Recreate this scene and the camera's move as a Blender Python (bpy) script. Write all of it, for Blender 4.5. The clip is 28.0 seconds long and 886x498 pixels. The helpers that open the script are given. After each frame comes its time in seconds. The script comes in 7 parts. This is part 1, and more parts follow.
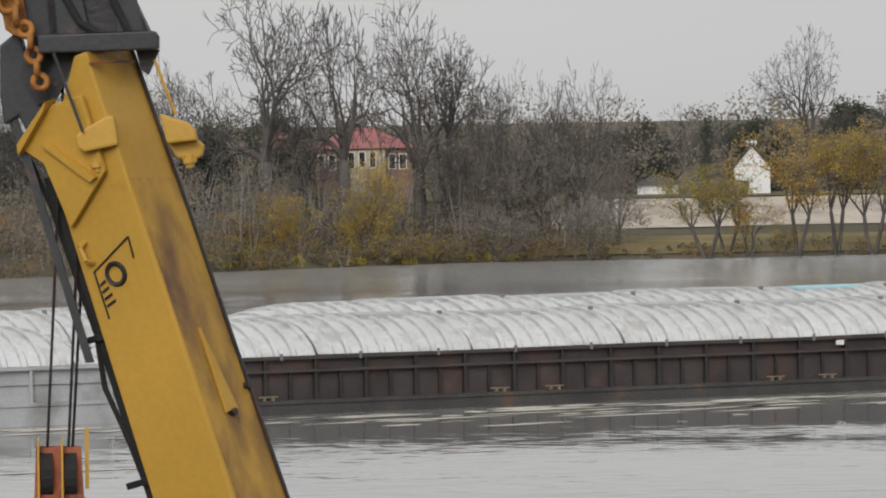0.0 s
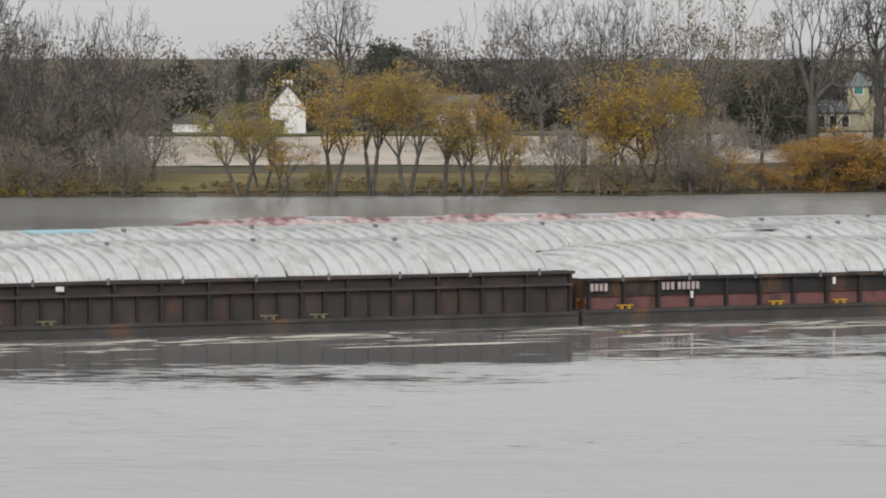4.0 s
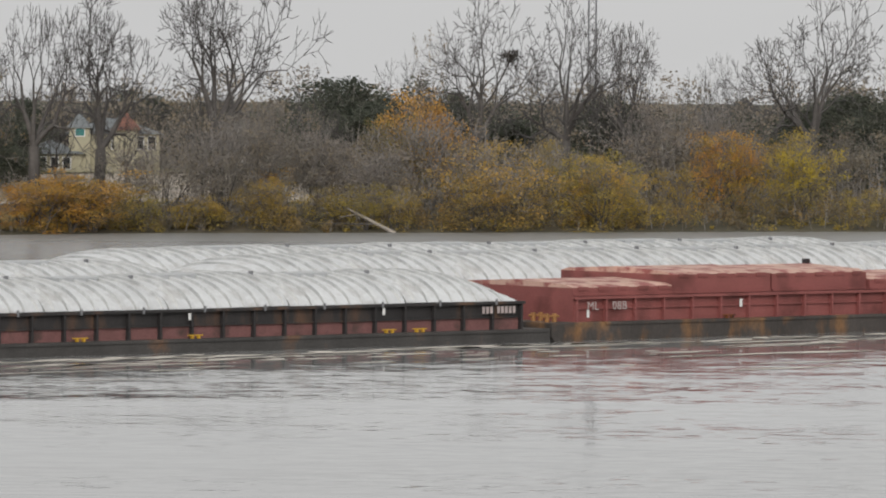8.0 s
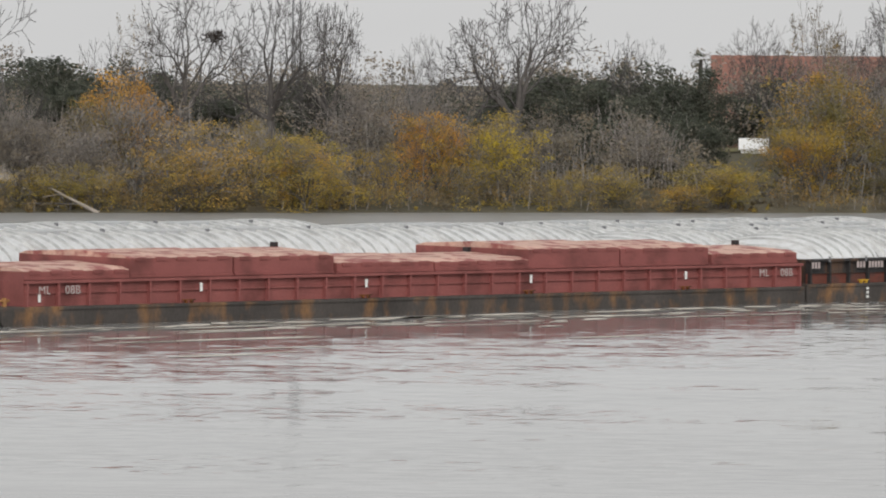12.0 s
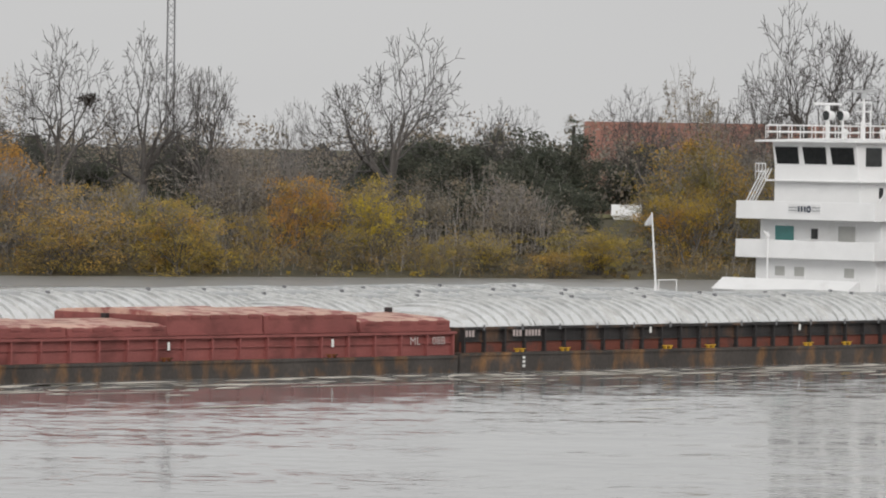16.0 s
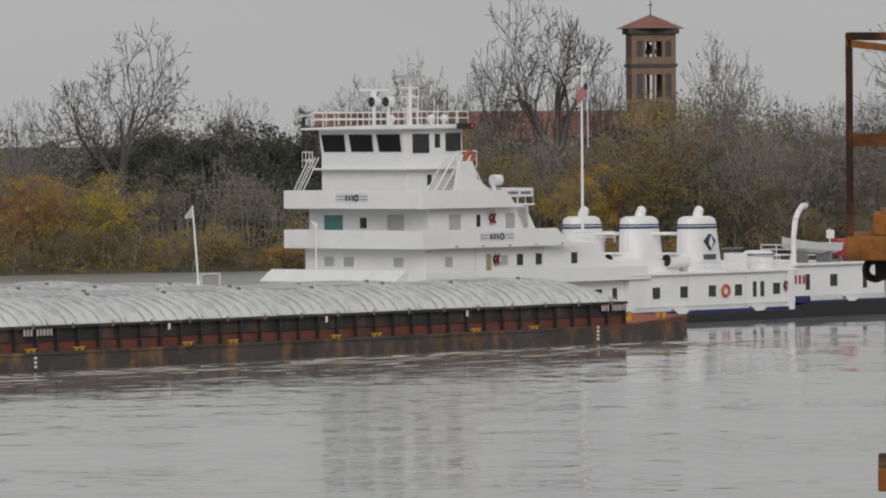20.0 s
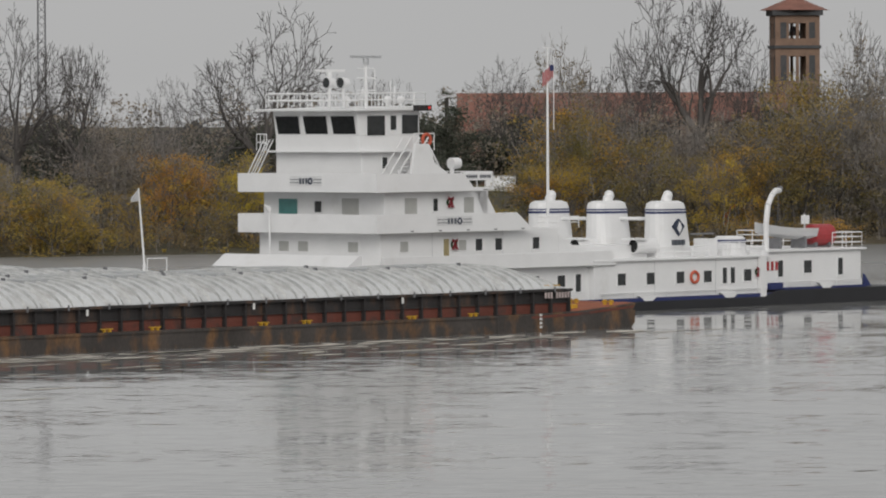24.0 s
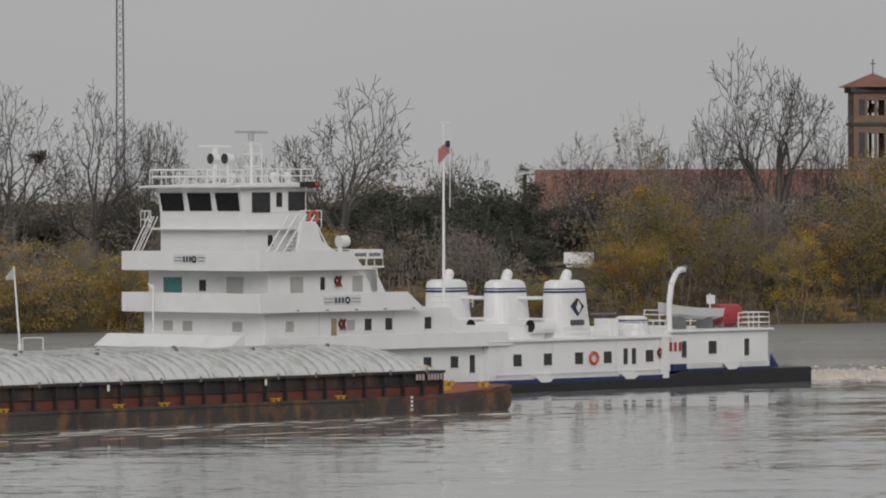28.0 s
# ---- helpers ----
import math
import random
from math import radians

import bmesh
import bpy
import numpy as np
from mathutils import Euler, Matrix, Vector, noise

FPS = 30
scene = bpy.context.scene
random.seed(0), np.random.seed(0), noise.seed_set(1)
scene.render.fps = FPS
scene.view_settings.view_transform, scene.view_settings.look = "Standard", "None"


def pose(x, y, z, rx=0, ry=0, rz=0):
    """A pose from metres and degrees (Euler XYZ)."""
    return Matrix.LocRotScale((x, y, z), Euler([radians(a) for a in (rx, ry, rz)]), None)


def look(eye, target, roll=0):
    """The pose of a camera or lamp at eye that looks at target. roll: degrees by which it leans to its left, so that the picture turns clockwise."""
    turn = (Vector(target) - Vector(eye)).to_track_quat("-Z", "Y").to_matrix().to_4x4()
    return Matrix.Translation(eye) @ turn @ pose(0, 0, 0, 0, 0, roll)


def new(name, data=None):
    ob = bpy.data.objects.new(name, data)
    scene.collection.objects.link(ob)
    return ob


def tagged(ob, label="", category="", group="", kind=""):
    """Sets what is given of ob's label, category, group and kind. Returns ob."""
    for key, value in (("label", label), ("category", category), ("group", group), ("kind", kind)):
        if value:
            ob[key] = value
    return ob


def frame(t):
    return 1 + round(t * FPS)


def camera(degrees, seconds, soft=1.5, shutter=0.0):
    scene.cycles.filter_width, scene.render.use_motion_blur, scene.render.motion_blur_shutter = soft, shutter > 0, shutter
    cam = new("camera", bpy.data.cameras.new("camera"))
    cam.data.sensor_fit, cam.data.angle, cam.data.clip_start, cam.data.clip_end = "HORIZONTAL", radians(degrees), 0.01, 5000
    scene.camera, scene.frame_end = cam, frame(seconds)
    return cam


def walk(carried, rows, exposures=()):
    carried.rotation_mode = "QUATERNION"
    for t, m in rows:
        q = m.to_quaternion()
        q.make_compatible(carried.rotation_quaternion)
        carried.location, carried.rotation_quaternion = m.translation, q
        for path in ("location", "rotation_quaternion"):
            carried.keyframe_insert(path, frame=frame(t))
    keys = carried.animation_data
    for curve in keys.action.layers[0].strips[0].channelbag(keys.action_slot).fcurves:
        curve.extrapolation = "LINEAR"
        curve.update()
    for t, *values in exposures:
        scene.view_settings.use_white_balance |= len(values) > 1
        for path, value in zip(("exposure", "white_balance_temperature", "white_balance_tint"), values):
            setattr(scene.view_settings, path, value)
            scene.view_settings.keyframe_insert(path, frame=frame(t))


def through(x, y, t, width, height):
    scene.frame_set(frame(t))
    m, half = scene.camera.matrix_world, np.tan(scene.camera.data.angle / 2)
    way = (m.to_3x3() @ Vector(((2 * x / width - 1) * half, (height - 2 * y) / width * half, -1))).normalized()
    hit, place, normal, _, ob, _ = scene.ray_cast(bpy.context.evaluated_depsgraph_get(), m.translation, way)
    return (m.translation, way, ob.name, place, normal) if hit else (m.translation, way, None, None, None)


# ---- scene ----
cam = camera(8.966, 28.0, soft=2.0)
EYE = 13.016


def aim(pan, tilt, roll):
    """Camera pose from its three angles in degrees; it turns on one spot."""
    return pose(0, 0, EYE, 90 + tilt, 0, -pan) @ pose(0, 0, 0, 0, 0, roll)


walk(cam, [
    (0.0, aim(-13.406, -1.371, -1.043)),
    (0.5, aim(-13.392, -1.864, -0.817)),
    (1.0, aim(-12.622, -1.982, -0.902)),
    (1.5, aim(-12.051, -1.785, -0.874)),
    (2.0, aim(-11.553, -2.166, -0.893)),
    (2.5, aim(-10.760, -2.077, -0.186)),
    (3.0, aim(-10.395, -2.337, -0.037)),
    (3.5, aim(-9.808, -2.142, -0.027)),
    (4.0, aim(-8.686, -2.038, 0.030)),
    (4.5, aim(-7.570, -1.764, -0.012)),
    (6.5, aim(-4.585, -1.115, 0.432)),
    (7.0, aim(-3.830, -1.119, 0.198)),
    (7.5, aim(-2.408, -1.366, -0.083)),
    (8.0, aim(-0.799, -1.593, 0.323)),
    (8.5, aim(0.579, -1.599, 0.259)),
    (9.0, aim(1.159, -2.045, 0.233)),
    (9.5, aim(1.445, -1.944, 0.076)),
    (10.0, aim(1.587, -1.910, 0.191)),
    (10.5, aim(1.863, -1.784, 0.502)),
    (11.0, aim(1.990, -1.663, 0.465)),
    (11.5, aim(2.249, -1.694, 0.526)),
    (13.5, aim(1.965, -1.961, 0.520)),
    (14.0, aim(2.200, -1.453, 0.429)),
    (14.5, aim(2.198, -0.408, 0.480)),
    (15.0, aim(2.673, -0.683, 0.892)),
    (15.5, aim(2.977, -0.950, 0.905)),
    (16.0, aim(3.490, -1.095, 0.888)),
    (16.5, aim(4.328, -1.133, 0.552)),
    (17.0, aim(5.036, -1.096, 0.262)),
    (17.5, aim(6.008, -1.229, 0.173)),
    (18.0, aim(6.865, -1.017, 0.086)),
    (18.5, aim(7.678, -0.853, 0.193)),
    (19.0, aim(7.059, -1.005, -0.168)),
    (19.5, aim(6.354, -1.017, -0.123)),
    (20.0, aim(6.200, -1.172, -0.451)),
    (20.5, aim(6.288, -1.173, -0.054)),
    (21.0, aim(6.693, -1.144, -0.170)),
    (21.5, aim(6.841, -0.970, -0.213)),
    (23.5, aim(5.597, -1.437, -0.147)),
    (24.0, aim(4.753, -1.357, -0.263)),
    (24.5, aim(4.410, -1.257, -0.169)),
    (25.0, aim(4.274, -0.976, -0.180)),
    (25.5, aim(4.549, -0.981, -0.107)),
    (26.0, aim(4.592, -0.916, -0.174)),
    (26.5, aim(4.570, -0.718, -0.256)),
    (27.0, aim(4.553, -0.632, -0.262)),
    (27.5, aim(4.444, -0.503, -0.176)),
    (28.0, aim(3.966, -0.581, -0.146)),
], exposures=[(0, 0.03), (4.5, 0.06), (8, 0.06), (11, 0.1), (14, 0.2), (14.6, 0.1), (16, 0.05), (17, -0.04), (18.5, -0.38), (21.5, -0.37), (25, -0.35), (26.2, -0.36), (27, -0.32), (28, -0.50)])

# ---- sky and light: a high, even overcast ----
world = bpy.data.worlds.new("overcast_sky")
scene.world = world
world.use_nodes = True
wt = world.node_tree
wt.nodes.clear()
w_out = wt.nodes.new("ShaderNodeOutputWorld")
w_bg = wt.nodes.new("ShaderNodeBackground")
w_sky = wt.nodes.new("ShaderNodeTexSky")
w_sky.sky_type = "NISHITA"
w_sky.sun_disc = False
w_sky.sun_elevation = radians(38)
w_sky.sun_rotation = radians(200)
w_sky.dust_density = 4.0
w_sky.ozone_density = 1.0
w_hsv = wt.nodes.new("ShaderNodeHueSaturation")
w_hsv.inputs["Saturation"].default_value = 0.06
w_mix = wt.nodes.new("ShaderNodeMixRGB")
w_mix.inputs["Fac"].default_value = 0.82
w_tc = wt.nodes.new("ShaderNodeTexCoord")
w_map = wt.nodes.new("ShaderNodeMapping")
w_map.inputs["Scale"].default_value = (1.5, 1.5, 9.0)
w_noise = wt.nodes.new("ShaderNodeTexNoise")
w_noise.inputs["Scale"].default_value = 2.2
w_noise.inputs["Detail"].default_value = 3.0
w_ramp = wt.nodes.new("ShaderNodeValToRGB")
w_ramp.color_ramp.elements[0].position = 0.3
w_ramp.color_ramp.elements[0].color = (5.80, 5.79, 5.80, 1)
w_ramp.color_ramp.elements[1].position = 0.7
w_ramp.color_ramp.elements[1].color = (6.28, 6.27, 6.25, 1)
wt.links.new(w_tc.outputs["Generated"], w_map.inputs["Vector"])
wt.links.new(w_map.outputs["Vector"], w_noise.inputs["Vector"])
wt.links.new(w_noise.outputs["Fac"], w_ramp.inputs["Fac"])
wt.links.new(w_sky.outputs["Color"], w_hsv.inputs["Color"])
wt.links.new(w_hsv.outputs["Color"], w_mix.inputs["Color1"])
wt.links.new(w_ramp.outputs["Color"], w_mix.inputs["Color2"])
wt.links.new(w_mix.outputs["Color"], w_bg.inputs["Color"])
wt.links.new(w_bg.outputs["Background"], w_out.inputs["Surface"])
w_bg.inputs["Strength"].default_value = 0.11
sun_data = bpy.data.lights.new("sun", "SUN")
sun_data.energy = 1.5
sun_data.angle = radians(30)
sun_data.color = (1.0, 0.97, 0.93)
sun = new("sun", sun_data)
sun.matrix_world = look((50, -40, 240), (40, 420, 0))


# ---- materials ----
def mat(name, base, rough=0.7, metal=0.0, vary=0.12, scale=3.0, bump=0.15, stain=None, stain_at=(0.52, 0.68), stain_scale=0.6,
        stretch=(1, 1, 1), fine=24.0, island=0.0, spec=0.5, obj_random=0.0):
    """A surface with a base colour, two scales of variation, optional stains of a second colour and a fine relief."""
    m = bpy.data.materials.new(name)
    m.use_nodes = True
    nt = m.node_tree
    bs = nt.nodes["Principled BSDF"]
    bs.inputs["Roughness"].default_value = rough
    bs.inputs["Metallic"].default_value = metal
    bs.inputs["Specular IOR Level"].default_value = spec
    tc = nt.nodes.new("ShaderNodeTexCoord")
    mp = nt.nodes.new("ShaderNodeMapping")
    mp.inputs["Scale"].default_value = stretch
    nt.links.new(tc.outputs["Object"], mp.inputs["Vector"])

    def nz(s, detail=4.0):
        n = nt.nodes.new("ShaderNodeTexNoise")
        n.inputs["Scale"].default_value = s
        n.inputs["Detail"].default_value = detail
        nt.links.new(mp.outputs["Vector"], n.inputs["Vector"])
        return n

    def mul(fac, lo, hi, col):
        r = nt.nodes.new("ShaderNodeMapRange")
        r.inputs["From Min"].default_value, r.inputs["From Max"].default_value = 0.3, 0.7
        r.inputs["To Min"].default_value, r.inputs["To Max"].default_value = lo, hi
        nt.links.new(fac, r.inputs["Value"])
        v = nt.nodes.new("ShaderNodeVectorMath")
        v.operation = "SCALE"
        nt.links.new(col, v.inputs[0])
        nt.links.new(r.outputs["Result"], v.inputs["Scale"])
        return v.outputs["Vector"]

    rgb = nt.nodes.new("ShaderNodeRGB")
    rgb.outputs[0].default_value = (*base, 1)
    col = rgb.outputs[0]
    big, small = nz(scale), nz(fine, 6.0)
    if stain:
        ns = nz(stain_scale, 7.0)
        rp = nt.nodes.new("ShaderNodeMapRange")
        rp.inputs["From Min"].default_value, rp.inputs["From Max"].default_value = stain_at
        nt.links.new(ns.outputs["Fac"], rp.inputs["Value"])
        mx = nt.nodes.new("ShaderNodeMixRGB")
        mx.inputs["Color2"].default_value = (*stain, 1)
        nt.links.new(rp.outputs["Result"], mx.inputs["Fac"])
        nt.links.new(col, mx.inputs["Color1"])
        col = mx.outputs["Color"]
    col = mul(big.outputs["Fac"], 1 - vary, 1 + vary, col)
    col = mul(small.outputs["Fac"], 1 - vary * 0.6, 1 + vary * 0.6, col)
    if island:
        geo = nt.nodes.new("ShaderNodeNewGeometry")
        r = nt.nodes.new("ShaderNodeMapRange")
        r.inputs["To Min"].default_value, r.inputs["To Max"].default_value = 1 - island, 1 + island
        nt.links.new(geo.outputs["Random Per Island"], r.inputs["Value"])
        v = nt.nodes.new("ShaderNodeVectorMath")
        v.operation = "SCALE"
        nt.links.new(col, v.inputs[0])
        nt.links.new(r.outputs["Result"], v.inputs["Scale"])
        col = v.outputs["Vector"]
    if obj_random:
        oi = nt.nodes.new("ShaderNodeObjectInfo")
        r = nt.nodes.new("ShaderNodeMapRange")
        r.inputs["To Min"].default_value, r.inputs["To Max"].default_value = 1 - obj_random, 1 + obj_random
        nt.links.new(oi.outputs["Random"], r.inputs["Value"])
        v = nt.nodes.new("ShaderNodeVectorMath")
        v.operation = "SCALE"
        nt.links.new(col, v.inputs[0])
        nt.links.new(r.outputs["Result"], v.inputs["Scale"])
        col = v.outputs["Vector"]
    nt.links.new(col, bs.inputs["Base Color"])
    if bump:
        bp = nt.nodes.new("ShaderNodeBump")
        bp.inputs["Strength"].default_value = bump
        bp.inputs["Distance"].default_value = 0.05
        nt.links.new(small.outputs["Fac"], bp.inputs["Height"])
        nt.links.new(bp.outputs["Normal"], bs.inputs["Normal"])
    return m


def leaf_mat(name, c1, c2, c3, second=(0.2, 0.15, 0.06), patch=0.3, through=0.4):
    """Foliage whose colour differs from leaf clump to leaf clump."""
    m = bpy.data.materials.new(name)
    m.use_nodes = True
    nt = m.node_tree
    bs = nt.nodes["Principled BSDF"]
    bs.inputs["Roughness"].default_value = 0.8
    bs.inputs["Specular IOR Level"].default_value = 0.2
    geo = nt.nodes.new("ShaderNodeNewGeometry")
    oi = nt.nodes.new("ShaderNodeObjectInfo")
    rp = nt.nodes.new("ShaderNodeValToRGB")
    rp.color_ramp.elements[0].color = (*c1, 1)
    rp.color_ramp.elements[1].color = (*c3, 1)
    e = rp.color_ramp.elements.new(0.5)
    e.color = (*c2, 1)
    nt.links.new(geo.outputs["Random Per Island"], rp.inputs["Fac"])
    hs = nt.nodes.new("ShaderNodeHueSaturation")
    r = nt.nodes.new("ShaderNodeMapRange")
    r.inputs["To Min"].default_value, r.inputs["To Max"].default_value = 0.482, 0.518
    nt.links.new(oi.outputs["Random"], r.inputs["Value"])
    nt.links.new(r.outputs["Result"], hs.inputs["Hue"])
    r2 = nt.nodes.new("ShaderNodeMapRange")
    r2.inputs["To Min"].default_value, r2.inputs["To Max"].default_value = 1.15, 0.8
    nt.links.new(oi.outputs["Random"], r2.inputs["Value"])
    nt.links.new(r2.outputs["Result"], hs.inputs["Value"])
    nt.links.new(rp.outputs["Color"], hs.inputs["Color"])
    tc = nt.nodes.new("ShaderNodeTexCoord")
    nz = nt.nodes.new("ShaderNodeTexNoise")
    nz.inputs["Scale"].default_value = 0.38
    nz.inputs["Detail"].default_value = 3.0
    nt.links.new(tc.outputs["Object"], nz.inputs["Vector"])
    mr = nt.nodes.new("ShaderNodeMapRange")
    mr.inputs["From Min"].default_value, mr.inputs["From Max"].default_value = 0.47, 0.66
    mr.inputs["To Max"].default_value = patch
    nt.links.new(nz.outputs["Fac"], mr.inputs["Value"])
    mx = nt.nodes.new("ShaderNodeMixRGB")
    mx.inputs["Color2"].default_value = (*second, 1)
    nt.links.new(mr.outputs["Result"], mx.inputs["Fac"])
    nt.links.new(hs.outputs["Color"], mx.inputs["Color1"])
    nt.links.new(mx.outputs["Color"], bs.inputs["Base Color"])
    # thin leaves let a part of the light through
    tl = nt.nodes.new("ShaderNodeBsdfTranslucent")
    ms = nt.nodes.new("ShaderNodeMixShader")
    ms.inputs["Fac"].default_value = through
    nt.links.new(mx.outputs["Color"], tl.inputs["Color"])
    nt.links.new(bs.outputs["BSDF"], ms.inputs[1])
    nt.links.new(tl.outputs["BSDF"], ms.inputs[2])
    nt.links.new(ms.outputs["Shader"], nt.nodes["Material Output"].inputs["Surface"])
    return m


def water_mat():
    """Silty river water, glossy, with small wind waves whose strength drifts in long patches over slow swirls of current."""
    m = bpy.data.materials.new("river_water")
    m.use_nodes = True
    nt = m.node_tree
    bs = nt.nodes["Principled BSDF"]
    bs.inputs["Base Color"].default_value = (0.25, 0.25, 0.244, 1)
    bs.inputs["Roughness"].default_value = 0.04
    bs.inputs["IOR"].default_value = 1.45
    tc = nt.nodes.new("ShaderNodeTexCoord")

    def waves(scale, stretch, detail, slope):
        mp = nt.nodes.new("ShaderNodeMapping")
        mp.inputs["Scale"].default_value = stretch
        mp.inputs["Rotation"].default_value = (0, 0, radians(6))
        nz = nt.nodes.new("ShaderNodeTexNoise")
        nz.inputs["Scale"].default_value = scale
        nz.inputs["Detail"].default_value = detail
        nt.links.new(tc.outputs["Object"], mp.inputs["Vector"])
        nt.links.new(mp.outputs["Vector"], nz.inputs["Vector"])
        sub = nt.nodes.new("ShaderNodeVectorMath")
        sub.operation = "SUBTRACT"
        sub.inputs[1].default_value = (0.5, 0.5, 0.5)
        nt.links.new(nz.outputs["Color"], sub.inputs[0])
        mul = nt.nodes.new("ShaderNodeVectorMath")
        mul.operation = "MULTIPLY"
        mul.inputs[1].default_value = (slope * 0.6, slope, 0.0)
        nt.links.new(sub.outputs["Vector"], mul.inputs[0])
        return mul.outputs["Vector"]

    def plus(u, v):
        n = nt.nodes.new("ShaderNodeVectorMath")
        n.operation = "ADD"
        nt.links.new(u, n.inputs[0])
        nt.links.new(v, n.inputs[1])
        return n.outputs["Vector"]

    # the open water under the far bank is ruffled by the wind
    sp = nt.nodes.new("ShaderNodeSeparateXYZ")
    nt.links.new(tc.outputs["Object"], sp.inputs["Vector"])
    rr = nt.nodes.new("ShaderNodeMapRange")
    rr.inputs["From Min"].default_value, rr.inputs["From Max"].default_value = 380.0, 500.0
    rr.inputs["To Min"].default_value, rr.inputs["To Max"].default_value = 0.04, 0.30
    nt.links.new(sp.outputs["Y"], rr.inputs["Value"])
    nt.links.new(rr.outputs["Result"], bs.inputs["Roughness"])
    fine = waves(2.2, (0.3, 1.0, 1), 2.0, 0.15)
    patch = nt.nodes.new("ShaderNodeTexNoise")
    patch.inputs["Scale"].default_value = 0.05
    patch.inputs["Detail"].default_value = 4.0
    pm = nt.nodes.new("ShaderNodeMapping")
    pm.inputs["Scale"].default_value = (0.45, 1.0, 1)
    nt.links.new(tc.outputs["Object"], pm.inputs["Vector"])
    nt.links.new(pm.outputs["Vector"], patch.inputs["Vector"])
    pr = nt.nodes.new("ShaderNodeMapRange")
    pr.inputs["From Min"].default_value, pr.inputs["From Max"].default_value = 0.38, 0.62
    pr.inputs["To Min"].default_value, pr.inputs["To Max"].default_value = 0.35, 1.25
    nt.links.new(patch.outputs["Fac"], pr.inputs["Value"])
    sc = nt.nodes.new("ShaderNodeVectorMath")
    sc.operation = "SCALE"
    nt.links.new(fine, sc.inputs[0])
    nt.links.new(pr.outputs["Result"], sc.inputs["Scale"])
    total = plus(plus(sc.outputs["Vector"], waves(0.22, (0.16, 1.0, 1), 3.0, 0.065)), waves(0.05, (0.3, 1.0, 1), 2.0, 0.045))
    up = nt.nodes.new("ShaderNodeVectorMath")
    up.operation = "ADD"
    # the near faces of the ripples are the ones that show at so flat an angle
    up.inputs[1].default_value = (0, -0.020, 1)
    nt.links.new(total, up.inputs[0])
    nm = nt.nodes.new("ShaderNodeVectorMath")
    nm.operation = "NORMALIZE"
    nt.links.new(up.outputs["Vector"], nm.inputs[0])
    nt.links.new(nm.outputs["Vector"], bs.inputs["Normal"])
    return m


WATER = water_mat()
GROUND = mat("bank_soil_and_grass", (0.085, 0.075, 0.045), 0.95, vary=0.25, scale=0.08, fine=1.5, bump=0.3, stain=(0.14, 0.115, 0.075), stain_scale=0.05)
GRASS = mat("levee_grass", (0.15, 0.138, 0.06), 0.95, vary=0.25, scale=0.1, fine=2.0, bump=0.3, stain=(0.2, 0.18, 0.07), stain_scale=0.12)
CONCRETE = mat("pale_slope_paving", (0.50, 0.44, 0.37), 0.9, vary=0.18, scale=0.15, fine=2.5, bump=0.2, stain=(0.34, 0.3, 0.26), stain_scale=0.25)
COVER_WHITE = mat("weathered_white_cover", (0.61, 0.62, 0.625), 0.55, vary=0.09, scale=0.6, fine=5.0, bump=0.05, stain=(0.40, 0.39, 0.375), stain_at=(0.52, 0.72), stain_scale=0.7, obj_random=0.04)
# grime and the shaded side of the cover ribs, both in one grey
COVER_GRIME_SHADE = mat("grimy_cover_seam", (0.42, 0.425, 0.42), 0.75, vary=0.2, scale=0.8, fine=6.0, bump=0.05, stain=(0.50, 0.50, 0.49), stain_at=(0.45, 0.7), stain_scale=0.8)
COVER_PINK = mat("faded_red_cover", (0.27, 0.135, 0.14), 0.6, vary=0.1, scale=0.5, fine=6.0, bump=0.05, stain=(0.6, 0.5, 0.48), stain_scale=0.4, stain_at=(0.5, 0.62), obj_random=0.08)
COVER_BLUE = mat("pale_blue_tarpaulin", (0.38, 0.60, 0.66), 0.6, vary=0.06)
HATCH = mat("grey_hatch_lid", (0.44, 0.45, 0.455), 0.6, vary=0.08)
BLACK = mat("black_hull_paint", (0.031, 0.028, 0.028), 0.6, vary=0.25, scale=0.8, fine=10, bump=0.2, stain=(0.09, 0.05, 0.03), stain_scale=0.8, stretch=(1, 1, 0.35))
DARKBAND = mat("scuffed_black_hull_band", (0.058, 0.054, 0.051), 0.65, vary=0.3, scale=0.5, fine=8, bump=0.25, stain=(0.12, 0.06, 0.03), stain_at=(0.58, 0.75), stain_scale=0.5)
RUSTBAND = mat("rust_streaked_hull_band", (0.058, 0.050, 0.045), 0.75, vary=0.3, scale=0.4, fine=7, bump=0.25, stain=(0.20, 0.105, 0.046), stain_at=(0.48, 0.7), stain_scale=0.9, stretch=(1, 1, 0.6))
BROWNWALL = mat("dark_brown_coaming", (0.052, 0.043, 0.041), 0.7, vary=0.25, scale=0.7, fine=9, bump=0.2, stain=(0.085, 0.05, 0.042), stain_scale=0.6)
STERNDECK = mat("orange_red_deck_paint", (0.30, 0.085, 0.035), 0.75, vary=0.2, scale=1.0, fine=9, bump=0.2, stain=(0.16, 0.06, 0.03), stain_scale=1.2)
MAROON = mat("faded_maroon_paint", (0.19, 0.085, 0.08), 0.7, vary=0.2, scale=0.8, fine=9, bump=0.2, stain=(0.07, 0.04, 0.035), stain_scale=0.8)
OXIDE = mat("red_oxide_paint", (0.15, 0.045, 0.03), 0.7, vary=0.2, scale=0.8, fine=9, bump=0.2, stain=(0.06, 0.035, 0.03), stain_scale=0.8)
HULLBLACK = mat("glossy_black_hull", (0.016, 0.016, 0.019), 0.45, vary=0.2, scale=0.5)
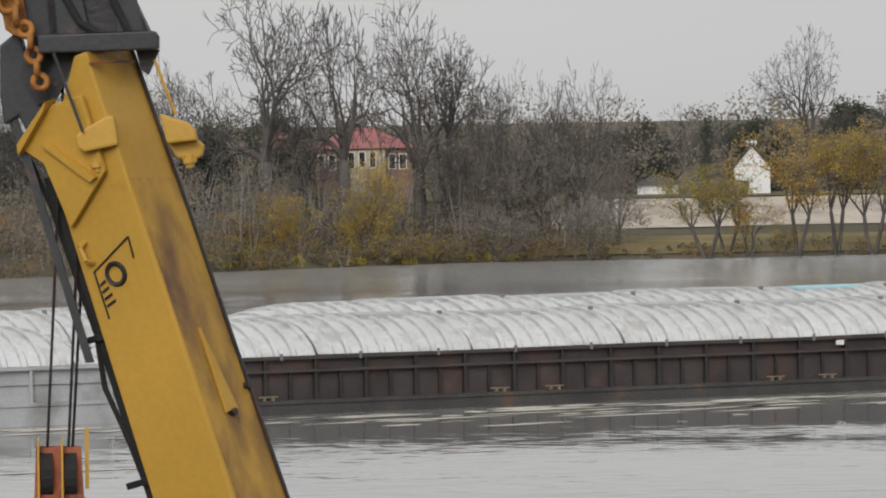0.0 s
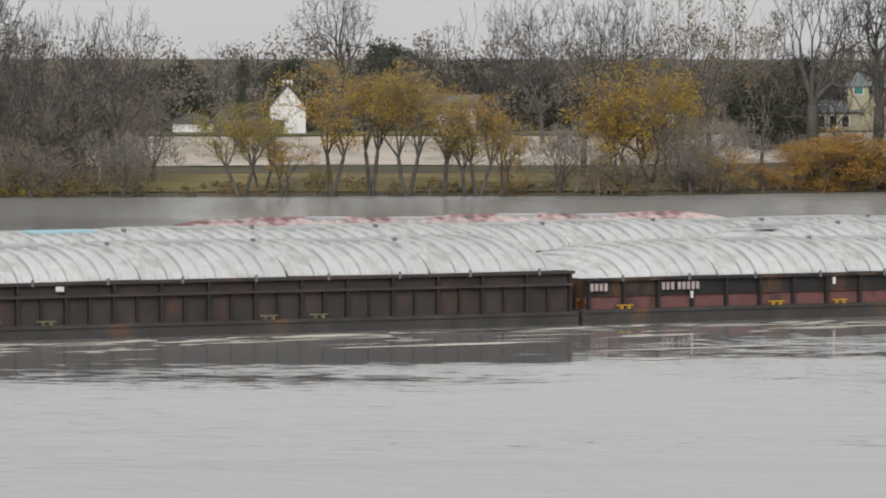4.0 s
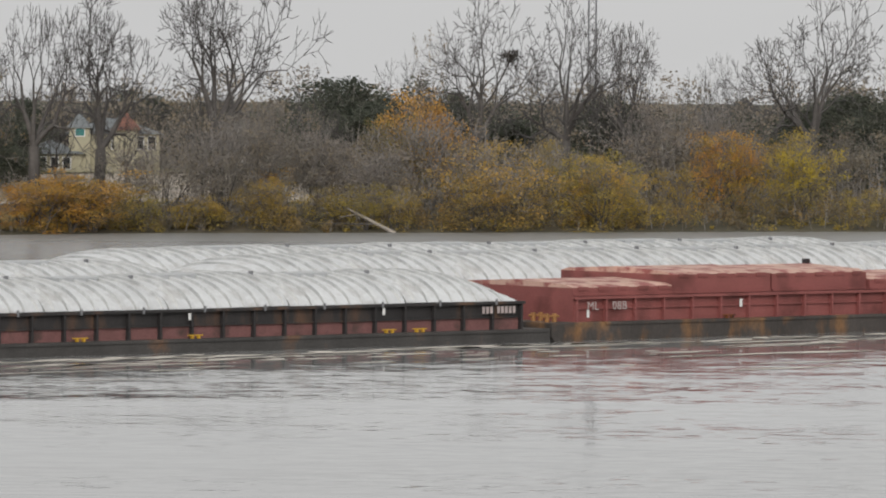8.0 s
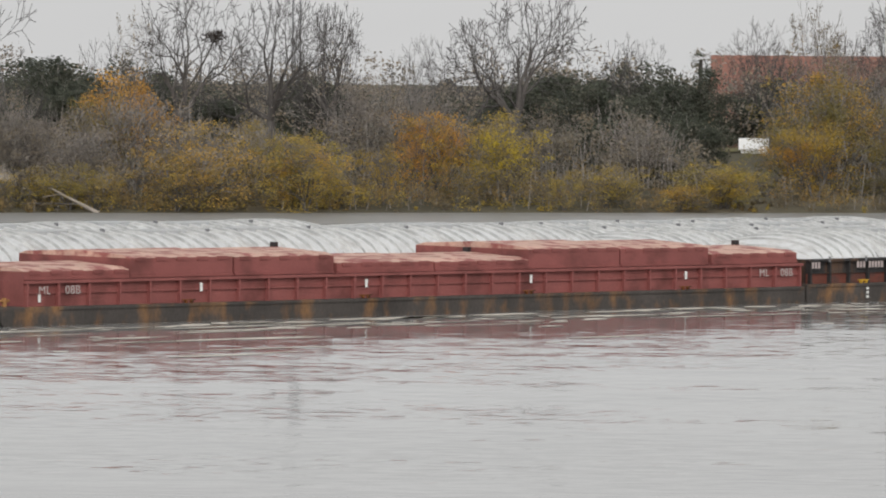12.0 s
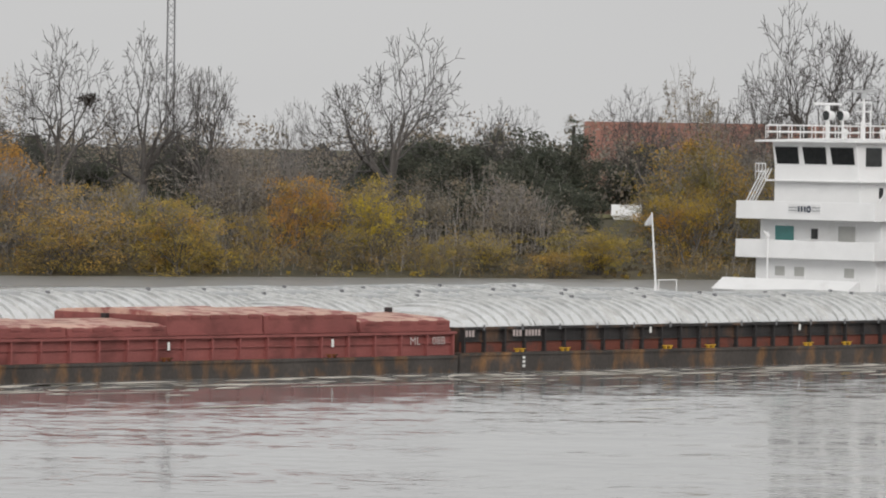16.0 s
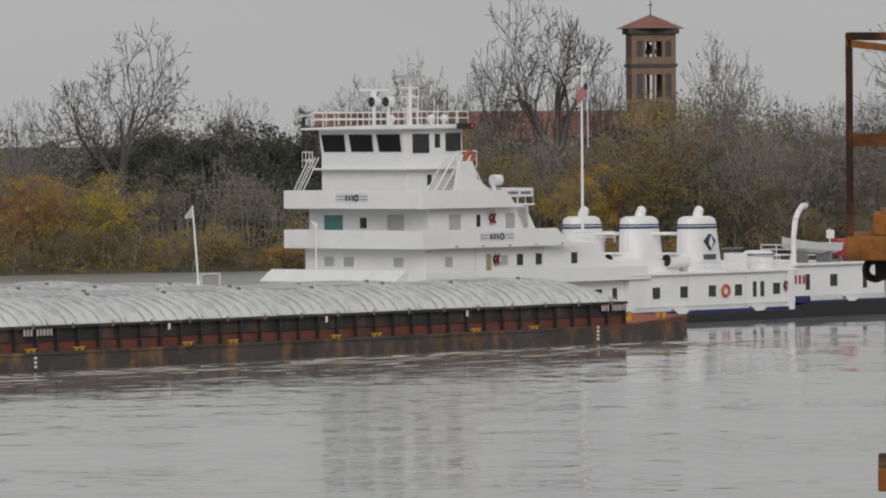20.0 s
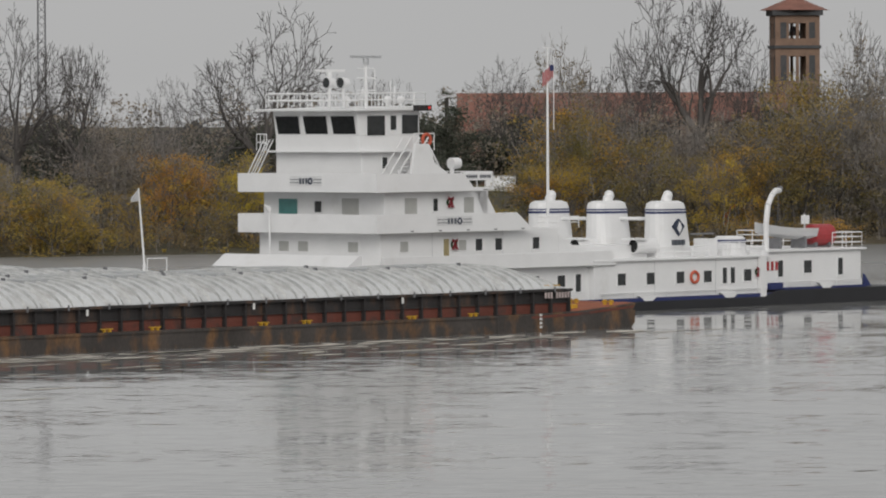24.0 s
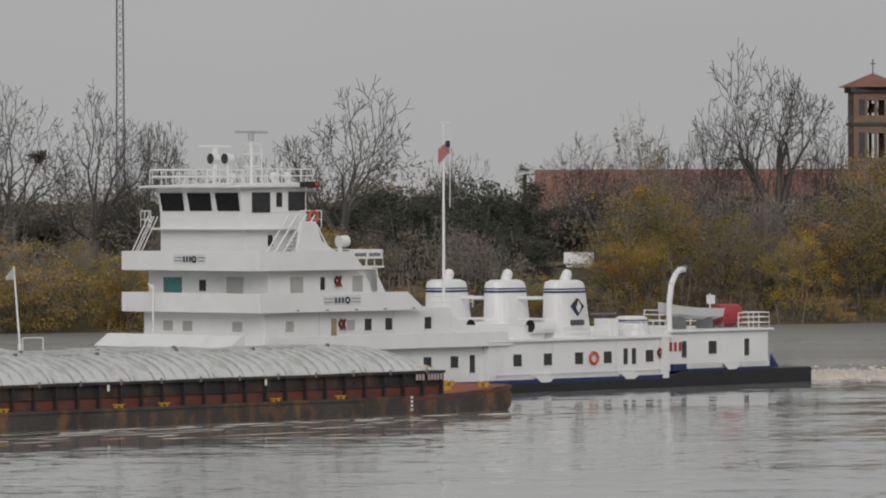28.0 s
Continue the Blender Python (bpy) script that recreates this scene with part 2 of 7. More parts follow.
REDPAINT = mat("brick_red_barge_paint", (0.245, 0.077, 0.070), 0.65, vary=0.14, scale=0.6, fine=9, bump=0.15, stain=(0.15, 0.045, 0.04), stain_scale=0.5)
REDTOP = mat("sun_faded_red_lid", (0.56, 0.36, 0.29), 0.75, vary=0.14, scale=0.6, fine=9, bump=0.15, stain=(0.3, 0.1, 0.09), stain_scale=0.9, stain_at=(0.48, 0.6))
GREYPAINT = mat("light_grey_hull_paint", (0.40, 0.41, 0.42), 0.65, vary=0.1, scale=0.5, fine=8, bump=0.1, stain=(0.26, 0.26, 0.26), stain_scale=0.4)
WHITE = mat("white_ship_paint", (0.80, 0.80, 0.80), 0.4, vary=0.03, scale=0.6, fine=9, bump=0.03, stain=(0.66, 0.65, 0.63), stain_at=(0.6, 0.85), stain_scale=0.5)
PINKLETTER = mat("faded_letter_paint", (0.44, 0.37, 0.355), 0.6, vary=0.2)
WHITELETTER = mat("white_marking_paint", (0.72, 0.72, 0.70), 0.6, vary=0.1)
YELLOW = mat("yellow_deck_paint", (0.55, 0.32, 0.03), 0.6, vary=0.2, scale=2)
BLUE = mat("navy_blue_stripe", (0.02, 0.03, 0.12), 0.5, vary=0.1)
GREYLOGO = mat("grey_logo_paint", (0.09, 0.10, 0.12), 0.5, vary=0.05)
LOGOLINE = mat("dark_logo_paint", (0.02, 0.03, 0.06), 0.5, vary=0.05)
RED = mat("bright_red_paint", (0.36, 0.04, 0.045), 0.5, vary=0.1)
ORANGE = mat("orange_ring_plastic", (0.52, 0.10, 0.05), 0.5, vary=0.06)
RUBBER = mat("black_rubber", (0.018, 0.018, 0.018), 0.85, vary=0.2)
STEEL = mat("grey_steel", (0.22, 0.22, 0.23), 0.5, metal=0.4, vary=0.12)
ALU = mat("pale_aluminium", (0.55, 0.56, 0.57), 0.4, metal=0.5, vary=0.06)
BLIND = mat("pale_window_blind", (0.42, 0.42, 0.40), 0.35, vary=0.05)
TEALPANE = mat("teal_window_pane", (0.07, 0.22, 0.21), 0.12, vary=0.1)
DARKPANE = mat("dark_window_pane", (0.032, 0.034, 0.035), 0.08, vary=0.2, bump=0)
EVERGREENSTUFF = mat("wreath_green", (0.02, 0.05, 0.02), 0.9, vary=0.3)
CRANE = mat("crane_yellow_paint", (0.52, 0.30, 0.045), 0.55, vary=0.07, scale=1.2, fine=18, bump=0.06, stain=(0.36, 0.18, 0.03), stain_at=(0.62, 0.8), stain_scale=2.5)
CRANEWORN = mat("worn_crane_paint", (0.50, 0.29, 0.05), 0.65, vary=0.12, scale=2, fine=18, bump=0.12, stain=(0.14, 0.07, 0.038), stain_at=(0.40, 0.66), stain_scale=1.6, stretch=(1.6, 1.6, 0.8))
HEADSTEEL = mat("charcoal_painted_steel", (0.032, 0.034, 0.038), 0.55, vary=0.2, scale=3, bump=0.1, stain=(0.10, 0.05, 0.03), stain_at=(0.6, 0.75), stain_scale=3)
OCHRE = mat("ochre_chain", (0.36, 0.15, 0.03), 0.7, vary=0.25, scale=8, stain=(0.16, 0.05, 0.015), stain_scale=9)
GREASE = mat("dark_greasy_steel", (0.02, 0.018, 0.02), 0.5, vary=0.3, scale=3, stain=(0.07, 0.03, 0.02), stain_scale=2)
RUST = mat("deep_orange_rust", (0.20, 0.066, 0.016), 0.9, vary=0.35, scale=1.6, fine=14, bump=0.5, stain=(0.035, 0.015, 0.009), stain_at=(0.44, 0.58), stain_scale=2.6, stretch=(1, 1, 0.45))
RUSTLIGHT = mat("ochre_rust_plate", (0.29, 0.115, 0.025), 0.9, vary=0.25, scale=2.5, fine=14, bump=0.45, stain=(0.14, 0.05, 0.015), stain_at=(0.46, 0.62), stain_scale=3.0)
RUSTPALE = mat("scraped_pale_rust", (0.33, 0.165, 0.06), 0.85, vary=0.3, scale=4, bump=0.3)
OLDPAINT = mat("peeling_grey_green_paint", (0.20, 0.165, 0.11), 0.8, vary=0.25, scale=5, bump=0.3)
BARK = mat("grey_brown_bark", (0.105, 0.095, 0.088), 0.95, vary=0.25, scale=0.7, fine=6, bump=0.4, island=0.1, obj_random=0.2)
BARETWIG = mat("dark_bare_twigs", (0.098, 0.09, 0.086), 0.95, vary=0.15, scale=0.7, fine=6, bump=0, island=0.15, obj_random=0.2)
TWIG = mat("grey_twigs", (0.229, 0.209, 0.192), 0.95, vary=0.15, scale=0.7, fine=6, bump=0, island=0.15, obj_random=0.15)
LEAF_YELLOW = leaf_mat("yellow_green_autumn_leaves", (0.245, 0.204, 0.093), (0.445, 0.332, 0.093), (0.689, 0.476, 0.093), (0.277, 0.229, 0.131), 0.65)
LEAF_GOLD = leaf_mat("golden_autumn_leaves", (0.378, 0.269, 0.082), (0.655, 0.441, 0.082), (0.800, 0.539, 0.082), (0.367, 0.275, 0.121), 0.5)
LEAF_ORANGE = leaf_mat("orange_autumn_leaves", (0.311, 0.212, 0.077), (0.556, 0.344, 0.077), (0.756, 0.459, 0.077), (0.255, 0.200, 0.104), 0.6)
LEAF_OLIVE = leaf_mat("olive_brown_leaves", (0.166, 0.149, 0.079), (0.250, 0.215, 0.089), (0.356, 0.281, 0.093), (0.477, 0.310, 0.093), 0.6)
TREELINE = mat("distant_treeline", (0.088, 0.084, 0.078), 0.95, vary=0.3, scale=0.12, fine=0.9, bump=0, stain=(0.17, 0.13, 0.08), stain_scale=0.1)
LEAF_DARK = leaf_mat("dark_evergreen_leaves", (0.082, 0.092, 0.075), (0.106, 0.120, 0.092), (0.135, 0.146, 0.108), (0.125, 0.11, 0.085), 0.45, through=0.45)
LEAF_BROWN = leaf_mat("brown_dying_leaves", (0.159, 0.138, 0.113), (0.200, 0.170, 0.124), (0.248, 0.200, 0.124), (0.414, 0.276, 0.097), 0.75)
LEAF_WOOD = leaf_mat("dull_woodland_leaves", (0.239, 0.218, 0.188), (0.271, 0.245, 0.211), (0.310, 0.277, 0.234), (0.400, 0.292, 0.153), 0.5)
DRIFTWOOD = mat("bleached_driftwood", (0.34, 0.30, 0.26), 0.9, vary=0.15)
ROOFRED = mat("dusty_rose_metal_roof", (0.33, 0.125, 0.12), 0.7, vary=0.1, scale=0.5)
TILE = mat("terracotta_tile_roof", (0.23, 0.105, 0.078), 0.85, vary=0.2, scale=0.8, fine=5, bump=0.3)
BRICK = mat("tan_brick_wall", (0.22, 0.145, 0.105), 0.9, vary=0.15, scale=0.7, fine=5, bump=0.2)
STUCCO = mat("cream_stucco_wall", (0.5, 0.42, 0.33), 0.9, vary=0.08)
HOUSEWHITE = mat("white_clapboard", (0.78, 0.78, 0.77), 0.7, vary=0.04, scale=0.6)
HOUSEYELLOW = mat("pale_yellow_clapboard", (0.42, 0.385, 0.27), 0.8, vary=0.08, scale=0.6)
SLATE = mat("blue_grey_shingles", (0.17, 0.185, 0.19), 0.85, vary=0.15, scale=0.8)
DARKROOF = mat("charcoal_shingles", (0.07, 0.072, 0.075), 0.9, vary=0.15, scale=0.8)
FOAM = mat("white_river_foam", (0.62, 0.575, 0.51), 0.9, vary=0.15, scale=2)
FLAGRED = mat("striped_flag_red", (0.45, 0.19, 0.19), 0.8, vary=0.1)
FLAGBLUE = mat("flag_navy_canton", (0.03, 0.04, 0.12), 0.8, vary=0.1)
CLOTHWHITE = mat("white_flag_cloth", (0.7, 0.7, 0.7), 0.85, vary=0.05)


# ---- mesh helpers ----
def box(bm, x0, x1, y0, y1, z0, z1):
    v = [bm.verts.new(p) for p in ((x0, y0, z0), (x1, y0, z0), (x1, y1, z0), (x0, y1, z0), (x0, y0, z1), (x1, y0, z1), (x1, y1, z1), (x0, y1, z1))]
    for q in ((0, 3, 2, 1), (4, 5, 6, 7), (0, 1, 5, 4), (1, 2, 6, 5), (2, 3, 7, 6), (3, 0, 4, 7)):
        bm.faces.new([v[i] for i in q])
    return v


def tube(bm, p, q, r, r2=None, n=8, caps=True):
    """A round bar from p to q."""
    p, q = Vector(p), Vector(q)
    r2 = r if r2 is None else r2
    d = (q - p).normalized()
    a = d.orthogonal().normalized()
    b = d.cross(a)
    ring = [[bm.verts.new(c + (a * math.cos(k * math.tau / n) + b * math.sin(k * math.tau / n)) * rr) for k in range(n)] for c, rr in ((p, r), (q, r2))]
    for k in range(n):
        bm.faces.new((ring[0][k], ring[0][(k + 1) % n], ring[1][(k + 1) % n], ring[1][k]))
    if caps:
        bm.faces.new(ring[0][::-1])
        bm.faces.new(ring[1])


def chain(bm, pts, r, n=6):
    for p, q in zip(pts, pts[1:]):
        tube(bm, p, q, r, n=n)


def prism(bm, pts, y0, y1, axis="y"):
    """A flat outline of (x, z) pairs, drawn out along y (or an outline of (y, z) along x, or (x, y) along z)."""
    def at(a, b, c):
        return (a, c, b) if axis == "y" else (c, a, b) if axis == "x" else (a, b, c)
    lo = [bm.verts.new(at(a, b, y0)) for a, b in pts]
    hi = [bm.verts.new(at(a, b, y1)) for a, b in pts]
    n = len(pts)
    bm.faces.new(lo)
    bm.faces.new(hi[::-1])
    for k in range(n):
        bm.faces.new((lo[k], hi[k], hi[(k + 1) % n], lo[(k + 1) % n]))


def ring(bm, centre, radius, r, axis="y", n=20, m=8):
    """A torus."""
    c = Vector(centre)
    vs = []
    for i in range(n):
        a = i * math.tau / n
        row = []
        for j in range(m):
            b = j * math.tau / m
            u, w, h = (radius + r * math.cos(b)) * math.cos(a), (radius + r * math.cos(b)) * math.sin(a), r * math.sin(b)
            row.append(bm.verts.new(c + Vector((u, h, w) if axis == "y" else (h, u, w) if axis == "x" else (u, w, h))))
        vs.append(row)
    for i in range(n):
        for j in range(m):
            bm.faces.new((vs[i][j], vs[(i + 1) % n][j], vs[(i + 1) % n][(j + 1) % m], vs[i][(j + 1) % m]))


def mesh_of(name, bm, material, bevel=0.0, smooth=False):
    bmesh.ops.recalc_face_normals(bm, faces=bm.faces)
    if bevel:
        bmesh.ops.bevel(bm, geom=[e for e in bm.edges if e.is_manifold and e.calc_face_angle(0) > 0.6], offset=bevel, segments=2, affect="EDGES", profile=0.6)
    me = bpy.data.meshes.new(name)
    bm.to_mesh(me)
    bm.free()
    me.materials.append(material)
    if smooth:
        for p in me.polygons:
            p.use_smooth = True
    return me


def part(name, bm, material, parent, label="", bevel=0.0, smooth=False):
    """Links a bmesh (or a mesh that is shared) as one mesh object under a thing or a part."""
    me = bm if isinstance(bm, bpy.types.Mesh) else mesh_of(name, bm, material, bevel, smooth)
    ob = new(name, me)
    ob.parent = parent
    if label:
        tagged(ob, label)
    return ob


def thing(name, label, category, m=None, group="", kind=""):
    ob = new(name)
    ob.empty_display_size = 0.5
    if m is not None:
        ob.matrix_basis = m
    return tagged(ob, label, category, group, kind)


def bar(name, material, parent, x0, x1, y0, y1, z0, z1, label="", bevel=0.0):
    bm = bmesh.new()
    box(bm, x0, x1, y0, y1, z0, z1)
    return part(name, bm, material, parent, label, bevel)


def np_mesh(name, verts, faces, materials, index=None):
    """A mesh from numpy arrays; faces all of one size."""
    me = bpy.data.meshes.new(name)
    k = faces.shape[1]
    me.vertices.add(len(verts))
    me.vertices.foreach_set("co", np.ascontiguousarray(verts, dtype=np.float32).ravel())
    me.loops.add(faces.size)
    me.loops.foreach_set("vertex_index", np.ascontiguousarray(faces, dtype=np.int32).ravel())
    me.polygons.add(len(faces))
    me.polygons.foreach_set("loop_start", np.arange(0, faces.size, k, dtype=np.int32))
    if index is not None:
        me.polygons.foreach_set("material_index", np.ascontiguousarray(index, dtype=np.int32))
    for m in materials:
        me.materials.append(m)
    me.update(calc_edges=True)
    me.validate()
    return me


def polar(az, dist, z=0.0):
    """A place by its bearing from the lookout in degrees and its distance."""
    return Vector((dist * math.sin(radians(az)), dist * math.cos(radians(az)), z))


# ---- ground, water, levee ----
SHORE_AZ = (-30, -18, -15.6, -13.3, -11, -9.3, -7, -6, -4.5, -3.5, -1.5, 0, 2.5, 5, 8, 10, 14, 30)
SHORE_AT = (464.9, 470.1, 475.9, 491.8, 492.6, 495.0, 495.5, 501.4, 512.1, 516.1, 520.2, 524.2, 533.4, 540.8, 553.7, 568.6, 581.3, 618.8)
BANK_SIZE = (0.894, 0.882, 0.878, 0.869, 0.861, 0.858, 0.862, 0.874, 0.892, 0.899, 0.914, 0.926, 0.946, 0.962, 0.968, 0.967, 0.969, 0.967)


def shore(az):
    """The far waterline's distance at a bearing."""
    return float(np.interp(az, SHORE_AZ, SHORE_AT))


def bank(az):
    """How wide and high the bank and the levee are at a bearing."""
    return float(np.interp(az, SHORE_AZ, BANK_SIZE))


def height(x, y):
    """Height of the land: a slope down from the lookout, the river bed, the batture, the levee, the flat land behind it."""
    d = math.hypot(x, y)
    if y > 150:
        az = math.degrees(math.atan2(x, y))
        k = bank(az)
        o = (d - shore(az) + 0.8 * noise.noise(Vector((x * 0.06, y * 0.06, 0)))) / k
        return k * float(np.interp(o, (-40, -12, 0, 15, 45, 70, 80, 100), (-6, -2, 0.05, 1.2, 2.0, 5.2, 5.4, 4.5)))
    return float(np.interp(y, (-40, 5, 12, 75, 100, 150), (11.2, 11.2, 9.6, 0.0, -4, -6)))


def ground_sheet():
    xs = sorted({*range(-200, 201, 8), *range(-600, 601, 50), -4000, -2500, -1500, -1000, 1000, 1500, 2500, 4000})
    ys = sorted({*range(420, 660, 6), *range(-40, 160, 6), *range(150, 420, 30), *range(660, 1000, 40), -3000, -1000, -300, 1500, 2500, 4500})
    verts = np.array([(x, y, height(x, y)) for y in ys for x in xs])
    w = len(xs)
    faces = np.array([(j * w + i, j * w + i + 1, (j + 1) * w + i + 1, (j + 1) * w + i) for j in range(len(ys) - 1) for i in range(w - 1)])
    ob = new("ground", np_mesh("ground", verts, faces, [GROUND]))
    for p in ob.data.polygons:
        p.use_smooth = True
    tagged(ob, "brown earth river banks with dull winter grass", "ground", kind="structure")


ground_sheet()
water_bm = bmesh.new()
bmesh.ops.create_grid(water_bm, x_segments=8, y_segments=8, size=1.0)
for v in water_bm.verts:
    v.co = Vector((v.co.x * 3000, 330 + v.co.y * 318, 0.0))
water = new("water", mesh_of("water", water_bm, WATER))
tagged(water, "wide grey-brown silty river with small wind ripples", "river", kind="structure")


def levee_sheet(name, label, az0, az1, o0, o1, material, lift, category):
    """A strip of the levee between two bearings and two distances behind the waterline."""
    nu, nv = 80, 6
    verts, faces = [], []
    for j in range(nv + 1):
        for i in range(nu + 1):
            az = az0 + (az1 - az0) * i / nu
            o = o0 + (o1 - o0) * j / nv
            p = polar(az, shore(az) + o * bank(az))
            p.z = height(p.x, p.y) + lift
            verts.append(p)
    for j in range(nv):
        for i in range(nu):
            a = j * (nu + 1) + i
            faces.append((a, a + 1, a + nu + 2, a + nu + 1))
    tagged(new(name, np_mesh(name, np.array(verts), np.array(faces), [material])), label, category, kind="structure")


levee_sheet("levee_paving", "pale beige paved river slope of the levee", -12.3, -1.0, 46, 68, CONCRETE, 0.12, "levee")
levee_sheet("levee_crown", "green grass crown of the levee", -20, 14, 69, 84, GRASS, 0.12, "levee")
levee_sheet("batture_grass", "ochre and green grass strip by the waterline", -13.0, -3.0, 4, 30, mat("ochre_grass", (0.20, 0.155, 0.055), 0.95, vary=0.3, scale=0.15, fine=2.5, bump=0.3, stain=(0.12, 0.105, 0.045), stain_scale=0.2), 0.1, "grass")
# ---- the tow: barges lashed side by side, pushed down the river ----
def tow_pose(t):
    """The tow's own axes at t seconds: x runs aft along it, y across it away from the lookout."""
    k = t - 14.0
    turn = 0.71110 + 0.026234 * k / 10 + -0.000969 * (k / 10) ** 2
    way = 0.71110 + 0.026234 * k / 20 + -0.000969 * (k / 10) ** 2 / 3
    run = 3.76248 * k - 0.5 * 0.05536 * k * k / 10
    head = pose(-168.3855 - run * math.cos(way), 153.1101 - run * math.sin(way), 0, 0, 0, math.degrees(turn))
    return head @ pose(201.9, 0, 0)


TOW_TIMES = [0, 2, 4, 6, 8, 10, 12, 14, 16, 18, 20, 22, 24, 26, 28]
AFLOAT = []


def floats(ob, x, y, slack=0.0):
    """Puts a thing into the tow's axes and notes it for the keys; slack is how fast it works aft in its wires."""
    m = Matrix.Translation((x, y, 0))
    ob.matrix_basis = tow_pose(0) @ m
    AFLOAT.append((ob, m, slack))
    return ob


def cover_mesh(name, material, length, rise, first=0.0, last=0.0, half=4.75):
    """An arched, ribbed hold cover; first and last slope its ends down like a half dome."""
    ribs = max(3, round(length / 0.87))
    bow = ((0.0, 0.0), (0.3, 0.08), (0.55, 0.0), (0.60, 1.0), (0.84, 0.95), (0.95, 0.05))
    nu, nv = ribs * 6, 16
    verts = []
    for i in range(nu + 1):
        q, r = divmod(i, 6)
        x = length * (q + bow[r][0]) / ribs
        rib = 0.15 * bow[r][1]
        k = 1.0
        if first and x < first:
            k = math.sqrt(max(0.0, 1 - (1 - x / first) ** 2))
        if last and x > length - last:
            k = math.sqrt(max(0.0, 1 - (1 - (length - x) / last) ** 2))
        for j in range(nv + 1):
            u = -1 + 2 * j / nv
            u = math.copysign(1 - (1 - abs(u)) ** 1.5, u)
            arch = (1 - abs(u) ** 2.3) ** 0.72
            edge = min(1.0, arch * 4)
            verts.append((x, u * (half + rib * 0.6 * k), max(0.0, rise * k * arch + rib * edge * k)))
    w = nv + 1
    faces = [(a, a + 1, a + w + 1, a + w) for i in range(nu) for j in range(nv) for a in (i * w + j,)]
    # a turned-down lip at either end
    base = len(verts)
    for i in (0, nu):
        for j in range(nv + 1):
            x, y, z = verts[i * w + j]
            verts.append((x, y, max(-0.05, z - 0.16)))
    for n, i in enumerate((0, nu)):
        for j in range(nv):
            a, b = i * w + j, base + n * w + j
            faces.append((a, b, b + 1, a + 1) if n == 0 else (a, a + 1, b + 1, b))
    me = np_mesh(name, np.array(verts), np.array(faces), [material, COVER_GRIME_SHADE if material is COVER_WHITE else material])
    for p in me.polygons:
        p.use_smooth = True
        # the rising side of each rib is greyed: grime, with its shade painted in
        if p.index < nu * nv and (p.index // nv) % 6 == 2:
            p.material_index = 1
    me.set_sharp_from_angle(angle=radians(35))
    return me


COVERS = {}


def cover(material, length, rise, first=0.0, last=0.0):
    key = (material.name, round(length, 2), rise, first, last)
    if key not in COVERS:
        COVERS[key] = cover_mesh("cover", material, length, rise, first, last)
    return COVERS[key]


def hull_mesh(length, beam, top, bow, stern, material):
    """The steel box of a barge, with raked ends where bow or stern give the rake's length."""
    bm = bmesh.new()
    pts = [(bow, -2.7), (length - stern, -2.7)]
    pts += [(length - stern * 0.35, -1.2), (length, top - 0.75), (length, top)] if stern else [(length, top)]
    pts += [(0, top), (0, top - 0.75), (bow * 0.35, -1.2)] if bow else [(0, top)]
    prism(bm, pts, 0, beam)
    return mesh_of("hull", bm, material, 0.06)


RIBS = {}


def rib_mesh(kind, z0, z1, depth, wide, material):
    key = (kind, z0, z1, material.name)
    if key not in RIBS:
        bm = bmesh.new()
        prism(bm, [(-wide, z0), (wide, z0), (wide * 0.8, z1), (-wide * 0.8, z1)], -depth, 0.0)
        RIBS[key] = mesh_of("rib", bm, material)
    return RIBS[key]


def marking(bm, word, x, z, size, gap=0.25):
    """Unreadable or withheld lettering as plain strokes."""
    for ch in word:
        if ch != " ":
            box(bm, x, x + size * 0.5, -0.02, 0.0, z, z + size)
        x += size * (0.5 + gap)


def kevel(parent, x, z, material):
    """A low mooring cleat on the side deck."""
    bm = bmesh.new()
    box(bm, -0.25, -0.15, -0.1, 0.1, 0, 0.14)
    box(bm, 0.15, 0.25, -0.1, 0.1, 0, 0.14)
    tube(bm, (-0.46, 0, 0.17), (0.46, 0, 0.17), 0.035, n=6)
    ob = part("cleat", bm, material, parent)
    ob.location = (x, 0.08, z)


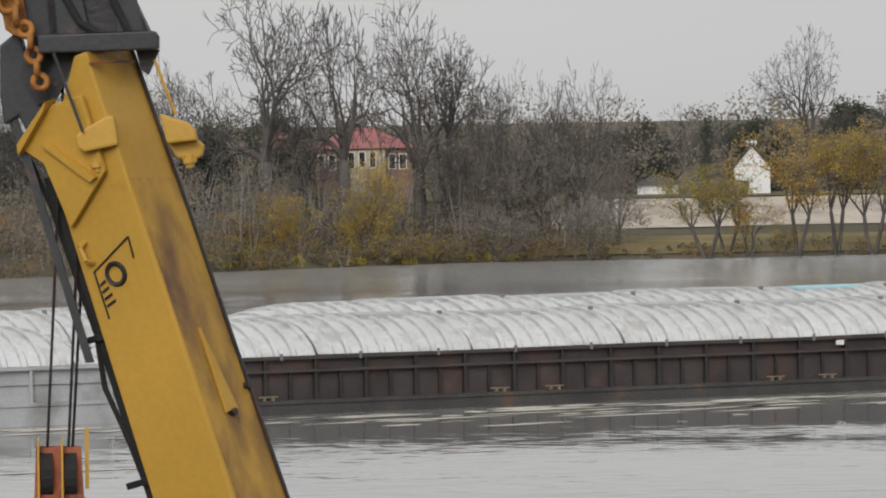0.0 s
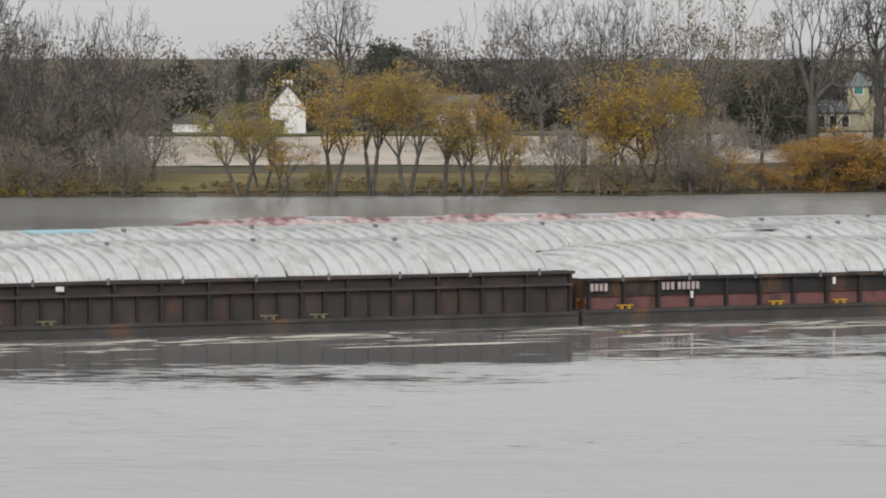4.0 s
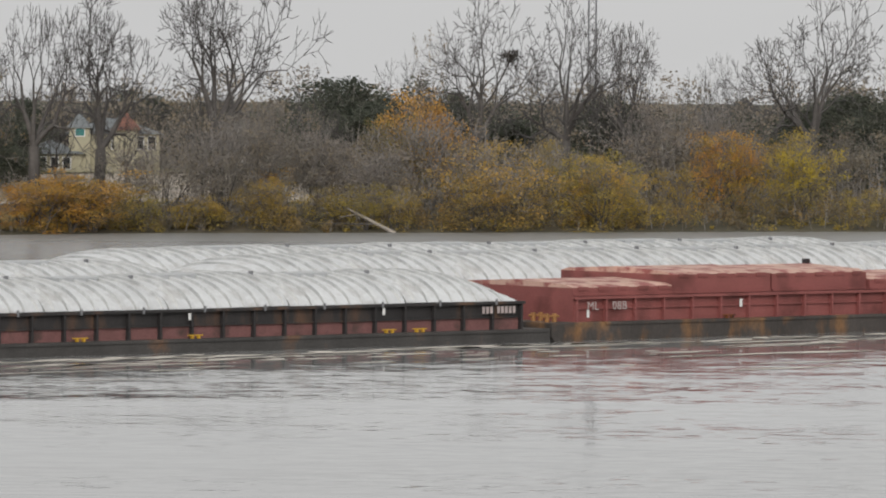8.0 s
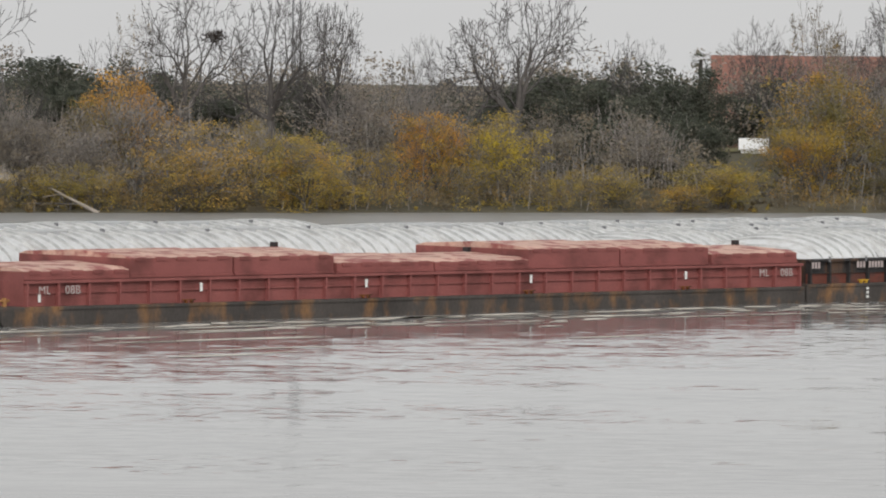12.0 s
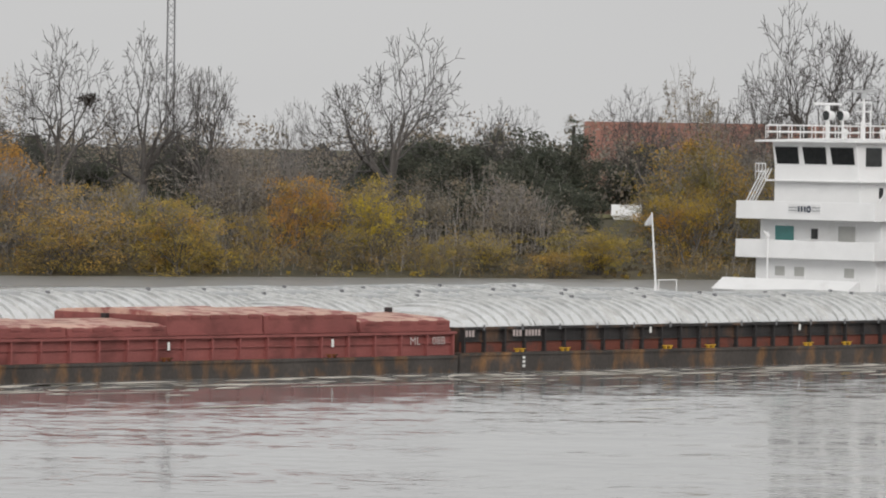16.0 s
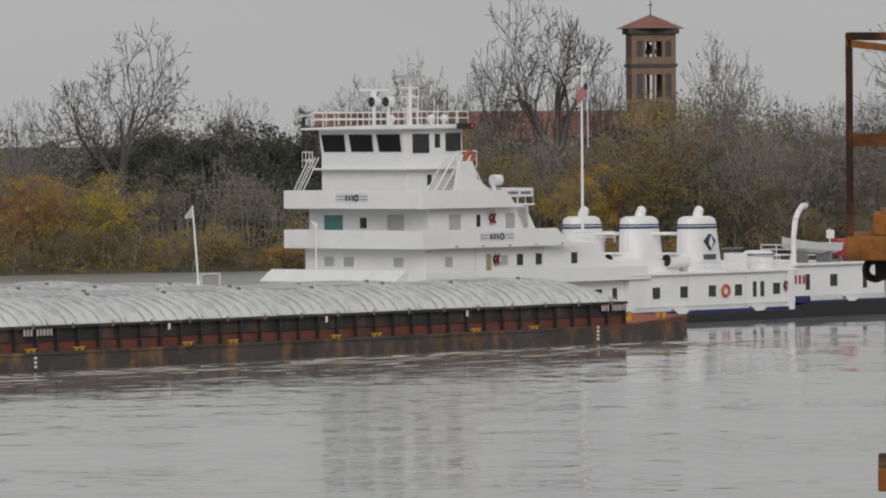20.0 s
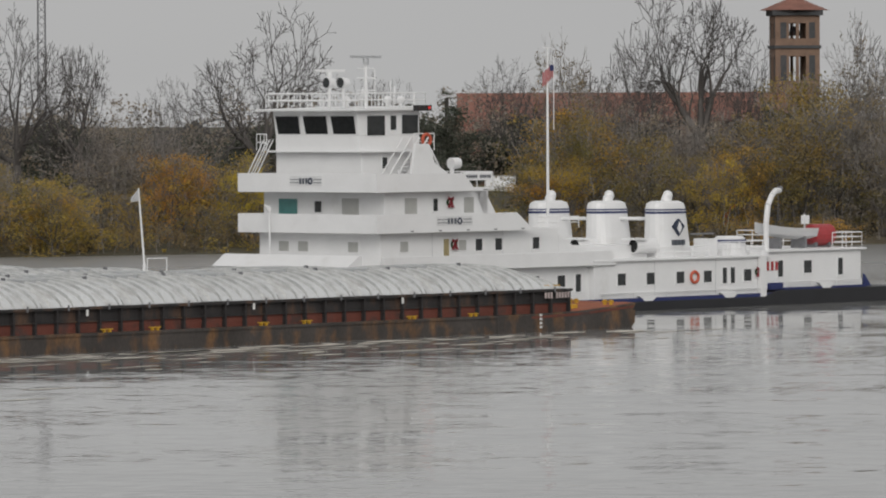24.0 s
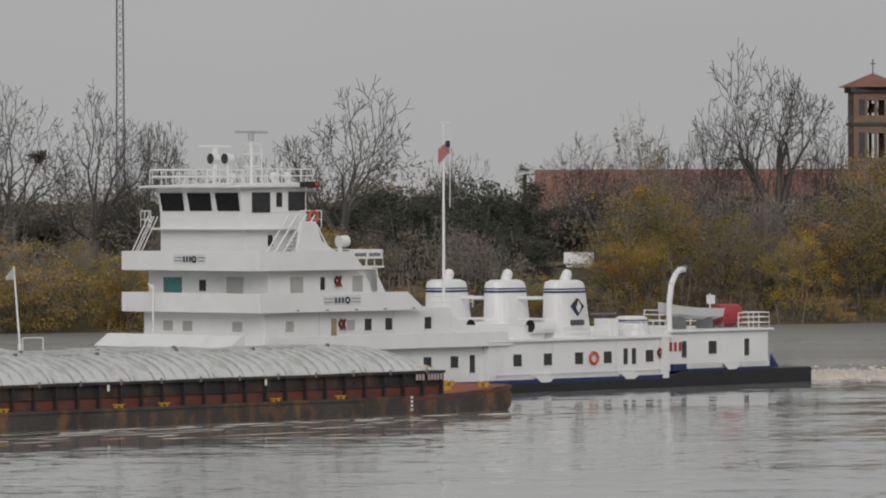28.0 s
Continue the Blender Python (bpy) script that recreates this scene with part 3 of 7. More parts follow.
def barge(label, x, lat, length=60.0, deck=0.95, wall=2.6, band=DARKBAND, upper=BLACK, lower=None, split=0.0, bow=0.0, stern=0.0,
          covers=COVER_WHITE, rise=1.45, near=False, rib_step=1.95, half_ribs=False, cover_n=8, hatch=True, front=4.2, back=4.2,
          hold=(0.8, 0.8), lids=None, cleats=YELLOW, marks=(), blue_at=-1, pink=0, ribs=None, skip=0, cleat_at=()):
    """A covered hopper barge: hull, coaming with stiffeners, arched covers or flat lids."""
    beam = 10.6
    ribs = ribs or upper
    ob = floats(thing("hopper_barge", label, "barge", group="barges of the tow"), x, lat)
    part("hull", hull_mesh(length, beam, deck, bow, stern, band), band, ob)
    h0, h1 = hold[0], length - hold[1]
    inset = 0.42
    # coaming walls, one per side, with a lower strip in a second colour
    mid = deck + (wall - deck) * split
    for name, y0, y1 in (("coaming_side", inset, inset + 0.12), ("coaming_side", beam - inset - 0.12, beam - inset)):
        if lower and split:
            bar(name, upper, ob, h0, h1, y0, y1, mid, wall)
            bar("coaming_strip", lower, ob, h0, h1, y0, y1, deck, mid)
        else:
            bar(name, upper, ob, h0, h1, y0, y1, deck, wall)
    for xe in (h0, h1 - 0.12):
        bar("coaming_end", upper, ob, xe, xe + 0.12, inset + 0.12, beam - inset - 0.12, deck, wall)
    bar("top_rail", upper, ob, h0 - 0.1, h1 + 0.1, inset - 0.3, inset - 0.004, wall - 0.12, wall + 0.02)
    if near:
        n = round((h1 - h0) / rib_step)
        for k in range(n + 1):
            xr = h0 + 0.1 + (h1 - h0 - 0.2) * k / n
            if lower and split:
                r = part("stiffener", rib_mesh("lo", deck, mid, 0.26, 0.07, ribs), ribs, ob)
                r.location = (xr, inset, 0)
                r = part("stiffener", rib_mesh("hi", mid, wall - 0.12, 0.26, 0.07, ribs), ribs, ob)
            else:
                r = part("stiffener", rib_mesh("all", deck, wall - 0.12, 0.26, 0.07, ribs), ribs, ob)
            r.location = (xr, inset, 0)
            if half_ribs and k < n:
                r = part("stiffener", rib_mesh("half", deck, deck + (wall - deck) * 0.63, 0.18, 0.05, ribs), ribs, ob)
                r.location = (xr + (h1 - h0 - 0.2) / n / 2, inset, 0)
        if half_ribs:
            bar("stringer", upper, ob, h0, h1, inset - 0.3, inset - 0.004, deck + (wall - deck) * 0.64, deck + (wall - deck) * 0.64 + 0.12)
        elif not (lower and split):
            bar("stringer", upper, ob, h0, h1, inset - 0.12, inset - 0.004, deck + (wall - deck) * 0.5, deck + (wall - deck) * 0.5 + 0.07)
        else:
            bar("stringer", ribs, ob, h0, h1, inset - 0.12, inset - 0.004, mid, mid + 0.06)
        bar("rub_rail", band, ob, bow + 0.2, length - stern - 0.2, -0.07, -0.004, deck - 0.16, deck - 0.02)
    for xm, zm, wm, hm in marks:
        bm = bmesh.new()
        box(bm, xm - wm / 2, xm + wm / 2, inset - 0.29, inset - 0.265, zm, zm + hm)
        part("marking", bm, WHITELETTER, ob)
    if lids:
        pitch = (h1 - h0) / len(lids)
        for k, top in enumerate(lids):
            a, b = h0 + pitch * k + 0.07, h0 + pitch * (k + 1) - 0.07
            y0, y1 = inset + (0.25 if top > 3.2 else 0.12), beam - inset - 0.25
            lid = bar("lid", REDPAINT, ob, a, b, y0, y1, wall - 0.03, top)
            bm = bmesh.new()
            prism(bm, [(y0, top + 0.004), (y1, top + 0.004), (y1 - 0.6, top + 0.16), (beam / 2, top + 0.34), (y0 + 0.6, top + 0.16)], a, b, axis="x")
            part("lid_roof", bm, REDTOP, lid)
            for q in range(5):
                xq = a + (b - a) * (q + 0.5) / 5
                bar("lid_lug", REDPAINT, lid, xq - 0.35, xq + 0.35, y0 - 0.07, y0 - 0.004, top - 0.14, top + 0.04)
            bar("lid_edge", REDPAINT, lid, a, b, y0 - 0.1, y0 - 0.004, wall + 0.05, wall + 0.16)
            if k in (2, 4, 7):
                bar("lid_stop", GREASE, lid, b - 0.35, b - 0.1, beam / 2 - 0.2, beam / 2 + 0.2, top + 0.3, top + 0.6)
    elif covers:
        pitch = (h1 - h0) / cover_n
        for k in range(skip, cover_n):
            f, l = (front if k == skip else 0.0), (back if k == cover_n - 1 else 0.0)
            over = -0.05
            up = 0.07 if k % 2 else 0.0
            kind = COVER_PINK if k < pink else covers
            me = cover(kind, pitch + 2 * over, rise + up, f, l)
            c = part("cover", me, kind, ob)
            wob = (k * 7 + int(abs(x) + lat)) % 5 - 2
            c.location = (h0 + pitch * k - over, beam / 2, wall + 0.03 + 0.012 * wob)
            c.rotation_euler = (0, radians(0.18 * wob), radians(0.12 * ((k * 3) % 5 - 2)))
            if hatch and near is not None and k not in (0, cover_n - 1):
                hm = COVER_BLUE if k == blue_at else HATCH
                x0, x1 = pitch * (0.2 + 0.06 * (wob + 2)), pitch * (0.52 + 0.06 * (wob + 2)) + (1.2 if k == blue_at else 0)
                hb = bar("hatch", hm, c, x0, x1, -1.7, -0.6, rise + up + 0.13, rise + up + 0.22, "pale blue tarpaulin patch" if k == blue_at else "")
                bar("hatch_rim", HATCH, hb, x0 + 0.05, x1 - 0.05, -1.68, -0.62, rise + up - 0.05, rise + up + 0.126)
                hb.rotation_euler = (radians(3), 0, 0)
                bar("lifting_lug", STEEL, c, pitch * 0.96, pitch * 0.96 + 0.16, -1.8, -1.6, rise + up - 0.02, rise + up + 0.2)
    if near:
        for xk in cleat_at or [3.8 + 6.1 * k + (2.0 if k % 2 else 0.0) for k in range(round(length / 6.1))]:
            if xk < length - 3:
                kevel(ob, xk, deck, cleats)
        if covers and not lids:
            for k in range(cover_n * 2):
                xk = h0 + (h1 - h0) * (k + 0.5) / (cover_n * 2)
                bar("cover_clip", STEEL, ob, xk - 0.06, xk + 0.06, inset - 0.36, inset - 0.305, wall - 0.16, wall + 0.16)
    return ob


# the string nearest the lookout, from its head to its stern
barge("light grey hopper barge with weathered white ribbed covers", -188.4, 0, 61.2, deck=1.0, wall=2.5, band=GREYPAINT, upper=GREYPAINT, near=True, rib_step=3.6, marks=((52, 1.65, 0.9, 0.45), (54, 1.65, 0.5, 0.45)), cleats=GREASE, hold=(0.8, 1.4))
b1 = barge("dark brown rusty hopper barge with double stiffeners under white ribbed covers", -127.0, 0, 61.3, deck=0.64, wall=2.53, band=DARKBAND, upper=BROWNWALL, near=True, rib_step=2.45, half_ribs=True, cleats=OLDPAINT, marks=((34.1, 2.14, 0.42, 0.22),), ribs=BLACK, rise=1.4, hold=(0.6, 0.25), back=2.6, cleat_at=(2.9, 5.6, 16.8, 19.5, 30.7, 33.4, 44.7, 47.3))
b2 = barge("black hopper barge with a faded maroon strip and white ribbed covers", -65.5, 0, 62.3, deck=0.69, wall=2.14, band=DARKBAND, upper=BLACK, lower=MAROON, split=0.42, near=True, rib_step=1.95, marks=((6.2, 1.12, 0.16, 0.34), (14.4, 1.62, 0.16, 0.34), (26.7, 1.62, 0.16, 0.34), (39.0, 1.62, 0.16, 0.34), (51.3, 1.62, 0.16, 0.34)), rise=1.4, front=5.5, back=4.5, hold=(0.4, 1.7), cleat_at=(2.4, 11.0, 14.7, 27.0, 32.3, 39.3, 51.6, 53.6))
b3 = barge("brick red hopper barge with raised flat lids and a rust-streaked hull", -3.1, 0, 58.9, deck=0.97, wall=2.28, band=RUSTBAND, upper=REDPAINT, near=True, rib_step=2.0, marks=((2.6, 1.2, 0.17, 0.4), (13.4, 1.56, 0.17, 0.44), (25.0, 1.56, 0.17, 0.44), (37.2, 1.56, 0.17, 0.44), (49.3, 1.56, 0.17, 0.44)), lids=(2.75, 3.33, 3.28, 2.85, 2.8, 3.38, 3.3, 2.9), hold=(1.8, 0.1), bow=3.5, cleats=RUST, cleat_at=(12.5, 24.9, 37.0, 49.2))
b4 = barge("black and red oxide hopper barge, white covers, raked stern", 56.0, 0, 61.5, deck=1.08, wall=2.5, band=RUSTBAND, upper=BLACK, lower=OXIDE, split=0.42, near=True, rib_step=1.62, marks=((15.7, 2.02, 0.17, 0.38), (28.7, 2.02, 0.17, 0.38), (41.0, 2.02, 0.17, 0.38)), rise=1.35, stern=4.0, hold=(0.4, 5.7), cover_n=9, cleat_at=(4.8, 8.5, 17.1, 20.8, 29.4, 32.9, 41.7, 47.0))

# fleet marks on the near barges as plain strokes, and the red barge's own letters
for ob, spots in ((b2, ((0.5, 1.55, 4), (4.5, 1.55, 3), (5.4, 1.55, 5), (57.8, 1.55, 3), (58.8, 1.55, 5))), (b4, ((0.5, 1.98, 3), (4.3, 1.98, 3), (5.3, 1.98, 5), (53.4, 1.98, 3), (54.4, 1.98, 5)))):
    for xs, zs, n in spots:
        for k in range(n):
            bar("letter_stroke", PINKLETTER, ob, xs + k * 0.26, xs + k * 0.26 + 0.17, 0.12, 0.14, zs, zs + 0.36)
for xs, gap in ((2.5, 1.75), (55.2, 1.75)):
    for word, dx in (("ML", 0.0), ("08B", gap)):
        cu = bpy.data.curves.new("letters", "FONT")
        cu.body, cu.size, cu.extrude, cu.space_character = word, 0.62, 0.01, 1.08
        o = new("letters", cu)
        me = bpy.data.meshes.new_from_object(o)
        bpy.data.objects.remove(o)
        bpy.data.curves.remove(cu)
        me.materials.clear()
        me.materials.append(PINKLETTER)
        o = part("lettering", me, PINKLETTER, b3, "white painted letters %s" % word)
        o.matrix_basis = pose(xs + dx, 0.10, 1.60, 90, 0, 0)
# draught scale of small white dashes
for ob, xd, n in ((b4, 5.0, 3), (b4, 52.8, 4), ):
    for k in range(n):
        bar("draught_mark", WHITELETTER, ob, xd - 0.1, xd + 0.1, -0.1, -0.074, 0.22 + k * 0.24, 0.36 + k * 0.24)
# the raked stern of the last barge: sheer strakes, deck and fittings
bm = bmesh.new()
prism(bm, [(49.0, -0.6), (60.3, -0.5), (61.52, 1.52), (59.0, 1.30), (56.5, 1.15), (53.0, 1.075), (49.0, 1.06)], -0.05, 10.65)
part("stern_rake", bm, RUSTBAND, b4, "rust-brown raked stern", bevel=0.04)
bm = bmesh.new()
prism(bm, [(55.95, 1.14), (56.5, 1.16), (59.0, 1.31), (61.45, 1.53), (61.45, 1.545), (59.0, 1.325), (56.5, 1.175), (55.95, 1.155)], 0.06, 10.55)
part("stern_deck", bm, STERNDECK, b4, "orange-red stern deck")
bm = bmesh.new()
prism(bm, [(52.0, 0.80), (56.5, 0.90), (61.2, 1.22), (61.3, 1.36), (56.5, 1.06), (52.0, 0.94)], -0.075, -0.054)
part("sheer_strake", bm, OXIDE, b4, "worn red sheer strake")
bm = bmesh.new()
box(bm, 56.2, 57.9, 1.5, 3.0, 1.16, 1.5)
tube(bm, (57.0, 1.9, 1.45), (57.0, 2.7, 1.45), 0.34, n=14)
part("winch", bm, YELLOW, b4, "yellow hand winch", bevel=0.04)
for xw, yw in ((60.0, 0.9), (60.3, 4.0), (59.6, 7.0)):
    for dy in (-0.25, 0.25):
        bm = bmesh.new()
        tube(bm, (xw, yw + dy, 1.3), (xw, yw + dy, 1.72), 0.12, n=10)
        part("bitt", bm, YELLOW, b4)
    bm = bmesh.new()
    tube(bm, (xw, yw - 0.45, 1.6), (xw, yw + 0.45, 1.6), 0.06, n=6)
    part("bitt_bar", bm, YELLOW, b4)
# hand rail of yellow pipe along the last cover
bm = bmesh.new()
tube(bm, (51.6, 0.8, 2.72), (55.5, 0.8, 2.72), 0.035, n=6)
part("cover_rail", bm, YELLOW, b4)
# lashings and fittings in the gap before the red barge
for xg, yg in ((0.5, 1.0), (0.9, 2.6)):
    for dx in (0.0, 0.5):
        bm = bmesh.new()
        tube(bm, (xg + dx, yg, 0.95), (xg + dx, yg, 1.42), 0.13, n=10)
        part("bitt", bm, RUSTPALE, b3)
    bm = bmesh.new()
    tube(bm, (xg - 0.3, yg, 1.27), (xg + 0.8, yg, 1.27), 0.07, n=6)
    part("bitt_bar", bm, RUSTPALE, b3)

# thin foam and slick lines that the near hulls draw along their waterline
rs = np.random.RandomState(17)
m = 620
fx, fl = rs.uniform(-190, 116, m), rs.exponential(2.6, m) + 0.6
fy = -2.2 - rs.exponential(5.0, m)
fw = rs.uniform(0.15, 0.6, m) * np.where(fy > -4.0, 1.4, 0.8)
slant = rs.normal(0, 0.03, m)
v = np.stack([np.stack([fx + fl * u, fy + fl * u * slant + fw * w, np.full(m, 0.02)], 1) for u, w in ((-0.5, 0), (-0.2, -1), (0.25, -0.7), (0.5, 0.1), (0.2, 1), (-0.25, 0.8))], 1).reshape(-1, 3)
foam = tagged(new("waterline_foam", np_mesh("waterline_foam", v, np.arange(6 * m).reshape(-1, 6), [FOAM])), "thin pale foam streaks along the hulls", "foam", kind="stuff")
floats(foam, 0, 0)

# bitts and lines on the end decks of the dark barges
for ob, spots in ((b1, ((60.9, 0.9), (60.9, 2.2))), (b2, ((0.35, 0.8), (0.3, 2.4)))):
    for xg, yg in spots:
        for dy in (-0.25, 0.25):
            bm = bmesh.new()
            tube(bm, (xg, yg + dy, 0.65), (xg, yg + dy, 1.2), 0.12, n=10)
            part("bitt", bm, RUST, ob)
        bm = bmesh.new()
        tube(bm, (xg, yg - 0.5, 1.05), (xg, yg + 0.5, 1.05), 0.06, n=6)
        part("bitt_bar", bm, RUST, ob)

# the strings behind it: (row's y, start, length, extras)
BACK = dict(deck=1.2, upper=BLACK, band=DARKBAND)
WHITE_LABEL = "black hopper barge with weathered white ribbed covers"
barge(WHITE_LABEL, -178.2, 10.85, 60.3, wall=2.75, **BACK)
barge(WHITE_LABEL, -117.6, 10.85, 57.0, wall=2.7, blue_at=4, **BACK)
barge("rust red hopper barge with weathered white covers", -60.2, 10.85, 44.6, deck=1.2, band=DARKBAND, upper=RUST, wall=2.65, rise=1.25, cover_n=7, skip=2)
barge(WHITE_LABEL, -15.3, 10.85, 69.0, wall=2.65, cover_n=9, **BACK)
barge(WHITE_LABEL, 54.0, 10.85, 61.5, wall=2.3, rise=1.3, stern=8.5, hold=(0.4, 5.7), cover_n=9, **BACK)
barge(WHITE_LABEL, -73.5, 21.7, 56.5, wall=2.3, **BACK)
barge("hopper barge with faded red covers", -69.5, 32.55, 38.5, wall=2.3, pink=6, cover_n=6, **BACK)
barge(WHITE_LABEL, -16.4, 21.7, 60.0, wall=2.7, **BACK)
barge(WHITE_LABEL, 43.9, 21.7, 60.5, wall=2.05, cover_n=9, **BACK)
barge(WHITE_LABEL, 47.8, 32.55, 56.7, wall=1.95, **BACK)
# ---- the towboat ----
BX, BY = 98.7, 18.7          # its bow corner in the tow's axes
boat = floats(thing("towboat", "large white triple-stack river towboat with four decks", "towboat"), BX, BY, 0.2)
W = 13.8


def panes(parent, xs, z0, z1, y, wide, material, frame_mat=WHITE, name="window"):
    """Windows in a side wall that faces the lookout, each a frame with its own pane."""
    for x in xs:
        bm = bmesh.new()
        for a in (box(bm, x - wide / 2 - 0.07, x + wide / 2 + 0.07, y - 0.05, y - 0.004, z1, z1 + 0.07),
                  box(bm, x - wide / 2 - 0.07, x + wide / 2 + 0.07, y - 0.05, y - 0.004, z0 - 0.07, z0),
                  box(bm, x - wide / 2 - 0.07, x - wide / 2, y - 0.05, y - 0.004, z0, z1),
                  box(bm, x + wide / 2, x + wide / 2 + 0.07, y - 0.05, y - 0.004, z0, z1)):
            pass
        w = part(name, bm, frame_mat, parent)
        bar("pane", material, w, x - wide / 2, x + wide / 2, y - 0.03, y - 0.004, z0, z1)


def panes_front(parent, ys, z0, z1, x, wide, material, frame_mat=WHITE, name="window"):
    """Windows in a wall that faces the bow."""
    for y in ys:
        bm = bmesh.new()
        box(bm, x - 0.05, x - 0.004, y - wide / 2 - 0.07, y + wide / 2 + 0.07, z1, z1 + 0.07)
        box(bm, x - 0.05, x - 0.004, y - wide / 2 - 0.07, y + wide / 2 + 0.07, z0 - 0.07, z0)
        box(bm, x - 0.05, x - 0.004, y - wide / 2 - 0.07, y - wide / 2, z0, z1)
        box(bm, x - 0.05, x - 0.004, y + wide / 2, y + wide / 2 + 0.07, z0, z1)
        w = part(name, bm, frame_mat, parent)
        bar("pane", material, w, x - 0.03, x - 0.004, y - wide / 2, y + wide / 2, z0, z1)


def rail(parent, pts, z, h=1.05, step=1.4, r=0.035, bars=(0.5, 1.0), material=WHITE):
    """A pipe railing along a line of (x, y) points at height z: one bar or post is one part."""
    for (x0, y0), (x1, y1) in zip(pts, pts[1:]):
        n = max(1, round(math.hypot(x1 - x0, y1 - y0) / step))
        for k in range(n + 1):
            x, y = x0 + (x1 - x0) * k / n, y0 + (y1 - y0) * k / n
            bm = bmesh.new()
            tube(bm, (x, y, z), (x, y, z + h), r, n=6)
            part("rail_post", bm, material, parent)
        for b in bars:
            bm = bmesh.new()
            tube(bm, (x0, y0, z + h * b), (x1, y1, z + h * b), r, n=6)
            part("rail_bar", bm, material, parent)


# local x = s - 103
bm = bmesh.new()
prism(bm, [(2.0, -2.6), (58, -2.6), (63.0, -1.2), (65.4, -0.2), (65.4, 1.02), (52.5, 1.02), (50.6, 0.62), (0, 0.62), (0, -1.6)], 0, W)
part("hull", bm, HULLBLACK, boat, bevel=0.08)
bar("boot_stripe", BLUE, boat, 28, 52.0, 0.02, 0.1, 0.62, 0.86)
bar("boot_stripe", BLUE, boat, 53.0, 61.6, 0.02, 0.1, 1.024, 1.17)
# main deck house
main = bar("main_house", WHITE, boat, 12.6, 34.6, 0.9, W - 0.9, 0.62, 3.08, bevel=0.05)
aft = bar("engine_house", WHITE, boat, 34.6, 51.3, 0.35, W - 0.35, 0.66, 3.3, bevel=0.05)
bar("roof_edge", WHITE, aft, 34.3, 51.7, 0.05, W - 0.05, 3.3, 3.44, bevel=0.03)
stern = bar("stern_house", WHITE, boat, 51.3, 61.6, 0.6, W - 0.6, 1.05, 3.6, bevel=0.05)
bar("roof_edge", WHITE, stern, 51.8, 61.9, 0.3, W - 0.3, 3.6, 3.74, bevel=0.03)
panes(main, (29.6, 32.0), 1.75, 2.5, 0.9, 0.72, DARKPANE)
panes(main, (33.6,), 1.4, 2.55, 0.9, 0.5, DARKPANE, name="door")
panes(aft, (37.2, 40.0, 42.9, 45.6, 49.6), 1.72, 2.5, 0.35, 0.78, DARKPANE)
panes(aft, (47.3, 48.1), 1.6, 2.66, 0.35, 0.42, DARKPANE, name="door")
panes(stern, (53.2,), 1.9, 3.0, 0.6, 0.5, DARKPANE, name="door")
panes(stern, (56.0,), 2.1, 2.95, 0.6, 0.8, DARKPANE)
panes(stern, (59.4,), 1.9, 3.05, 0.6, 0.5, DARKPANE, name="door")
for x in (51.9, 52.35, 52.8):
    bm = bmesh.new()
    box(bm, x - 0.1, x + 0.1, 0.52, 0.596, 2.35, 2.95)
    part("extinguisher", bm, RED, stern, "red fire extinguisher")
for x in (46.2,):
    bm = bmesh.new()
    ring(bm, (44.25, 0.24, 2.1), 0.36, 0.1)
    part("life_ring", bm, ORANGE, aft, "orange and white life ring", smooth=True)
# fittings on the main deck edge
for x in (39.5, 47.5):
    bm = bmesh.new()
    prism(bm, [(x - 0.9, 0.98), (x + 0.9, 0.98), (x + 0.4, 0.64), (x - 0.4, 0.64)], 0.0, 0.3)
    part("deck_fitting", bm, WHITE, boat)
bm = bmesh.new()
prism(bm, [(56.6, 1.4), (58.2, 1.4), (57.8, 1.04), (57.0, 1.04)], 0.0, 0.3)
part("deck_fitting", bm, WHITE, boat)
rail(boat, [(35, 0.15), (51, 0.15)], 0.66, h=0.55, step=3.2, bars=(1.0,))
rail(boat, [(53.5, 0.2), (61.2, 0.2)], 1.05, h=0.5, step=2.6, bars=(1.0,))
bar("rub_plate", WHITE, boat, 50.6, 51.2, 0.0, 0.3, 0.62, 3.3)
bar("deck_locker", BLUE, boat, 51.9, 53.2, 0.3, 1.1, 1.05, 1.5)
bm = bmesh.new()
prism(bm, [(61.9, 1.05), (62.7, 1.05), (61.95, 1.9)], 0.6, 0.75)
part("hose_reel_frame", bm, BLUE, stern)

# boat deck (second level)
d2 = bar("second_deck_house", WHITE, boat, 15.6, 31.8, 0.9, W - 0.9, 3.1, 5.65, bevel=0.05)
bm = bmesh.new()
prism(bm, [(31.8, 3.1), (35.5, 3.1), (34.6, 3.6), (31.8, 5.2)], 0.9, 1.1)
part("side_screen", bm, WHITE, d2)
bm = bmesh.new()
prism(bm, [(12.4, 3.1), (36.5, 3.1), (36.5, 3.3), (12.4, 3.42)], 0.1, W - 0.1)
part("second_deck", bm, WHITE, boat, bevel=0.03)
bar("bulwark", WHITE, boat, 15.2, 36.2, 0.1, 0.25, 3.3, 4.05, bevel=0.03)
# sloping white canopy before the house
bm = bmesh.new()
prism(bm, [(12.0, 3.43), (13.4, 3.43), (13.4, 4.2), (13.15, 4.2)], 0.2, W - 0.2)
part("front_canopy", bm, WHITE, boat, "white sloping canopy", bevel=0.03)


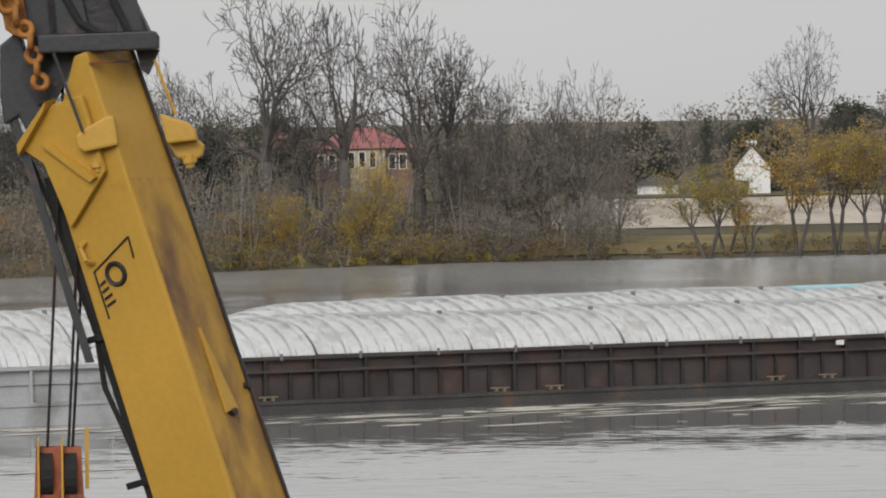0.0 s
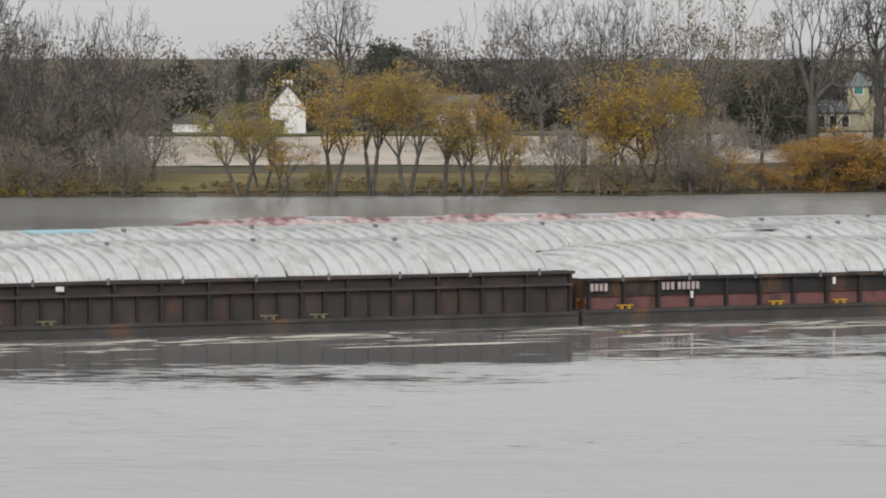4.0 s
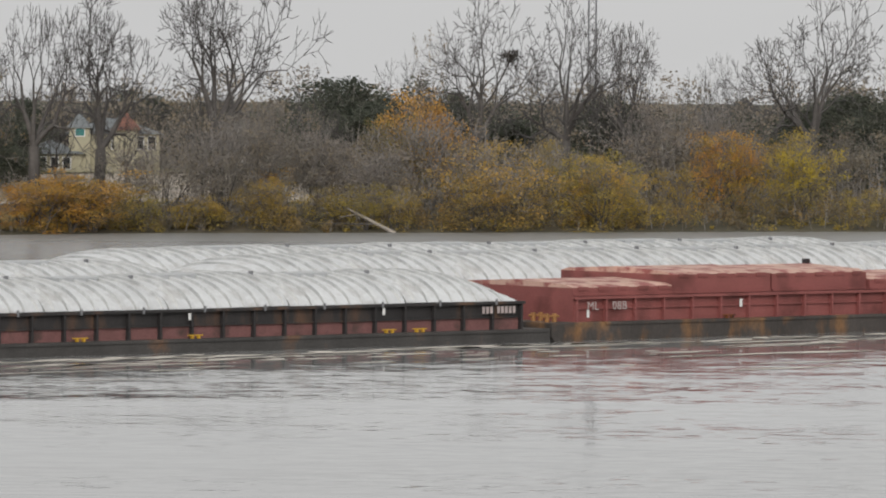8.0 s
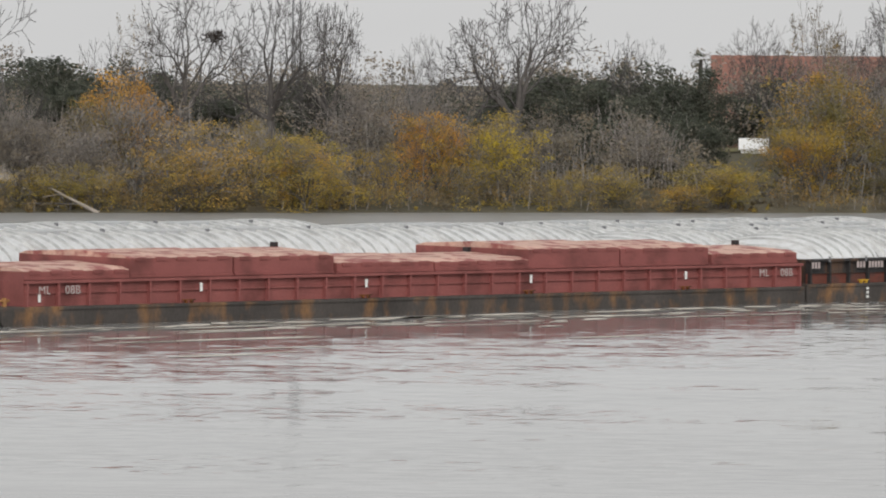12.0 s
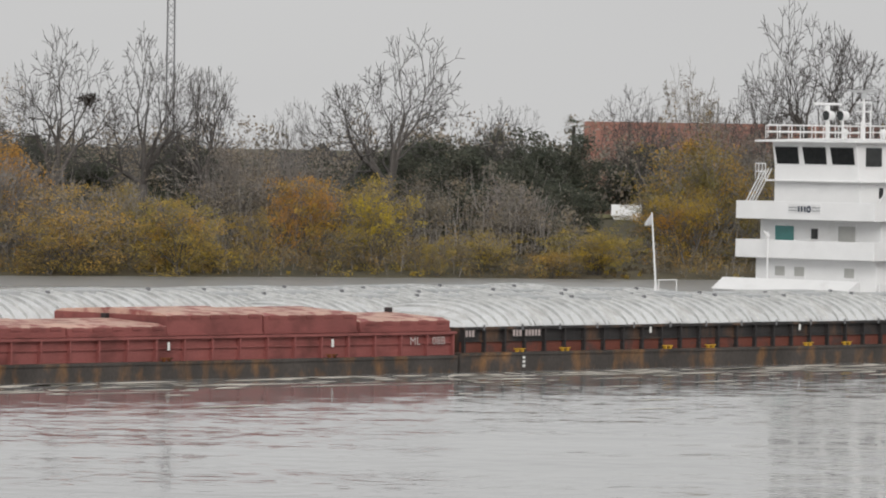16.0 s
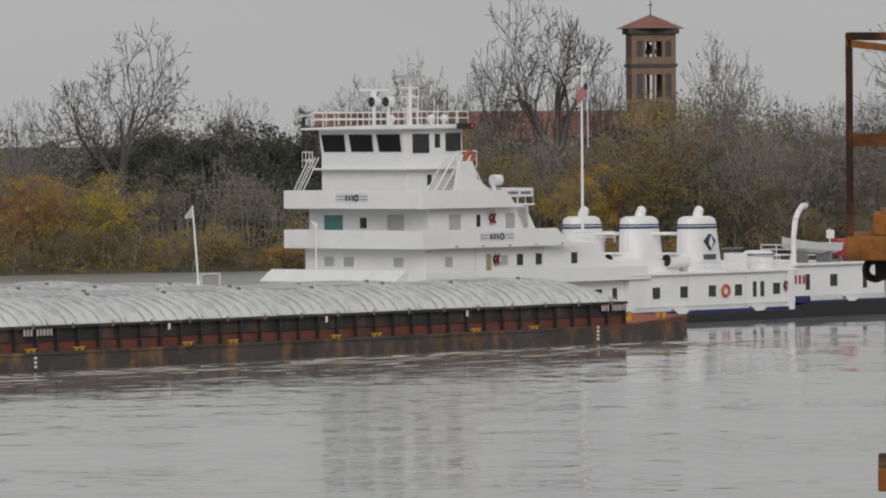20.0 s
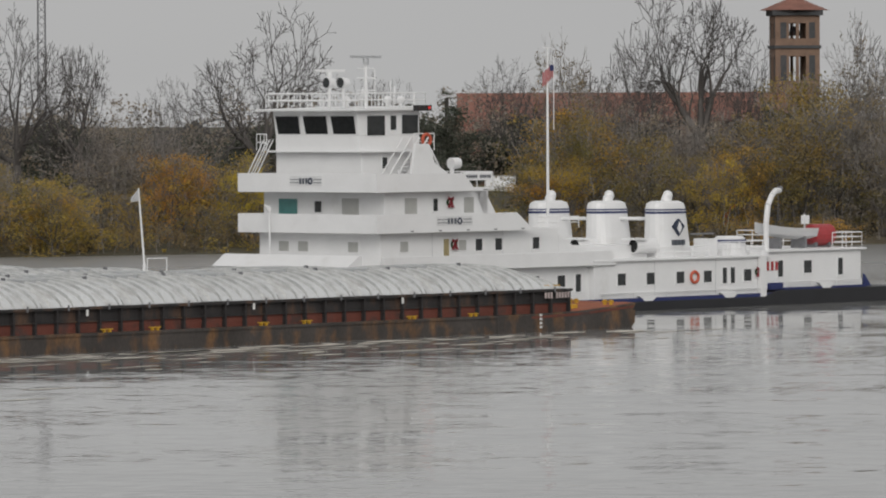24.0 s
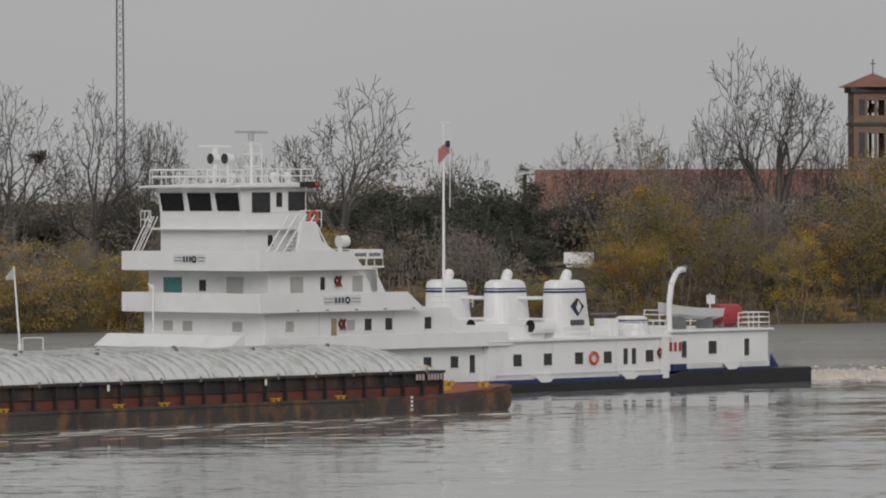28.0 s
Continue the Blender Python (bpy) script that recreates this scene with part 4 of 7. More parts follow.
def balcony(x0, x1, z0, z1, slope):
    """A deck slab with a solid bulwark along the near side, the front and the far side, sloping down at its after end."""
    ob = bar("deck_slab", WHITE, boat, x0 + 0.1, x1, 0.1, W - 0.1, z0 - 0.12, z0 + 0.08, bevel=0.02)
    for y in (0.0, W - 0.14):
        bm = bmesh.new()
        prism(bm, [(x0, z0 - 0.1), (x1 + slope, z0 - 0.1), (x1 + slope * 0.4, z0 + 0.12), (x1, z1), (x0, z1 + 0.04)], y, y + 0.14)
        part("bulwark", bm, WHITE, ob, bevel=0.02)
    bar("bulwark", WHITE, ob, x0, x0 + 0.14, 0.14, W - 0.14, z0 - 0.1, z1 + 0.04, bevel=0.02)
    return ob


g2 = balcony(14.5, 27.1, 5.65, 6.72, 3.2)
d3 = bar("third_deck_house", WHITE, boat, 16.0, 25.3, 0.9, W - 0.9, 5.75, 8.2, bevel=0.05)
bm = bmesh.new()
prism(bm, [(25.3, 5.75), (26.6, 5.75), (25.0, 8.2), (24.0, 8.2)], 0.9, W - 0.9)
part("raked_after_wall", bm, WHITE, d3, bevel=0.03)
g3 = balcony(14.5, 22.3, 8.25, 9.3, 2.2)
d4 = bar("fourth_deck_house", WHITE, boat, 15.2, 20.4, 2.2, W - 3.1, 8.35, 10.75, bevel=0.04)
bm = bmesh.new()
prism(bm, [(17.9, 9.3), (21.2, 9.3), (20.0, 10.0), (19.5, 11.2), (18.3, 11.2)], 0.35, 0.6)
part("wing_screen", bm, WHITE, g3, bevel=0.04)
# windows of decks two and three: near side and front
panes(d2, (17.7, 22.9), 4.35, 5.0, 0.9, 0.7, BLIND)
panes(d2, (24.4, 26.2, 29.65), 4.3, 5.05, 0.9, 0.62, DARKPANE)
panes(d2, (21.45,), 3.75, 5.1, 0.9, 0.5, mat("varnished_door", (0.34, 0.28, 0.14), 0.5), name="door")
panes_front(d2, (3.5, 8.45, 10.4), 4.35, 4.98, 15.6, 1.0, BLIND)
panes(d3, (18.3,), 6.75, 7.75, 0.9, 1.1, BLIND)
panes(d3, (23.5,), 6.75, 7.75, 0.9, 0.9, BLIND)
panes(d3, (20.5,), 6.9, 7.7, 0.9, 0.4, DARKPANE)
panes_front(d3, (4.2,), 6.6, 7.75, 16.0, 1.7, BLIND)
panes_front(d3, (7.4,), 6.85, 7.55, 16.0, 0.7, DARKPANE)
panes_front(d3, (10.4,), 6.6, 7.7, 16.0, 1.9, TEALPANE)
BOWRED = mat("dark_red_ribbon", (0.22, 0.02, 0.03), 0.6)
# Christmas wreaths with red bows by the doors
for parent, x, y, z in ((d2, 22.1, 0.82, 4.75), (d3, 21.75, 0.82, 7.45), (aft, 50.6, 0.27, 2.3)):
    bm = bmesh.new()
    ring(bm, (x, y, z), 0.21, 0.08, n=16, m=6)
    wr = part("wreath", bm, EVERGREENSTUFF, parent, "dark green wreath with a red bow", smooth=True)
    bm = bmesh.new()
    prism(bm, [(x - 0.24, z + 0.36), (x, z + 0.26), (x + 0.24, z + 0.36), (x + 0.24, z + 0.12), (x, z + 0.22), (x - 0.24, z + 0.12)], y - 0.14, y - 0.1)
    prism(bm, [(x - 0.3, z - 0.35), (x - 0.05, z - 0.35), (x, z + 0.2)], y - 0.14, y - 0.1)
    prism(bm, [(x + 0.05, z - 0.35), (x + 0.3, z - 0.35), (x, z + 0.2)], y - 0.14, y - 0.1)
    part("bow", bm, BOWRED, wr, "red ribbon bow")
# company boards: plain strokes and a disc in their colours
for parent, face, c, z in ((g3, "front", 6.9, 8.62), (g2, "side", 21.4, 6.02)):
    def panel(material, u0, u1, v0, v1, d):
        if face == "side":
            return bar("sign_stroke", material, parent, c + u0, c + u1, -d - 0.02, -d, z + v0, z + v1)
        return bar("sign_stroke", material, parent, 14.5 - d - 0.02, 14.5 - d, c - u1, c - u0, z + v0, z + v1)
    panel(CLOTHWHITE, -1.6, 1.6, -0.05, 0.55, 0.004)
    for v in (0.14, 0.34):
        panel(GREYLOGO, -1.55, -0.7, v - 0.02, v + 0.02, 0.03)
        panel(GREYLOGO, 0.75, 1.55, v - 0.02, v + 0.02, 0.03)
    for u in (-0.65, -0.35, -0.05):
        panel(GREYLOGO, u, u + 0.2, 0.06, 0.42, 0.03)
    bm = bmesh.new()
    if face == "side":
        ring(bm, (c + 0.45, -0.04, z + 0.24), 0.17, 0.06, n=16, m=6)
    else:
        ring(bm, (14.45, c - 0.45, z + 0.24), 0.17, 0.06, axis="x", n=16, m=6)
    part("sign_disc", bm, LOGOLINE, parent)
# pilothouse
ph = bar("pilothouse", WHITE, boat, 15.0, 20.3, 2.2, W - 3.3, 10.75, 11.75, bevel=0.04)
bar("deck_slab", WHITE, boat, 14.7, 21.0, 1.6, W - 2.7, 10.68, 10.8, bevel=0.02)
bm = bmesh.new()
prism(bm, [(15.0, 11.75), (20.3, 11.75), (20.3, 13.35), (14.75, 13.35)], 2.2, W - 3.3)
part("window_band", bm, WHITE, ph, bevel=0.03)
roof = bm = bmesh.new()
prism(bm, [(14.1, 13.42), (20.8, 13.62), (20.9, 13.42), (20.9, 13.36), (14.1, 13.30)], 1.6, W - 2.2)
part("roof", bm, WHITE, ph, bevel=0.03)
for k in range(3):
    y = 3.6 + 2.75 * k
    bm = bmesh.new()
    v = [bm.verts.new(p) for p in ((14.97, y - 1.1, 11.85), (14.97, y + 1.1, 11.85), (14.74, y + 1.15, 12.98), (14.74, y - 1.15, 12.98))]
    bm.faces.new(v)
    bmesh.ops.solidify(bm, geom=bm.faces[:], thickness=0.06)
    part("window", bm, DARKPANE, ph)
for x0, x1, z0, z1 in ((15.7, 17.2, 11.75, 13.0), (17.75, 18.2, 12.1, 13.0), (18.75, 20.15, 11.85, 13.05)):
    bar("window", DARKPANE, ph, x0, x1, 2.14, 2.196, z0, z1)
    bar("window_frame", WHITE, ph, x0 - 0.08, x1 + 0.08, 2.17, 2.198, z0 - 0.08, z0 - 0.004)
rail(boat, [(14.7, 1.7), (20.4, 1.7)], 13.6, h=0.85, step=0.95)
rail(boat, [(14.5, 1.7), (14.5, W - 2.9)], 13.5, h=0.9, step=1.2)
rail(boat, [(20.4, 1.7), (20.4, W - 2.9)], 13.6, h=0.85, step=1.2)
rail(boat, [(14.7, W - 2.9), (20.4, W - 2.9)], 13.6, h=0.85, step=1.2)
rail(boat, [(18.9, 1.2), (20.7, 1.2)], 10.8, h=1.05, step=0.9)
rail(boat, [(14.8, W - 2.6), (14.8, W - 1.6), (15.8, W - 1.2)], 10.8, h=1.05, step=0.7)
bar("light_board", GREASE, boat, 19.2, 20.6, 1.3, 1.58, 13.30, 13.66)
lamp_red = bpy.data.materials.new("red_running_light")
lamp_red.use_nodes = True
lamp_red.node_tree.nodes["Principled BSDF"].inputs["Base Color"].default_value = (0.4, 0.01, 0.01, 1)
lamp_red.node_tree.nodes["Principled BSDF"].inputs["Emission Color"].default_value = (1, 0.06, 0.05, 1)
lamp_red.node_tree.nodes["Principled BSDF"].inputs["Emission Strength"].default_value = 0.5
bm = bmesh.new()
bmesh.ops.create_uvsphere(bm, u_segments=10, v_segments=8, radius=0.09, matrix=Matrix.Translation((20.35, 1.25, 13.5)))
part("running_light", bm, lamp_red, boat, "glowing red running light", smooth=True)
# stairs from the third deck to the pilothouse
for y in (0.9, 1.7):
    for k in range(3):
        bm = bmesh.new()
        tube(bm, (16.2 + k * 0.75, y, 9.3 - 0.4), (18.4 + k * 0.75, y, 11.6), 0.05, n=6)
        part("stair_rail", bm, WHITE, boat)
for k in range(9):
    bar("stair_tread", WHITE, boat, 16.9 + k * 0.24, 17.2 + k * 0.24, 0.9, 1.7, 8.5 + k * 0.25, 8.54 + k * 0.25)
for y in (W - 1.8, W - 1.2):
    for k in range(2):
        bm = bmesh.new()
        tube(bm, (14.9 + k * 0.3, y + 0.9, 8.9), (15.0 + k * 0.3, y - 0.9, 11.5), 0.05, n=6)
        part("stair_rail", bm, WHITE, boat)
bm = bmesh.new()
ring(bm, (19.9, 1.05, 11.45), 0.36, 0.11)
part("life_ring", bm, ORANGE, boat, "orange life ring", smooth=True)
panes(d4, (17.2,), 9.65, 10.35, 2.2, 0.45, DARKPANE)
for x in (19.5, 19.75, 20.0):
    bm = bmesh.new()
    tube(bm, (x, 0.75, 9.6), (x, 0.75, 9.9), 0.09, n=8)
    part("flood_lamp", bm, WHITE, boat)
# roof gear: searchlights, mast, radars, horns
for y in (4.2, 5.6):
    bm = bmesh.new()
    tube(bm, (15.4, y, 13.5), (15.4, y, 14.75), 0.09, n=8)
    tube(bm, (15.15, y, 15.1), (15.75, y, 15.1), 0.36, 0.30, n=14)
    sl = part("searchlight", bm, WHITE, boat)
    bm = bmesh.new()
    tube(bm, (15.12, y, 15.1), (15.145, y, 15.1), 0.33, n=14)
    part("lens", bm, DARKPANE, sl)
bm = bmesh.new()
tube(bm, (17.2, 4.0, 13.5), (17.2, 4.0, 16.6), 0.14, 0.08, n=8)
for z in (14.6, 15.4, 16.0):
    tube(bm, (17.2, 3.2, z), (17.2, 4.8, z), 0.05, n=6)
part("radar_mast", bm, WHITE, boat)
for y, z, a in ((4.0, 16.75, 25), (7.6, 15.9, 70)):
    bm = bmesh.new()
    tube(bm, (17.2, y, z - 0.5), (17.2, y, z - 0.1), 0.2, n=10)
    box(bm, 15.9, 18.5, y - 0.1, y + 0.1, z - 0.08, z + 0.08)
    r = part("radar", bm, WHITE if a > 50 else ALU, boat, "rotating radar bar")
bm = bmesh.new()
tube(bm, (17.2, 7.6, 13.5), (17.2, 7.6, 15.5), 0.12, n=8)
part("radar_mast", bm, WHITE, boat)
for k, (x, y, h) in enumerate(((18.5, 3.0, 1.6), (18.9, 5.0, 2.4), (19.4, 3.6, 1.3), (16.2, 3.2, 1.2), (19.8, 6.0, 1.9))):
    bm = bmesh.new()
    tube(bm, (x, y, 13.55), (x, y, 13.6 + h), 0.035, n=6)
    part("aerial", bm, WHITE, boat)
for x, y in ((18.0, 2.8), (19.0, 2.6), (19.7, 4.6), (16.6, 5.2)):
    bm = bmesh.new()
    bmesh.ops.create_uvsphere(bm, u_segments=12, v_segments=8, radius=0.26, matrix=Matrix.Translation((x, y, 14.0)))
    tube(bm, (x, y, 13.5), (x, y, 13.9), 0.12, n=8)
    part("dome_aerial", bm, WHITE, boat, smooth=True)
# name-board balcony behind the third deck
bar("deck_slab", WHITE, boat, 21.6, 25.6, 0.6, W - 0.6, 8.24, 8.36, bevel=0.02)
rail(boat, [(22.6, 0.65), (25.5, 0.65)], 8.36, h=1.0, step=0.75)
rail(boat, [(25.5, 0.65), (25.5, W - 0.7)], 8.36, h=1.0, step=1.6)
nb = bar("name_board", WHITE, boat, 22.8, 25.3, 0.5, 0.6, 8.82, 9.34, "white name board with dark strokes")
bm = bmesh.new()
xk = 22.95
for k in range(11):
    if k != 5:
        box(bm, xk, xk + 0.14, 0.47, 0.496, 8.98, 9.18)
    xk += 0.205
part("name_strokes", bm, GREYLOGO, nb)
bm = bmesh.new()
tube(bm, (22.3, 1.2, 8.36), (22.3, 1.2, 9.7), 0.14, n=8)
tube(bm, (22.2, 1.2, 9.9), (22.9, 1.2, 9.95), 0.4, 0.35, n=12)
part("deck_searchlight", bm, WHITE, boat, smooth=False)
bm = bmesh.new()
tube(bm, (19.6, 1.0, 11.0), (21.3, 1.0, 8.5), 0.06, n=6)
tube(bm, (20.1, 1.0, 11.0), (21.8, 1.0, 8.5), 0.06, n=6)
part("stair_rail", bm, WHITE, boat)
# boat-deck aft of the house
rail(boat, [(29.8, 1.0), (33.8, 1.0)], 5.6, h=0.75, step=0.9)
bar("upper_house", WHITE, boat, 30.0, 41.5, 2.2, W - 2.2, 3.3, 4.3, bevel=0.05)
# three stacks abreast
for k, yc in enumerate((2.5, 7.0, 11.5)):
    xc = 43.6 - 1.3 * k
    st = bmesh.new()
    n = 20
    rows = []
    for z, sx, sy in ((3.4, 1.8, 1.2), (4.0, 1.72, 1.15), (6.75, 1.5, 0.98), (7.05, 1.4, 0.9), (7.2, 1.05, 0.65)):
        rows.append([st.verts.new((xc + 0.25 * (7 - z) / 4 + sx * math.copysign(abs(math.cos(a)) ** 0.7, math.cos(a)), yc + sy * math.copysign(abs(math.sin(a)) ** 0.7, math.sin(a)), z)) for a in (i * math.tau / n for i in range(n))])
    for a, b in zip(rows, rows[1:]):
        for i in range(n):
            st.faces.new((a[i], a[(i + 1) % n], b[(i + 1) % n], b[i]))
    st.faces.new(rows[-1])
    stack = part("funnel", st, WHITE, boat, smooth=False)
    for z0, z1 in ((6.36, 6.5), (6.58, 6.66)):
        bm = bmesh.new()
        ringv = []
        for z in (z0, z1):
            ringv.append([bm.verts.new((xc + 0.25 * (7 - z) / 4 + 1.56 * math.copysign(abs(math.cos(a)) ** 0.7, math.cos(a)), yc + 1.03 * math.copysign(abs(math.sin(a)) ** 0.7, math.sin(a)), z)) for a in (i * math.tau / n for i in range(n))])
        for i in range(n):
            bm.faces.new((ringv[0][i], ringv[0][(i + 1) % n], ringv[1][(i + 1) % n], ringv[1][i]))
        part("funnel_band", bm, BLUE, stack, "navy blue band")
    bm = bmesh.new()
    tube(bm, (xc, yc, 7.0), (xc + 0.2, yc, 7.45), 0.36, n=12)
    bmesh.ops.create_uvsphere(bm, u_segments=12, v_segments=8, radius=0.36, matrix=Matrix.Translation((xc + 0.25, yc, 7.55)))
    part("exhaust_pipe", bm, WHITE, stack, smooth=True)
    # intake cowl by each stack
    bm = bmesh.new()
    tube(bm, (xc - 3.6, yc - 0.5, 4.25), (xc - 1.6, yc - 0.5, 4.25), 0.5, n=14)
    box(bm, xc - 4.2, xc - 2.9, yc - 1.2, yc + 0.1, 4.66, 4.78)
    cw = part("intake_cowl", bm, WHITE, boat)
    bm = bmesh.new()
    tube(bm, (xc - 3.63, yc - 0.5, 4.25), (xc - 3.605, yc - 0.5, 4.25), 0.42, n=14)
    part("cowl_mouth", bm, RUBBER, cw)
    if k == 0:
        bm = bmesh.new()
        prism(bm, [(xc + 0.15, 6.0), (xc + 0.7, 5.5), (xc + 0.15, 4.85), (xc - 0.4, 5.5)], yc - 1.24, yc - 1.0)
        lg = part("stack_emblem", bm, LOGOLINE, stack, "dark diamond emblem")
        bm = bmesh.new()
        prism(bm, [(xc + 0.15, 5.85), (xc + 0.4, 5.45), (xc + 0.2, 5.05), (xc - 0.05, 5.35)], yc - 1.28, yc - 1.244)
        part("emblem_leaf", bm, WHITE, lg)
        for u in (xc - 0.45, xc - 0.15, xc + 0.17, xc + 0.5):
            bar("emblem_stroke", GREYLOGO, stack, u, u + 0.2, yc - 1.26, yc - 1.06, 4.25, 4.6)
bm = bmesh.new()
tube(bm, (43.3, 3.3, 6.0), (42.6, 6.3, 6.0), 0.12, n=8)
part("funnel_brace", bm, WHITE, boat)
bm = bmesh.new()
tube(bm, (42.0, 7.8, 6.0), (41.3, 10.8, 6.0), 0.12, n=8)
part("funnel_brace", bm, WHITE, boat)
rail(boat, [(41.5, 1.2), (46.5, 1.0)], 3.44, h=0.7, step=1.6)
# flag mast
bm = bmesh.new()
tube(bm, (37.3, 7.7, 3.4), (37.3, 7.7, 17.5), 0.12, 0.06, n=8)
tube(bm, (36.9, 7.7, 17.5), (37.8, 7.7, 17.5), 0.04, n=6)
part("flag_mast", bm, WHITE, boat)
bm = bmesh.new()
for k in range(6):
    box(bm, 37.75 - 0.16 * (k + 1), 37.75 - 0.16 * k, 7.58 + 0.05 * (k % 2), 7.62 + 0.05 * (k % 2), 15.5 - 0.12 * k, 16.35 - 0.10 * k)
fl = part("ensign", bm, FLAGRED, boat, "faded red and navy ensign")
bar("canton", FLAGBLUE, fl, 37.4, 37.75, 7.53, 7.575, 15.95, 16.34)
bm = bmesh.new()
tube(bm, (37.8, 7.6, 12.0), (37.8, 7.6, 17.0), 0.03, n=5)
part("halyard_pole", bm, WHITE, boat)
# after deck: vents, skiff, davit, red tank
for x, m in ((46.9, WHITE), (48.3, WHITE)):
    bar("deck_box", m, boat, x, x + 0.9, 1.5, 3.0, 3.44, 4.6 if x < 47 else 4.2, bevel=0.03)
bm = bmesh.new()
tube(bm, (49.9, 2.4, 3.44), (49.9, 2.4, 4.55), 1.25, 1.1, n=16)
tube(bm, (49.9, 2.4, 4.55), (49.9, 2.4, 4.72), 1.15, 0.9, n=16)
vt = part("deck_vent", bm, WHITE, boat)
bm = bmesh.new()
tube(bm, (49.9, 2.4, 4.3), (49.9, 2.4, 4.48), 1.2, 1.18, n=16)
part("vent_band", bm, BLUE, vt)
rail(boat, [(46.5, 0.4), (51.2, 0.4)], 3.44, h=0.95, step=1.2)
bm = bmesh.new()
tube(bm, (48.0, 3.2, 3.4), (48.0, 3.2, 4.9), 0.05, n=6)
tube(bm, (46.8, 3.2, 4.9), (49.2, 3.2, 4.9), 0.06, n=6)
part("grill_frame", bm, STEEL, boat)
skiff = bmesh.new()
rows = []
for i in range(9):
    u = i / 8
    wd = 0.95 * (1 - u ** 3) + 0.04
    keel = 4.35 + 0.5 * (u ** 2.5)
    rows.append([skiff.verts.new((58.6 - 5.6 * u, 2.9 + wd * a, keel + b)) for a, b in ((-1, 0.75), (-0.8, 0.2), (0, 0), (0.8, 0.2), (1, 0.75))])
for a, b in zip(rows, rows[1:]):
    for k in range(4):
        skiff.faces.new((a[k], a[k + 1], b[k + 1], b[k]))
skiff.faces.new(rows[0])
bmesh.ops.solidify(skiff, geom=skiff.faces[:], thickness=0.06)
sk = part("skiff", skiff, WHITE, boat, "small white work skiff on chocks")
bm = bmesh.new()
tube(bm, (54.0, 2.9, 5.25), (54.0, 2.9, 5.9), 0.05, n=6)
box(bm, 55.0, 55.5, 2.3, 3.5, 4.95, 5.05)
part("skiff_seat", bm, STEEL, sk)
for x in (54.8, 57.4):
    bar("skiff_chock", STEEL, boat, x, x + 0.25, 2.2, 3.6, 3.74, 4.5)
bm = bmesh.new()
chain(bm, [(52.4, 1.2, 3.4), (52.4, 1.2, 5.6), (52.6, 1.2, 6.8), (53.1, 1.3, 7.45), (53.8, 1.6, 7.75), (54.6, 2.0, 7.75)], 0.2, n=8)
part("davit", bm, WHITE, boat, "white curved boat davit")
bm = bmesh.new()
tube(bm, (54.5, 2.0, 7.6), (54.6, 2.2, 5.6), 0.02, n=5)
tube(bm, (54.5, 2.0, 7.9), (54.8, 2.0, 7.9), 0.16, n=8)
part("davit_wire", bm, STEEL, boat)
bm = bmesh.new()
tube(bm, (59.2, 3.4, 4.6), (61.2, 3.4, 4.6), 0.75, n=16)
part("red_tank", bm, RED, boat, "red horizontal deck tank", bevel=0.05)
for x in (59.2, 60.6):
    bar("tank_saddle", STEEL, boat, x, x + 0.2, 2.8, 4.0, 3.74, 4.1)
bm = bmesh.new()
tube(bm, (57.6, 2.4, 3.74), (57.6, 2.4, 6.1), 0.06, n=6)
box(bm, 57.45, 57.9, 2.2, 2.6, 5.4, 6.0)
part("deck_lamp_post", bm, WHITE, boat)
rail(boat, [(58.6, 0.6), (61.7, 0.6)], 3.74, h=1.05, step=1.0, bars=(0.35, 0.7, 1.0))
rail(boat, [(61.7, 0.6), (61.7, W - 0.6)], 3.74, h=1.05, step=1.6, bars=(0.35, 0.7, 1.0))
# jackstaff with a white pennant at the bow
bm = bmesh.new()
tube(bm, (0.6, 6.7, 0.62), (0.6, 6.7, 3.9), 0.11, n=8)
tube(bm, (0.6, 6.7, 3.9), (0.15, 6.7, 8.6), 0.075, 0.05, n=8)
part("jackstaff", bm, WHITE, boat)
bm = bmesh.new()
v = [bm.verts.new(p) for p in ((0.15, 6.7, 8.55), (0.2, 6.7, 7.8), (-0.55, 6.6, 7.75), (-0.45, 6.75, 7.95))]
bm.faces.new(v)
bmesh.ops.solidify(bm, geom=bm.faces[:], thickness=0.03)
part("pennant", bm, CLOTHWHITE, boat, "white pennant")
rail(boat, [(0.6, 6.4), (2.2, 6.4)], 3.3, h=0.95, step=1.6, bars=(1.0,))
# tow knees at the bow
for y in (3.0, 10.8):
    bm = bmesh.new()
    prism(bm, [(-0.4, -1.0), (1.5, -1.0), (1.5, 3.3), (-0.4, 3.3)], y - 0.6, y + 0.6)
    part("tow_knee", bm, BLACK, boat)
bar("bow_deck", WHITE, boat, 0.6, 12.6, 0.4, W - 0.4, 0.66, 0.8)

# lamp pole before the house
bm = bmesh.new()
tube(bm, (13.9, 9.9, 3.5), (13.9, 9.9, 7.3), 0.06, n=6)
tube(bm, (13.9, 9.9, 7.0), (13.5, 9.9, 7.35), 0.16, 0.05, n=8)
part("lamp_pole", bm, WHITE, boat)
# seams and scuppers of the deckhouse sides
for x in (20.2, 26.6):
    bar("wall_seam", ALU, d2, x, x + 0.03, 0.885, 0.897, 3.5, 5.5)
for x in (40.4, 46.4):
    bar("wall_seam", ALU, aft, x, x + 0.03, 0.335, 0.347, 0.9, 3.2)
for x in (17.5, 20.0, 22.5, 25.0, 27.5):
    bar("scupper", STEEL, boat, x, x + 0.25, -0.02, -0.004, 5.62, 5.70)

